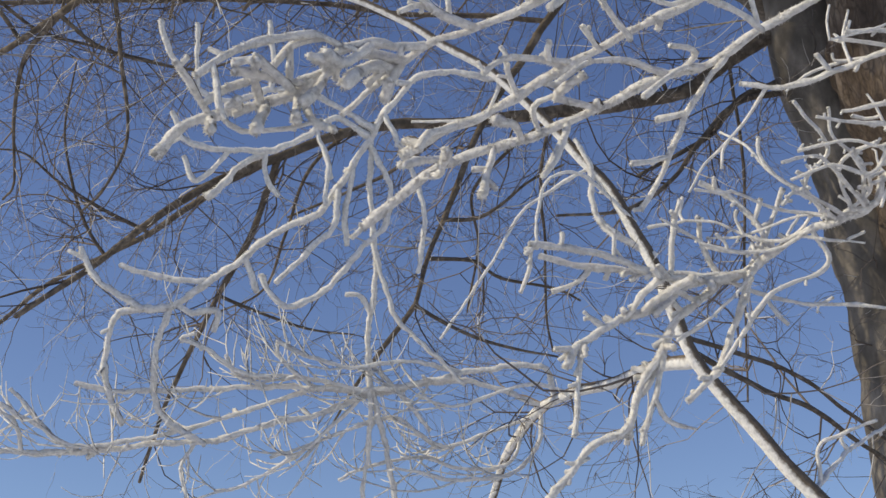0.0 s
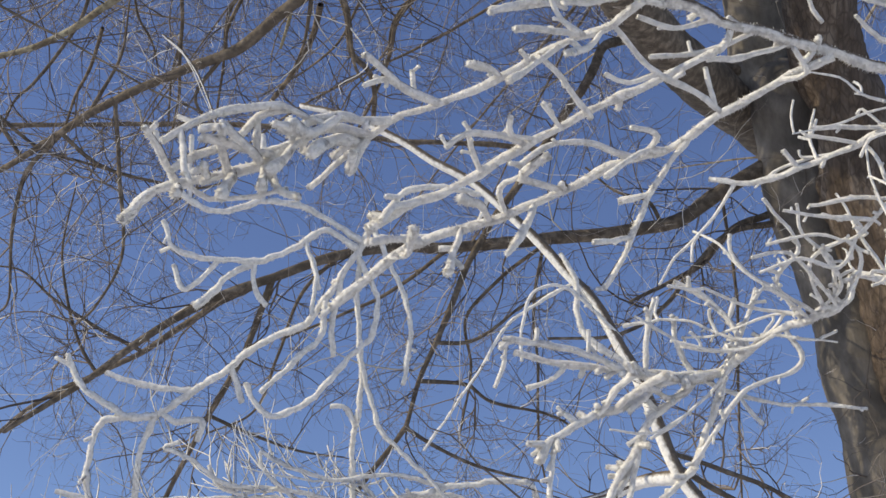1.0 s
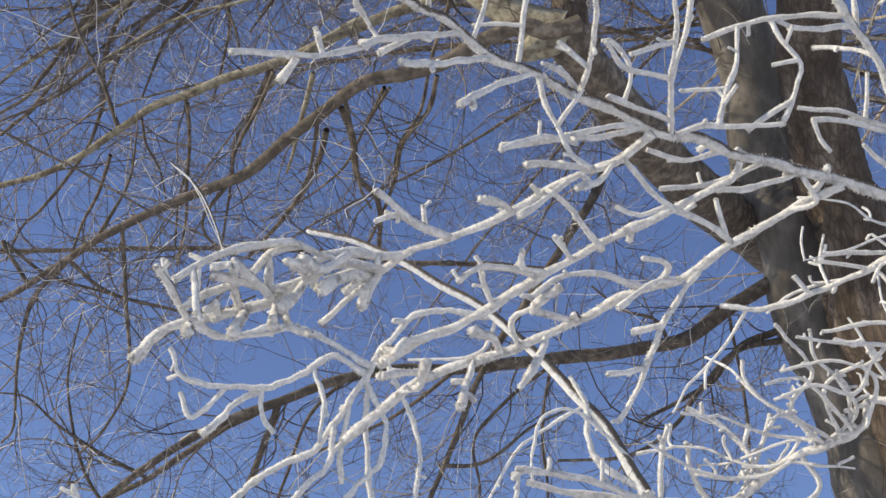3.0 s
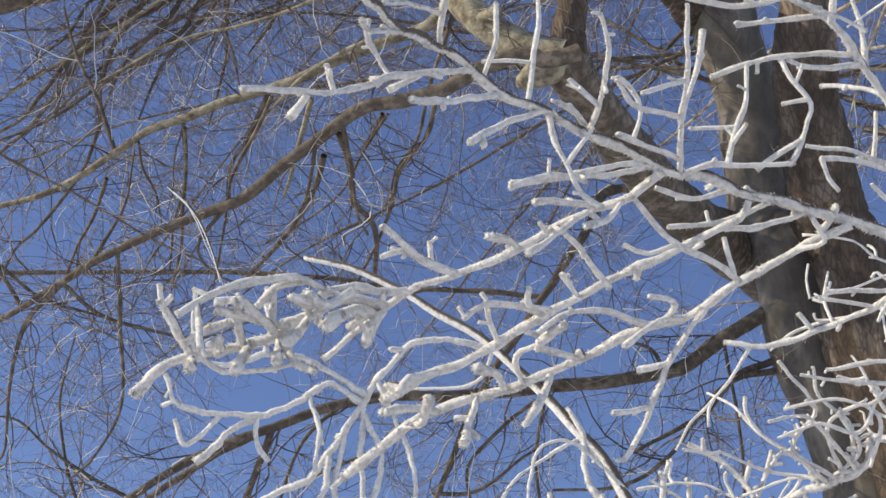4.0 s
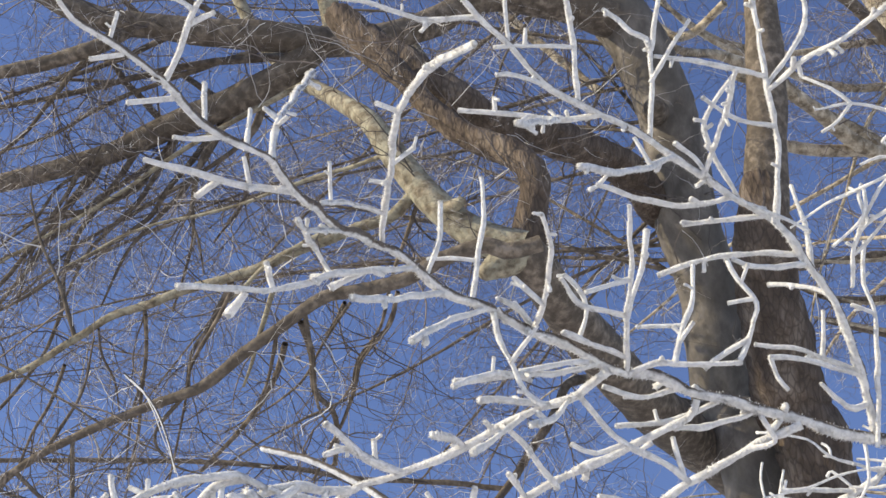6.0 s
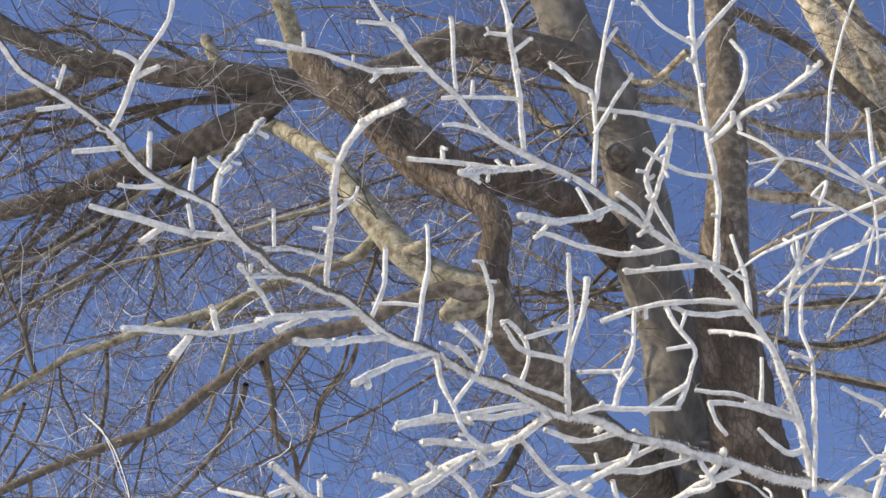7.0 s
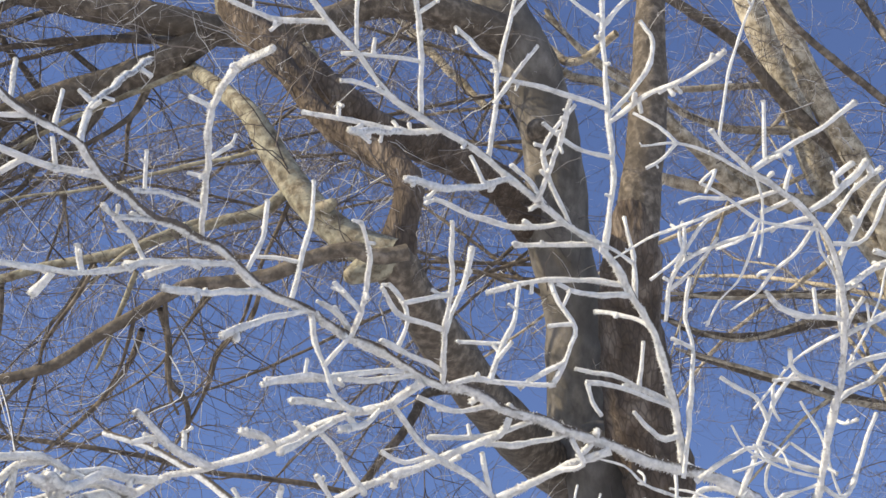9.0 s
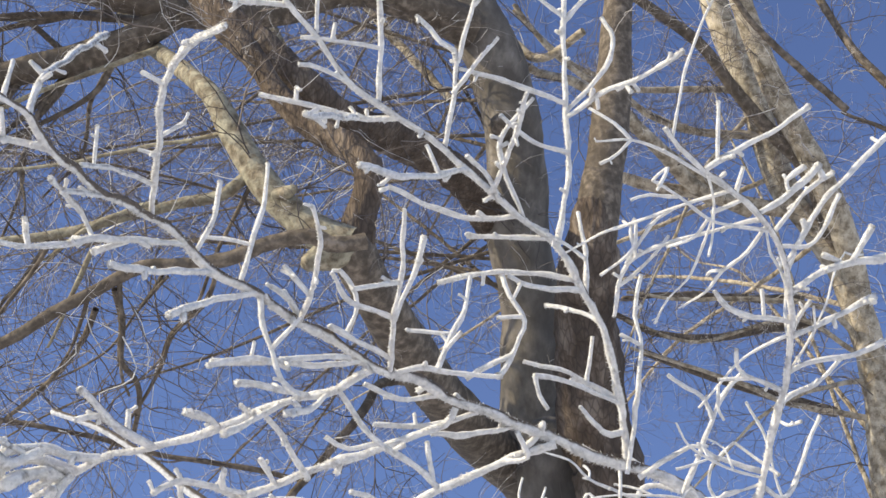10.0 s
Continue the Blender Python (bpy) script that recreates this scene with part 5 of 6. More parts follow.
bough_d = frosted(near_tree, "bough", [(0.699, 1.687, 2.814, 0.0087), (0.673, 1.624, 2.858, 0.0084), (0.646, 1.565, 2.898, 0.0081), (0.611, 1.508, 2.937, 0.0078), (0.571, 1.465, 2.964, 0.0075), (0.539, 1.430, 2.987, 0.0073), (0.501, 1.402, 3.004, 0.0071), (0.455, 1.380, 3.014, 0.0069), (0.419, 1.359, 3.024, 0.0068), (0.356, 1.324, 3.042, 0.0065), (0.302, 1.292, 3.058, 0.0063), (0.242, 1.267, 3.066, 0.0060), (0.174, 1.233, 3.080, 0.0057), (0.122, 1.187, 3.106, 0.0054), (0.080, 1.154, 3.124, 0.0052), (0.046, 1.123, 3.142, 0.0050), (0.013, 1.092, 3.159, 0.0048), (-0.021, 1.048, 3.185, 0.0046)], 0.9, 5, bough_rime)
frosted(bough_d, "twig", [(0.452, 1.378, 3.014, 0.0054), (0.393, 1.387, 3.006, 0.0052), (0.321, 1.384, 3.012, 0.0051), (0.259, 1.371, 3.026, 0.0049)])
frosted(bough_d, "twig", [(0.253, 1.272, 3.065, 0.0052), (0.195, 1.280, 3.060, 0.0051), (0.139, 1.278, 3.067, 0.0050), (0.058, 1.278, 3.073, 0.0048)])
frosted(bough_d, "twig", [(0.195, 1.280, 3.060, 0.0048), (0.118, 1.100, 2.858, 0.0052)])
frosted(bough_d, "twig", [(0.107, 1.278, 3.070, 0.0040), (0.107, 1.264, 3.084, 0.0036)])
frosted(bough_d, "twig", [(0.361, 1.326, 3.041, 0.0053), (0.305, 1.258, 2.950, 0.0053), (0.253, 1.194, 2.875, 0.0055), (0.190, 1.106, 2.795, 0.0054)])
frosted(bough_d, "twig", [(0.313, 1.269, 2.963, 0.0045), (0.290, 1.246, 2.989, 0.0041)])
frosted(bough_d, "twig", [(0.237, 1.172, 2.855, 0.0041), (0.227, 1.183, 2.845, 0.0037)])
frosted(bough_d, "twig", [(0.501, 1.402, 3.004, 0.0050), (0.451, 1.409, 3.000, 0.0048), (0.385, 1.417, 2.997, 0.0046)])
frosted(bough_d, "twig", [(0.556, 1.450, 2.974, 0.0055), (0.492, 1.453, 2.976, 0.0053), (0.425, 1.462, 2.972, 0.0052), (0.356, 1.482, 2.957, 0.0050)])
frosted(bough_d, "twig", [(0.419, 1.463, 2.971, 0.0042), (0.419, 1.474, 2.960, 0.0038)])
frosted(bough_d, "twig", [(0.608, 1.504, 2.940, 0.0051), (0.584, 1.519, 2.971, 0.0050), (0.540, 1.558, 3.007, 0.0048)])
frosted(bough_d, "twig", [(0.568, 1.462, 2.966, 0.0050), (0.493, 1.436, 2.934, 0.0047), (0.443, 1.404, 2.919, 0.0044)])
frosted(bough_d, "twig", [(0.325, 1.305, 3.052, 0.0053), (0.326, 1.234, 3.159, 0.0046), (0.299, 1.222, 3.185, 0.0044), (0.261, 1.209, 3.216, 0.0041)])
frosted(bough_d, "twig", [(0.326, 1.234, 3.159, 0.0045), (0.336, 1.183, 3.213, 0.0042), (0.341, 1.149, 3.249, 0.0039), (0.354, 1.114, 3.285, 0.0037)])
frosted(bough_d, "twig", [(0.327, 1.260, 3.120, 0.0041), (0.351, 1.227, 3.153, 0.0039), (0.377, 1.196, 3.183, 0.0037)])
frosted(bough_d, "twig", [(0.337, 1.176, 3.220, 0.0041), (0.354, 1.158, 3.237, 0.0037)])
frosted(bough_d, "twig", [(0.220, 1.257, 3.070, 0.0052), (0.212, 1.200, 3.132, 0.0049), (0.198, 1.157, 3.178, 0.0047), (0.193, 1.131, 3.207, 0.0046), (0.178, 1.094, 3.248, 0.0044)])
frosted(bough_d, "twig", [(0.196, 1.144, 3.193, 0.0040), (0.166, 1.143, 3.197, 0.0036)])
frosted(bough_d, "twig", [(0.199, 1.160, 3.175, 0.0040), (0.223, 1.146, 3.187, 0.0036)])
frosted(bough_d, "twig", [(0.213, 1.204, 3.127, 0.0040), (0.171, 1.196, 3.116, 0.0038), (0.103, 1.185, 3.099, 0.0035)])
frosted(bough_d, "twig", [(0.144, 1.192, 3.109, 0.0036), (0.144, 1.176, 3.126, 0.0036)])
frosted(bough_d, "twig", [(0.080, 1.154, 3.124, 0.0051), (0.010, 1.161, 3.123, 0.0050), (-0.061, 1.151, 3.140, 0.0048), (-0.156, 1.143, 3.156, 0.0047)])
frosted(bough_d, "twig", [(0.016, 1.161, 3.123, 0.0043), (0.003, 1.172, 3.113, 0.0039)])
frosted(bough_d, "twig", [(-0.091, 1.148, 3.145, 0.0039), (-0.093, 1.132, 3.162, 0.0035)])
frosted(bough_d, "twig", [(0.517, 1.413, 2.997, 0.0058), (0.520, 1.351, 3.083, 0.0056), (0.510, 1.312, 3.139, 0.0054), (0.495, 1.263, 3.209, 0.0052), (0.483, 1.213, 3.280, 0.0050), (0.475, 1.152, 3.366, 0.0047)])
frosted(bough_d, "twig", [(0.502, 1.288, 3.173, 0.0051), (0.412, 1.258, 3.163, 0.0045), (0.332, 1.238, 3.151, 0.0041)])
frosted(bough_d, "twig", [(0.506, 1.300, 3.156, 0.0046), (0.542, 1.235, 3.149, 0.0048), (0.577, 1.193, 3.137, 0.0049), (0.621, 1.120, 3.127, 0.0051)])
frosted(bough_d, "twig", [(0.516, 1.330, 3.112, 0.0046), (0.458, 1.307, 3.099, 0.0044), (0.400, 1.268, 3.100, 0.0041)])
frosted(bough_d, "twig", [(0.483, 1.213, 3.280, 0.0043), (0.429, 1.195, 3.305, 0.0041), (0.374, 1.158, 3.348, 0.0038)])
frosted(bough_d, "twig", [(0.484, 1.217, 3.274, 0.0047), (0.518, 1.198, 3.320, 0.0045), (0.564, 1.178, 3.370, 0.0043)])
frosted(bough_d, "twig", [(0.505, 1.296, 3.161, 0.0046), (0.559, 1.261, 3.239, 0.0045), (0.569, 1.241, 3.284, 0.0044), (0.550, 1.230, 3.316, 0.0043)])
frosted(bough_d, "twig", [(0.577, 1.193, 3.137, 0.0043), (0.570, 1.244, 3.174, 0.0044)])
frosted(bough_d, "twig", [(0.404, 1.351, 3.028, 0.0049), (0.403, 1.224, 2.995, 0.0045), (0.391, 1.091, 2.953, 0.0040)])
frosted(bough_d, "twig", [(0.419, 1.359, 3.024, 0.0041), (0.385, 1.311, 3.027, 0.0040), (0.355, 1.284, 3.023, 0.0040)])
frosted(bough_d, "twig", [(0.497, 1.400, 3.005, 0.0046), (0.471, 1.382, 3.006, 0.0044), (0.545, 1.369, 2.945, 0.0040)])
frosted(bough_d, "twig", [(0.122, 1.187, 3.106, 0.0043), (0.115, 1.150, 3.146, 0.0041), (0.110, 1.113, 3.186, 0.0039)])
frosted(bough_d, "twig", [(0.180, 1.236, 3.079, 0.0040), (0.132, 1.203, 3.064, 0.0039), (0.104, 1.191, 3.048, 0.0039)])
frosted(bough_d, "twig", [(0.662, 1.599, 2.875, 0.0056), (0.607, 1.588, 2.891, 0.0053), (0.564, 1.580, 2.903, 0.0050), (0.508, 1.579, 2.909, 0.0047)])
frosted(bough_d, "twig", [(0.664, 1.604, 2.872, 0.0047), (0.572, 1.562, 2.869, 0.0046), (0.515, 1.544, 2.857, 0.0046)])
frosted(bough_d, "twig", [(0.515, 1.544, 2.857, 0.0046), (0.525, 1.563, 2.836, 0.0043), (0.539, 1.573, 2.824, 0.0042)])
frosted(bough_d, "twig", [(0.607, 1.588, 2.891, 0.0043), (0.605, 1.541, 2.941, 0.0039)])
frosted(bough_d, "twig", [(0.679, 1.639, 2.847, 0.0052), (0.643, 1.626, 2.832, 0.0048), (0.591, 1.574, 2.833, 0.0042)])
frosted(bough_d, "twig", [(0.574, 1.468, 2.962, 0.0050), (0.574, 1.451, 3.019, 0.0047), (0.557, 1.431, 3.092, 0.0043)])
frosted(bough_d, "twig", [(0.046, 1.123, 3.142, 0.0043), (0.029, 1.096, 3.142, 0.0041), (-0.016, 1.075, 3.116, 0.0038)])
frosted(bough_d, "twig", [(0.462, 1.384, 3.012, 0.0050), (0.408, 1.317, 3.087, 0.0045), (0.444, 1.263, 3.141, 0.0041)])
bough_a2 = frosted(near_tree, "bough", [(0.256, 1.413, 2.729, 0.0074), (0.217, 1.439, 2.711, 0.0073), (0.174, 1.456, 2.703, 0.0071), (0.130, 1.478, 2.690, 0.0070), (0.071, 1.507, 2.672, 0.0068), (-0.013, 1.545, 2.649, 0.0065), (-0.070, 1.564, 2.644, 0.0064), (-0.110, 1.591, 2.622, 0.0062), (-0.144, 1.615, 2.603, 0.0061), (-0.192, 1.646, 2.579, 0.0059)], 0.9, 5, bough_rime)
frosted(bough_a2, "twig", [(-0.078, 1.568, 2.641, 0.0081), (-0.117, 1.556, 2.630, 0.0080), (-0.148, 1.542, 2.629, 0.0078), (-0.190, 1.533, 2.609, 0.0076), (-0.207, 1.534, 2.591, 0.0075)])
frosted(bough_a2, "twig", [(-0.104, 1.586, 2.626, 0.0086), (-0.159, 1.573, 2.627, 0.0086), (-0.207, 1.573, 2.601, 0.0088), (-0.264, 1.576, 2.565, 0.0089), (-0.294, 1.574, 2.554, 0.0089), (-0.346, 1.569, 2.535, 0.0090), (-0.389, 1.563, 2.521, 0.0091), (-0.427, 1.572, 2.481, 0.0092)])
frosted(bough_a2, "twig", [(-0.181, 1.535, 2.615, 0.0072), (-0.208, 1.516, 2.620, 0.0071), (-0.223, 1.507, 2.620, 0.0070), (-0.252, 1.496, 2.612, 0.0069), (-0.295, 1.484, 2.593, 0.0068), (-0.336, 1.477, 2.564, 0.0066), (-0.362, 1.473, 2.543, 0.0065)])
frosted(bough_a2, "twig", [(-0.361, 1.566, 2.531, 0.0060), (-0.377, 1.511, 2.552, 0.0059), (-0.388, 1.478, 2.563, 0.0058)])
frosted(bough_a2, "twig", [(-0.386, 1.486, 2.561, 0.0044), (-0.376, 1.479, 2.570, 0.0044)])
frosted(bough_a2, "twig", [(-0.341, 1.476, 2.560, 0.0054), (-0.328, 1.462, 2.487, 0.0056)])
frosted(bough_a2, "twig", [(-0.252, 1.576, 2.572, 0.0076), (-0.252, 1.539, 2.562, 0.0078), (-0.269, 1.505, 2.562, 0.0079), (-0.287, 1.471, 2.563, 0.0080)])
frosted(bough_a2, "twig", [(-0.247, 1.576, 2.576, 0.0069), (-0.220, 1.563, 2.524, 0.0069), (-0.194, 1.539, 2.498, 0.0070)])
frosted(bough_a2, "twig", [(-0.208, 1.516, 2.620, 0.0068), (-0.250, 1.514, 2.606, 0.0067), (-0.282, 1.524, 2.575, 0.0067), (-0.333, 1.526, 2.551, 0.0067), (-0.358, 1.531, 2.533, 0.0066)])
frosted(bough_a2, "twig", [(-0.253, 1.515, 2.604, 0.0060), (-0.253, 1.538, 2.571, 0.0064)])
frosted(bough_a2, "twig", [(-0.118, 1.597, 2.618, 0.0082), (-0.155, 1.558, 2.602, 0.0102), (-0.181, 1.524, 2.557, 0.0126)])
frosted(bough_a2, "twig", [(-0.203, 1.573, 2.604, 0.0069), (-0.215, 1.555, 2.571, 0.0081), (-0.231, 1.529, 2.537, 0.0096)])
frosted(bough_a2, "twig", [(-0.288, 1.574, 2.556, 0.0068), (-0.289, 1.551, 2.525, 0.0082), (-0.291, 1.528, 2.495, 0.0095)])
frosted(bough_a2, "twig", [(-0.319, 1.571, 2.545, 0.0060), (-0.314, 1.500, 2.520, 0.0083)])
frosted(bough_a2, "twig", [(-0.357, 1.567, 2.532, 0.0060), (-0.347, 1.512, 2.484, 0.0094)])
frosted(bough_a2, "twig", [(-0.148, 1.542, 2.629, 0.0073), (-0.176, 1.519, 2.585, 0.0097), (-0.199, 1.487, 2.578, 0.0114)])
frosted(bough_a2, "twig", [(-0.232, 1.575, 2.586, 0.0069), (-0.273, 1.532, 2.569, 0.0073), (-0.313, 1.485, 2.553, 0.0076)])
frosted(bough_a2, "twig", [(-0.294, 1.574, 2.554, 0.0068), (-0.297, 1.525, 2.561, 0.0070), (-0.285, 1.462, 2.556, 0.0072)])
frosted(bough_a2, "twig", [(-0.247, 1.576, 2.576, 0.0061), (-0.244, 1.566, 2.540, 0.0070), (-0.243, 1.550, 2.516, 0.0078)])
frosted(bough_a2, "twig", [(-0.110, 1.591, 2.622, 0.0074), (-0.132, 1.586, 2.564, 0.0080), (-0.125, 1.554, 2.577, 0.0083)])
frosted(bough_a2, "twig", [(-0.346, 1.569, 2.535, 0.0045), (-0.318, 1.577, 2.516, 0.0044), (-0.258, 1.568, 2.515, 0.0042), (-0.211, 1.557, 2.521, 0.0041)])
frosted(bough_a2, "twig", [(-0.006, 1.543, 2.651, 0.0065), (-0.043, 1.521, 2.651, 0.0065), (-0.066, 1.502, 2.657, 0.0064), (-0.107, 1.462, 2.670, 0.0063)])
frosted(bough_a2, "twig", [(-0.056, 1.511, 2.654, 0.0053), (-0.081, 1.498, 2.658, 0.0051), (-0.111, 1.494, 2.646, 0.0049)])
frosted(bough_a2, "twig", [(-0.043, 1.521, 2.651, 0.0046), (-0.048, 1.504, 2.676, 0.0042)])
frosted(bough_a2, "twig", [(0.071, 1.507, 2.672, 0.0057), (0.054, 1.476, 2.662, 0.0061), (0.030, 1.438, 2.643, 0.0066)])
frosted(bough_a2, "twig", [(0.121, 1.482, 2.687, 0.0053), (0.155, 1.515, 2.679, 0.0052), (0.198, 1.573, 2.652, 0.0051)])
frosted(bough_a2, "twig", [(0.217, 1.439, 2.711, 0.0052), (0.259, 1.483, 2.687, 0.0052), (0.292, 1.508, 2.677, 0.0051), (0.342, 1.537, 2.669, 0.0051), (0.376, 1.562, 2.659, 0.0051)])
frosted(bough_a2, "twig", [(0.286, 1.504, 2.678, 0.0050), (0.246, 1.510, 2.668, 0.0047), (0.215, 1.504, 2.677, 0.0046)])
frosted(bough_a2, "twig", [(0.368, 1.556, 2.661, 0.0047), (0.355, 1.527, 2.704, 0.0043)])
frosted(bough_a2, "twig", [(0.146, 1.470, 2.695, 0.0057), (0.112, 1.453, 2.651, 0.0059), (0.081, 1.435, 2.616, 0.0062)])
frosted(bough_a2, "twig", [(0.177, 1.454, 2.704, 0.0049), (0.125, 1.418, 2.684, 0.0056), (0.087, 1.393, 2.666, 0.0061)])
frosted(bough_a, "twig", [(0.226, 1.389, 2.726, 0.0051), (0.196, 1.377, 2.715, 0.0052), (0.135, 1.361, 2.684, 0.0054), (0.091, 1.346, 2.666, 0.0055), (0.055, 1.333, 2.650, 0.0056)])
frosted(bough_a2, "twig", [(0.107, 1.489, 2.683, 0.0045), (0.096, 1.437, 2.662, 0.0040)])
frosted(bough_a2, "twig", [(0.207, 1.444, 2.708, 0.0049), (0.185, 1.438, 2.673, 0.0055), (0.153, 1.420, 2.647, 0.0062)])
bough_a3 = frosted(near_tree, "bough", [(0.389, 1.498, 2.750, 0.0070), (0.375, 1.515, 2.730, 0.0071), (0.307, 1.540, 2.703, 0.0073), (0.230, 1.565, 2.676, 0.0076), (0.184, 1.581, 2.657, 0.0077), (0.122, 1.604, 2.633, 0.0079), (0.060, 1.630, 2.602, 0.0082), (-0.002, 1.653, 2.577, 0.0084), (-0.050, 1.667, 2.562, 0.0085), (-0.105, 1.689, 2.537, 0.0087)], 0.9, 5, bough_rime)
frosted(bough_a3, "twig", [(0.112, 1.608, 2.628, 0.0059), (0.066, 1.582, 2.628, 0.0055), (0.027, 1.565, 2.617, 0.0052), (0.002, 1.561, 2.595, 0.0050)])
frosted(bough_a3, "twig", [(-0.034, 1.662, 2.567, 0.0051), (-0.074, 1.636, 2.541, 0.0068), (-0.086, 1.629, 2.515, 0.0077)])
frosted(bough_a3, "twig", [(0.032, 1.567, 2.620, 0.0046), (0.025, 1.559, 2.631, 0.0042)])
frosted(bough_a3, "twig", [(0.122, 1.604, 2.633, 0.0047), (0.088, 1.571, 2.622, 0.0046), (0.088, 1.538, 2.628, 0.0046)])
frosted(bough_a3, "twig", [(0.159, 1.590, 2.648, 0.0047), (0.147, 1.569, 2.649, 0.0047), (0.132, 1.541, 2.652, 0.0046)])
frosted(bough_a3, "twig", [(0.049, 1.635, 2.597, 0.0051), (0.035, 1.597, 2.618, 0.0051), (0.030, 1.568, 2.628, 0.0050)])
bough_a4 = frosted(near_tree, "bough", [(0.554, 1.594, 2.775, 0.0073), (0.488, 1.625, 2.758, 0.0076), (0.434, 1.655, 2.737, 0.0078), (0.387, 1.681, 2.718, 0.0079), (0.332, 1.714, 2.693, 0.0081), (0.251, 1.743, 2.679, 0.0083), (0.169, 1.783, 2.652, 0.0086), (0.085, 1.818, 2.630, 0.0089), (-0.000, 1.848, 2.615, 0.0091), (-0.069, 1.875, 2.599, 0.0093), (-0.121, 1.912, 2.567, 0.0095), (-0.174, 1.945, 2.539, 0.0097)], 0.9, 5, bough_rime)
frosted(bough_a4, "twig", [(0.362, 1.697, 2.705, 0.0063), (0.330, 1.715, 2.665, 0.0061), (0.304, 1.732, 2.627, 0.0060), (0.279, 1.756, 2.574, 0.0059), (0.254, 1.780, 2.522, 0.0058), (0.237, 1.790, 2.499, 0.0057)])
frosted(bough_a4, "twig", [(0.304, 1.732, 2.627, 0.0054), (0.259, 1.740, 2.616, 0.0062)])
frosted(bough_a4, "twig", [(0.275, 1.760, 2.565, 0.0053), (0.252, 1.744, 2.554, 0.0053), (0.217, 1.729, 2.541, 0.0052)])
frosted(bough_a4, "twig", [(0.134, 1.798, 2.642, 0.0064), (0.120, 1.780, 2.587, 0.0079), (0.102, 1.761, 2.550, 0.0090)])
frosted(bough_a4, "twig", [(0.071, 1.823, 2.627, 0.0064), (0.049, 1.772, 2.624, 0.0079), (0.023, 1.733, 2.612, 0.0091)])
frosted(bough_a4, "twig", [(0.027, 1.838, 2.620, 0.0060), (0.017, 1.822, 2.579, 0.0074), (0.004, 1.801, 2.527, 0.0091)])
frosted(bough_a4, "twig", [(0.016, 1.820, 2.575, 0.0055), (-0.004, 1.821, 2.573, 0.0068)])
frosted(bough_a4, "twig", [(0.279, 1.732, 2.684, 0.0063), (0.214, 1.707, 2.696, 0.0061), (0.155, 1.698, 2.685, 0.0059), (0.109, 1.704, 2.654, 0.0058)])
frosted(bough_a4, "twig", [(0.326, 1.716, 2.691, 0.0054), (0.287, 1.701, 2.675, 0.0057), (0.233, 1.686, 2.628, 0.0061)])
frosted(bough_a4, "twig", [(0.293, 1.728, 2.686, 0.0055), (0.311, 1.684, 2.694, 0.0052), (0.269, 1.652, 2.689, 0.0049)])
frosted(bough_a4, "twig", [(0.176, 1.780, 2.654, 0.0064), (0.115, 1.736, 2.653, 0.0080), (0.146, 1.697, 2.665, 0.0091)])
frosted(bough_a4, "twig", [(-0.037, 1.861, 2.608, 0.0065), (-0.068, 1.826, 2.593, 0.0079), (-0.109, 1.787, 2.568, 0.0096)])
frosted(bough_a4, "twig", [(-0.088, 1.887, 2.589, 0.0065), (-0.055, 1.839, 2.581, 0.0082), (-0.047, 1.786, 2.588, 0.0096)])
frosted(bough_a4, "twig", [(0.092, 1.815, 2.632, 0.0056), (0.083, 1.773, 2.654, 0.0053), (0.111, 1.746, 2.659, 0.0050)])
frosted(bough_a4, "twig", [(0.483, 1.627, 2.756, 0.0053), (0.513, 1.596, 2.749, 0.0049), (0.489, 1.554, 2.759, 0.0044)])
RIGHT_BOUGH = [(1.950, 1.750, 2.700, 0.0102), (1.373, 1.728, 2.665, 0.0090), (0.901, 1.711, 2.727, 0.0078), (0.882, 1.629, 2.756, 0.0074), (0.870, 1.568, 2.776, 0.0071), (0.856, 1.467, 2.807, 0.0066), (0.838, 1.371, 2.834, 0.0061), (0.811, 1.299, 2.854, 0.0058), (0.778, 1.231, 2.871, 0.0054), (0.718, 1.165, 2.881, 0.0050), (0.666, 1.130, 2.878, 0.0047), (0.615, 1.096, 2.875, 0.0045), (0.574, 1.064, 2.873, 0.0043), (0.553, 1.044, 2.873, 0.0041)]
bough_e = frosted(near_tree, "bough", RIGHT_BOUGH, 0.9, 5, bough_rime)
frosted(bough_e, "twig", [(0.782, 1.236, 2.870, 0.0046), (0.813, 1.210, 2.921, 0.0047), (0.836, 1.190, 2.961, 0.0048), (0.883, 1.163, 3.011, 0.0050), (0.927, 1.139, 3.058, 0.0051)])
frosted(bough_e, "twig", [(0.718, 1.165, 2.881, 0.0048), (0.764, 1.150, 2.918, 0.0056), (0.798, 1.133, 2.954, 0.0064)])
frosted(bough_e, "twig", [(0.760, 1.151, 2.915, 0.0041), (0.754, 1.141, 2.928, 0.0044), (0.773, 1.126, 2.939, 0.0048)])
frosted(bough_e, "twig", [(0.619, 1.099, 2.875, 0.0043), (0.658, 1.082, 2.901, 0.0044), (0.700, 1.067, 2.926, 0.0045), (0.746, 1.043, 2.962, 0.0047)])
frosted(bough_e, "twig", [(0.635, 1.092, 2.886, 0.0036), (0.626, 1.044, 2.941, 0.0032)])
frosted(bough_e, "twig", [(0.804, 1.282, 2.859, 0.0050), (0.858, 1.267, 2.897, 0.0061), (0.902, 1.262, 2.917, 0.0070), (0.955, 1.261, 2.934, 0.0079)])
frosted(bough_e, "twig", [(0.883, 1.263, 2.910, 0.0043), (0.855, 1.261, 2.918, 0.0051)])
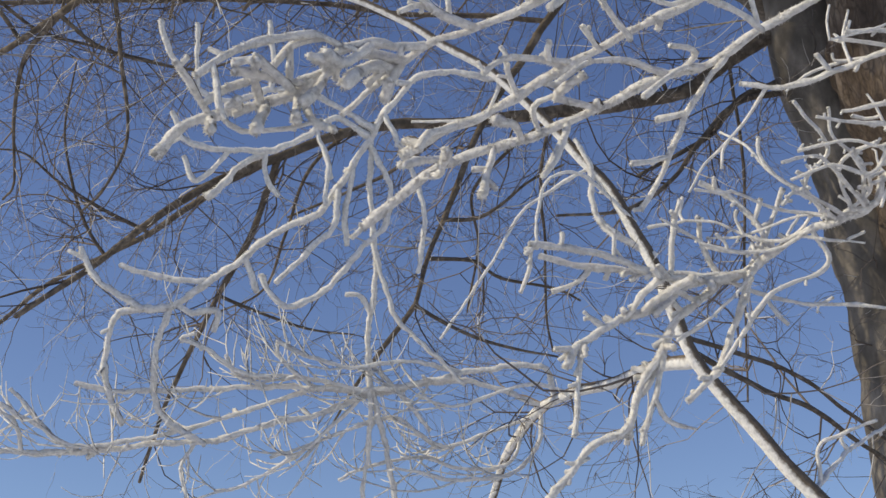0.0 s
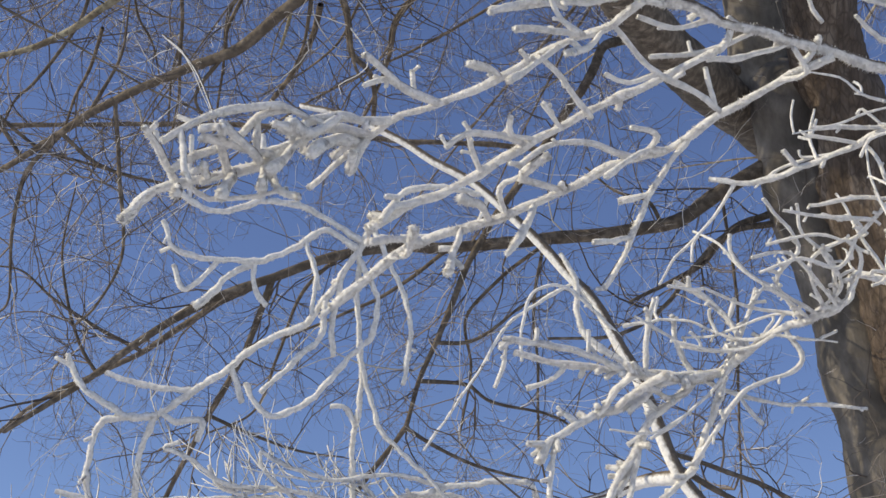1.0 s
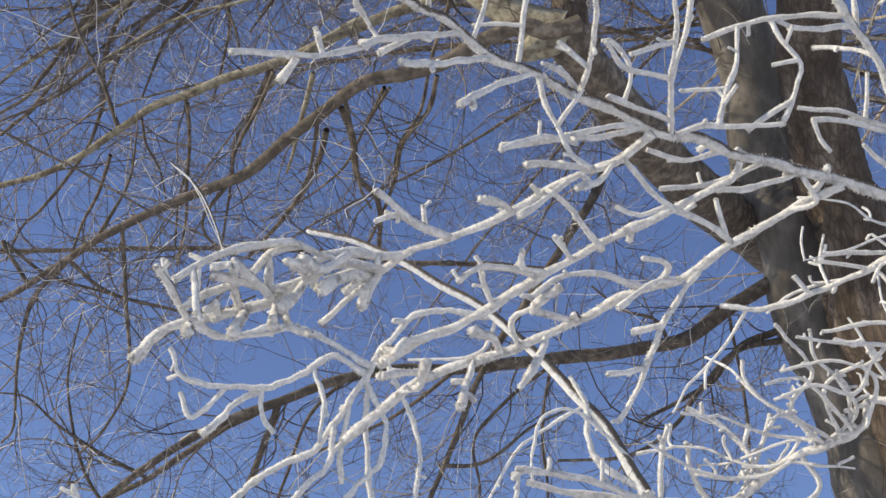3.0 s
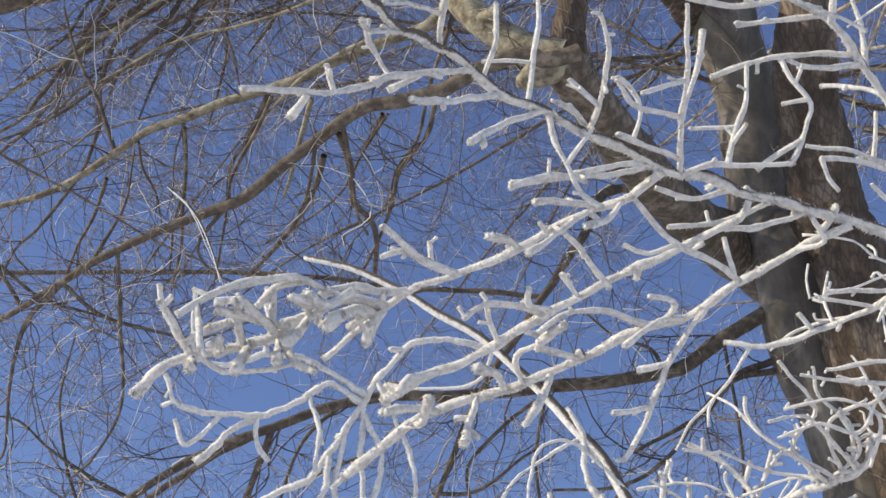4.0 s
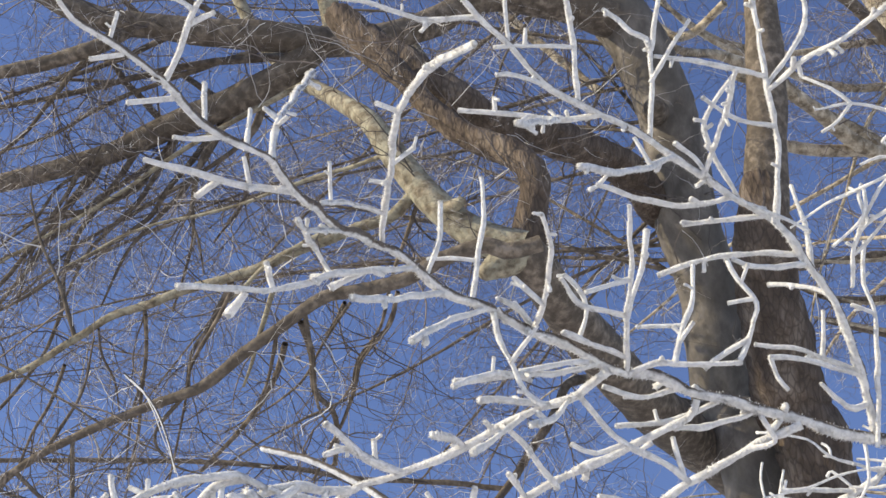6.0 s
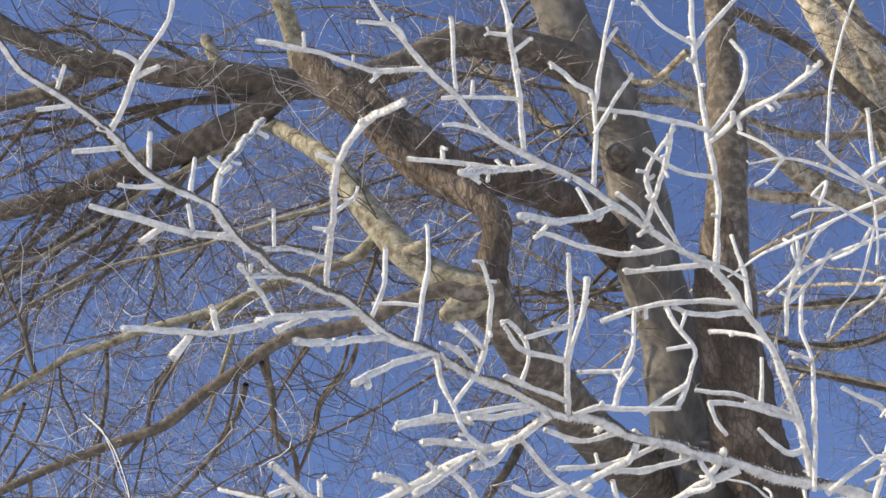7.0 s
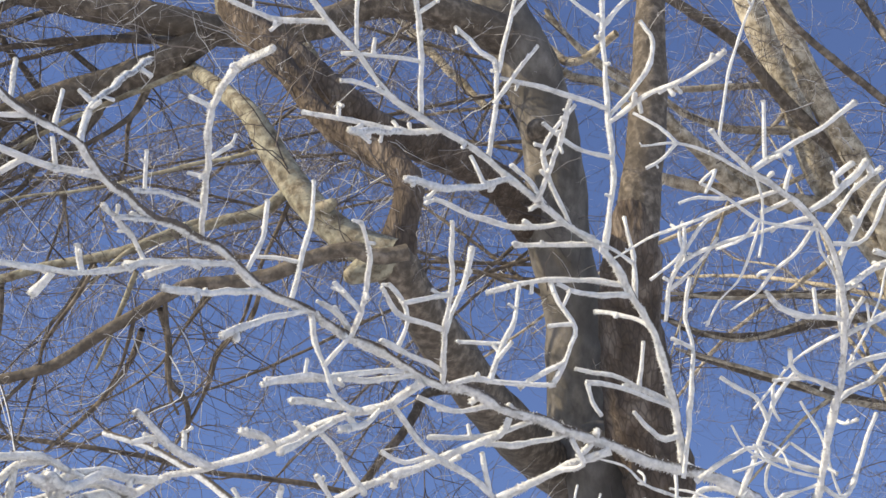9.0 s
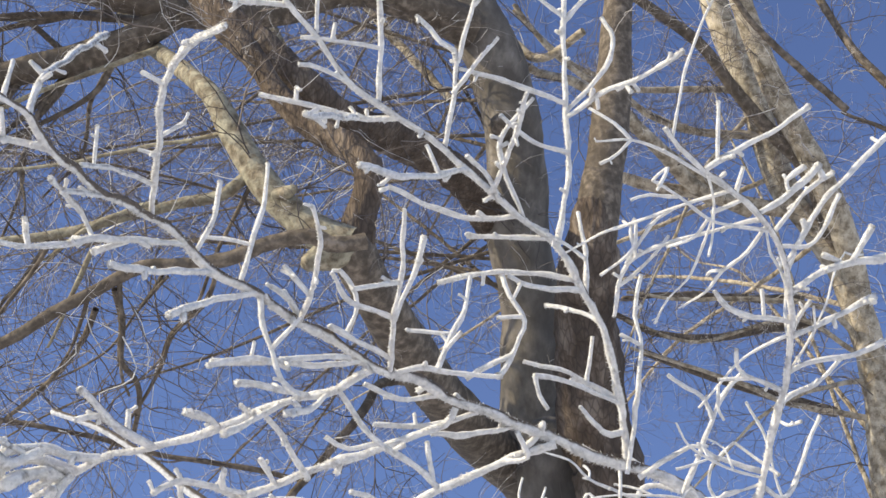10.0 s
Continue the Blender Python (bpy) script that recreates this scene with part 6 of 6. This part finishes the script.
frosted(bough_e, "twig", [(0.894, 1.262, 2.914, 0.0043), (0.916, 1.225, 2.951, 0.0059)])
frosted(bough_e, "twig", [(0.832, 1.351, 2.840, 0.0047), (0.906, 1.341, 2.885, 0.0055), (0.960, 1.332, 2.921, 0.0061)])
frosted(bough_e, "twig", [(0.846, 1.409, 2.823, 0.0048), (0.891, 1.402, 2.846, 0.0050), (0.945, 1.399, 2.864, 0.0051), (1.017, 1.388, 2.899, 0.0054)])
frosted(bough_e, "twig", [(0.823, 1.328, 2.846, 0.0047), (0.753, 1.313, 2.834, 0.0044), (0.720, 1.300, 2.833, 0.0043), (0.695, 1.281, 2.839, 0.0042)])
frosted(bough_e, "twig", [(0.779, 1.319, 2.838, 0.0039), (0.770, 1.294, 2.867, 0.0035)])
frosted(bough_e, "twig", [(0.852, 1.442, 2.814, 0.0049), (0.782, 1.417, 2.818, 0.0043), (0.765, 1.388, 2.834, 0.0040)])
frosted(bough_e, "twig", [(0.802, 1.426, 2.816, 0.0040), (0.755, 1.435, 2.815, 0.0040)])
frosted(bough_e, "twig", [(0.867, 1.546, 2.783, 0.0050), (0.890, 1.513, 2.854, 0.0047), (0.939, 1.501, 2.885, 0.0045), (0.975, 1.483, 2.921, 0.0043)])
frosted(bough_e, "twig", [(0.687, 1.143, 2.880, 0.0040), (0.653, 1.162, 2.867, 0.0044)])
frosted(bough_e, "twig", [(0.674, 1.136, 2.879, 0.0040), (0.679, 1.112, 2.904, 0.0036)])
frosted(bough_e, "twig", [(0.728, 1.174, 2.881, 0.0041), (0.695, 1.189, 2.878, 0.0040), (0.602, 1.240, 2.864, 0.0037), (0.565, 1.274, 2.845, 0.0036), (0.565, 1.321, 2.805, 0.0034)])
frosted(bough_e, "twig", [(0.568, 1.267, 2.850, 0.0034), (0.592, 1.226, 2.890, 0.0031), (0.618, 1.206, 2.908, 0.0030)])
frosted(bough_e, "twig", [(0.578, 1.257, 2.856, 0.0034), (0.567, 1.235, 2.883, 0.0031), (0.569, 1.224, 2.894, 0.0030)])
frosted(bough_e, "twig", [(0.562, 1.292, 2.830, 0.0034), (0.588, 1.271, 2.848, 0.0032), (0.618, 1.235, 2.883, 0.0030)])
frosted(bough_a, "twig", [(0.688, 1.667, 2.791, 0.0047), (0.690, 1.596, 2.888, 0.0045), (0.685, 1.549, 2.962, 0.0042), (0.673, 1.532, 2.991, 0.0041), (0.675, 1.497, 3.043, 0.0040)])
frosted(bough_a, "twig", [(0.687, 1.555, 2.952, 0.0044), (0.654, 1.551, 2.963, 0.0039)])
frosted(bough_a, "twig", [(0.797, 1.723, 2.803, 0.0053), (0.829, 1.662, 2.892, 0.0050), (0.851, 1.628, 2.948, 0.0047), (0.876, 1.611, 2.974, 0.0045)])
frosted(bough_a, "twig", [(0.833, 1.655, 2.904, 0.0045), (0.813, 1.634, 2.930, 0.0045), (0.789, 1.630, 2.940, 0.0045), (0.755, 1.622, 2.956, 0.0045)])
frosted(bough_a, "twig", [(0.709, 1.677, 2.793, 0.0052), (0.783, 1.629, 2.831, 0.0050), (0.819, 1.633, 2.819, 0.0049), (0.890, 1.633, 2.805, 0.0048)])
frosted(bough_e, "twig", [(0.878, 1.609, 2.763, 0.0047), (0.925, 1.631, 2.763, 0.0046), (0.963, 1.616, 2.841, 0.0045), (0.990, 1.603, 2.900, 0.0045)])
frosted(bough_e, "twig", [(0.843, 1.393, 2.828, 0.0044), (0.834, 1.344, 2.853, 0.0043), (0.844, 1.304, 2.869, 0.0043)])
frosted(bough_e, "twig", [(0.764, 1.213, 2.875, 0.0041), (0.816, 1.209, 2.891, 0.0042), (0.846, 1.178, 2.952, 0.0042)])
frosted(bough_e, "twig", [(0.749, 1.196, 2.878, 0.0041), (0.791, 1.161, 2.935, 0.0043), (0.828, 1.151, 2.965, 0.0046)])
LOW_BOUGH = [(1.950, 1.750, 1.900, 0.0135), (1.330, 2.024, 2.318, 0.0119), (0.823, 2.248, 2.752, 0.0104), (0.765, 2.311, 2.734, 0.0101), (0.698, 2.371, 2.725, 0.0099), (0.616, 2.445, 2.709, 0.0096), (0.561, 2.512, 2.675, 0.0093), (0.512, 2.550, 2.671, 0.0091)]
bough_b = frosted(near_tree, "bough", LOW_BOUGH, 0.9, 5, bough_rime)
frosted(bough_b, "twig", [(0.557, 2.516, 2.674, 0.0096), (0.401, 2.502, 2.659, 0.0091), (0.287, 2.473, 2.690, 0.0088), (0.175, 2.452, 2.706, 0.0085), (0.119, 2.443, 2.708, 0.0083)], 1.0, 20)
frosted(bough_b, "twig", [(0.123, 2.444, 2.708, 0.0055), (0.119, 2.465, 2.657, 0.0052), (0.102, 2.479, 2.621, 0.0050)], 1.0, 20)
frosted(bough_b, "twig", [(0.182, 2.453, 2.705, 0.0066), (0.184, 2.444, 2.727, 0.0066)], 1.0, 20)
frosted(bough_b, "twig", [(0.287, 2.473, 2.690, 0.0067), (0.287, 2.457, 2.732, 0.0067)], 1.0, 20)
frosted(bough_b, "twig", [(0.540, 2.530, 2.672, 0.0096), (0.486, 2.530, 2.670, 0.0095), (0.350, 2.526, 2.681, 0.0091), (0.236, 2.522, 2.691, 0.0088), (0.146, 2.514, 2.710, 0.0085)], 1.0, 20)
frosted(bough_b, "twig", [(0.245, 2.522, 2.690, 0.0068), (0.225, 2.532, 2.665, 0.0068), (0.174, 2.541, 2.644, 0.0068)], 1.0, 20)
frosted(bough_b, "twig", [(0.544, 2.527, 2.672, 0.0113), (0.445, 2.502, 2.647, 0.0109), (0.373, 2.493, 2.597, 0.0106), (0.281, 2.474, 2.555, 0.0102), (0.212, 2.464, 2.507, 0.0099), (0.187, 2.464, 2.464, 0.0097)], 1.0, 20)
frosted(bough_b, "twig", [(0.335, 2.485, 2.579, 0.0088), (0.378, 2.449, 2.604, 0.0097), (0.427, 2.410, 2.624, 0.0108)], 1.0, 20)
frosted(bough_b, "twig", [(0.303, 2.478, 2.566, 0.0077), (0.332, 2.433, 2.599, 0.0088), (0.366, 2.401, 2.616, 0.0097)], 1.0, 20)
frosted(bough_b, "twig", [(0.216, 2.465, 2.510, 0.0070), (0.204, 2.475, 2.398, 0.0066), (0.196, 2.480, 2.334, 0.0064)], 1.0, 20)
frosted(bough_b, "twig", [(0.261, 2.471, 2.544, 0.0076), (0.236, 2.463, 2.563, 0.0076)], 1.0, 20)
frosted(bough_b, "twig", [(0.512, 2.550, 2.671, 0.0103), (0.417, 2.560, 2.585, 0.0101), (0.380, 2.571, 2.517, 0.0099), (0.345, 2.580, 2.462, 0.0098), (0.309, 2.596, 2.374, 0.0097), (0.240, 2.594, 2.340, 0.0095), (0.195, 2.601, 2.286, 0.0094), (0.155, 2.607, 2.237, 0.0093)], 1.0, 20)
frosted(bough_b, "twig", [(0.407, 2.562, 2.572, 0.0090), (0.365, 2.599, 2.479, 0.0117), (0.348, 2.608, 2.458, 0.0124)], 1.0, 20)
frosted(bough_b, "twig", [(0.403, 2.563, 2.566, 0.0079), (0.372, 2.580, 2.450, 0.0075), (0.340, 2.593, 2.345, 0.0072)], 1.0, 20)
frosted(bough_b, "twig", [(0.367, 2.582, 2.432, 0.0067), (0.399, 2.598, 2.392, 0.0067), (0.430, 2.603, 2.382, 0.0067)], 1.0, 20)
frosted(bough_b, "twig", [(0.566, 2.508, 2.677, 0.0084), (0.522, 2.532, 2.552, 0.0086), (0.485, 2.546, 2.475, 0.0087), (0.432, 2.553, 2.422, 0.0088)], 1.0, 20)
frosted(bough_b, "twig", [(0.536, 2.525, 2.590, 0.0067), (0.557, 2.498, 2.658, 0.0067), (0.551, 2.514, 2.616, 0.0067)], 1.0, 20)
frosted(bough_b, "twig", [(0.596, 2.469, 2.698, 0.0078), (0.570, 2.462, 2.764, 0.0077), (0.528, 2.461, 2.813, 0.0075), (0.470, 2.467, 2.846, 0.0074)], 1.0, 20)
frosted(bough_b, "twig", [(0.570, 2.462, 2.764, 0.0062), (0.581, 2.447, 2.800, 0.0062)], 1.0, 20)
frosted(bough_b, "twig", [(0.512, 2.550, 2.671, 0.0068), (0.478, 2.526, 2.729, 0.0068), (0.464, 2.502, 2.787, 0.0068)], 1.0, 20)
frosted(bough_b, "twig", [(0.401, 2.502, 2.659, 0.0067), (0.407, 2.468, 2.742, 0.0064), (0.418, 2.445, 2.800, 0.0062)], 1.0, 20)
frosted(bough_b, "twig", [(0.532, 2.536, 2.672, 0.0068), (0.577, 2.523, 2.704, 0.0068), (0.634, 2.469, 2.835, 0.0068)], 1.0, 20)
frosted(bough_b, "twig", [(0.512, 2.550, 2.671, 0.0074), (0.451, 2.543, 2.627, 0.0073), (0.378, 2.487, 2.678, 0.0073)], 1.0, 20)
frosted(bough_b, "twig", [(0.663, 2.402, 2.720, 0.0060), (0.694, 2.428, 2.655, 0.0060), (0.577, 2.418, 2.593, 0.0059), (0.494, 2.424, 2.482, 0.0058), (0.471, 2.426, 2.450, 0.0058)], 1.0, 20)
frosted(bough_b, "twig", [(0.691, 2.377, 2.724, 0.0054), (0.633, 2.308, 2.779, 0.0051), (0.665, 2.251, 2.822, 0.0049), (0.589, 2.174, 2.876, 0.0046)], 1.0, 20)
frosted(bough_b, "twig", [(0.704, 2.366, 2.726, 0.0054), (0.607, 2.264, 2.736, 0.0048), (0.566, 2.236, 2.701, 0.0046)], 1.0, 20)
frosted(bough_b, "twig", [(0.727, 2.345, 2.729, 0.0054), (0.682, 2.249, 2.786, 0.0049), (0.733, 2.178, 2.798, 0.0046)], 1.0, 20)
frosted(bough_b, "twig", [(0.744, 2.331, 2.731, 0.0053), (0.725, 2.252, 2.788, 0.0048), (0.659, 2.192, 2.816, 0.0044), (0.640, 2.144, 2.849, 0.0040)], 1.0, 20)
frosted(bough_b, "twig", [(0.749, 2.326, 2.732, 0.0053), (0.642, 2.218, 2.783, 0.0045), (0.558, 2.177, 2.758, 0.0040)], 1.0, 20)
frosted(bough_b, "twig", [(0.704, 2.366, 2.726, 0.0054), (0.745, 2.280, 2.755, 0.0047), (0.689, 2.201, 2.786, 0.0041)], 1.0, 20)
SIDE_BOUGH = [(1.950, 1.750, 2.150, 0.0093), (1.367, 1.835, 2.524, 0.0082), (0.891, 1.904, 2.921, 0.0071), (0.779, 1.960, 2.910, 0.0070), (0.702, 2.012, 2.885, 0.0069), (0.630, 2.050, 2.872, 0.0068), (0.547, 2.091, 2.860, 0.0067), (0.480, 2.104, 2.879, 0.0066)]
bough_g = frosted(near_tree, "bough", SIDE_BOUGH, 0.9, 5, bough_rime)
frosted(bough_g, "twig", [(0.757, 1.973, 2.905, 0.0049), (0.696, 1.972, 2.906, 0.0049), (0.632, 1.973, 2.903, 0.0049)], 1.0, 20)
frosted(bough_g, "twig", [(0.720, 2.000, 2.891, 0.0049), (0.661, 1.995, 2.897, 0.0046), (0.626, 1.993, 2.901, 0.0044)], 1.0, 20)
frosted(bough_g, "twig", [(0.624, 2.053, 2.871, 0.0060), (0.596, 2.038, 2.894, 0.0060)], 1.0, 20)
frosted(bough_g, "twig", [(0.852, 1.923, 2.918, 0.0053), (0.778, 2.022, 2.806, 0.0048), (0.715, 2.035, 2.802, 0.0046), (0.636, 2.053, 2.795, 0.0044)], 1.0, 20)
frosted(bough_g, "twig", [(0.773, 2.026, 2.802, 0.0048), (0.751, 2.015, 2.876, 0.0043), (0.726, 2.016, 2.905, 0.0040)], 1.0, 20)
frosted(bough_g, "twig", [(0.802, 1.995, 2.835, 0.0048), (0.718, 2.077, 2.747, 0.0044), (0.652, 2.083, 2.755, 0.0042), (0.567, 2.105, 2.744, 0.0039)], 1.0, 20)
frosted(bough_g, "twig", [(0.745, 2.055, 2.769, 0.0049), (0.667, 2.053, 2.772, 0.0044), (0.589, 2.047, 2.780, 0.0039)], 1.0, 20)
frosted(bough_g, "twig", [(0.718, 2.077, 2.747, 0.0049), (0.689, 2.105, 2.701, 0.0046), (0.621, 2.097, 2.713, 0.0043), (0.552, 2.110, 2.692, 0.0039)], 1.0, 20)
frosted(bough_g, "twig", [(0.701, 2.083, 2.743, 0.0049), (0.729, 2.098, 2.720, 0.0045), (0.710, 2.140, 2.654, 0.0039)], 1.0, 20)


def tangle(bough, count, low, high, thin, thick, lean):
    """Thin rimed side twigs, each with a fork or two, along a bough."""
    rng = next_rng()
    line = spline(bough, 0.012)
    for _ in range(count):
        i = rng.integers(int(len(line) * low), int(len(line) * high))
        tan = line[i, :3] - line[i - 1, :3]
        way = 0.7 * tan / np.linalg.norm(tan) + 0.75 * rng.standard_normal(3) + lean
        way /= np.linalg.norm(way)
        p, r, size = line[i, :3], rng.uniform(thin, thick), rng.uniform(0.10, 0.34)
        curl = rng.standard_normal(3) * 0.11 + (0, 0, 0.06)
        bends = []
        for k in range(5):
            bends.append((*p, r * (1 - 0.1 * k)))
            way = way + curl + rng.standard_normal(3) * 0.2
            way /= np.linalg.norm(way)
            p = p + way * size / 4
        twig = frosted(near_tree, "twig", bends, 1.0, 8)
        for _ in range(rng.integers(1, 4)):
            k = rng.integers(1, 5)
            a = np.array(bends[k][:3])
            d = a - np.array(bends[k - 1][:3])
            d = d / np.linalg.norm(d) + 0.7 * rng.standard_normal(3)
            d *= size * rng.uniform(0.15, 0.35) / np.linalg.norm(d)
            frosted(twig, "spur", [(*a, r * 0.8), (*(a + d * 0.5 + rng.standard_normal(3) * 0.006), r * 0.8), (*(a + d), r * 0.85)], 1.0, 4)


tangle(LOW_BOUGH, 26, 0.45, 1.0, 0.0038, 0.0062, (-0.3, -0.1, 0.1))
tangle(SIDE_BOUGH, 14, 0.4, 1.0, 0.0030, 0.0046, (-0.2, -0.1, 0.0))
tangle(RIGHT_BOUGH, 12, 0.62, 1.0, 0.0024, 0.0036, (-0.1, 0.5, -0.2))
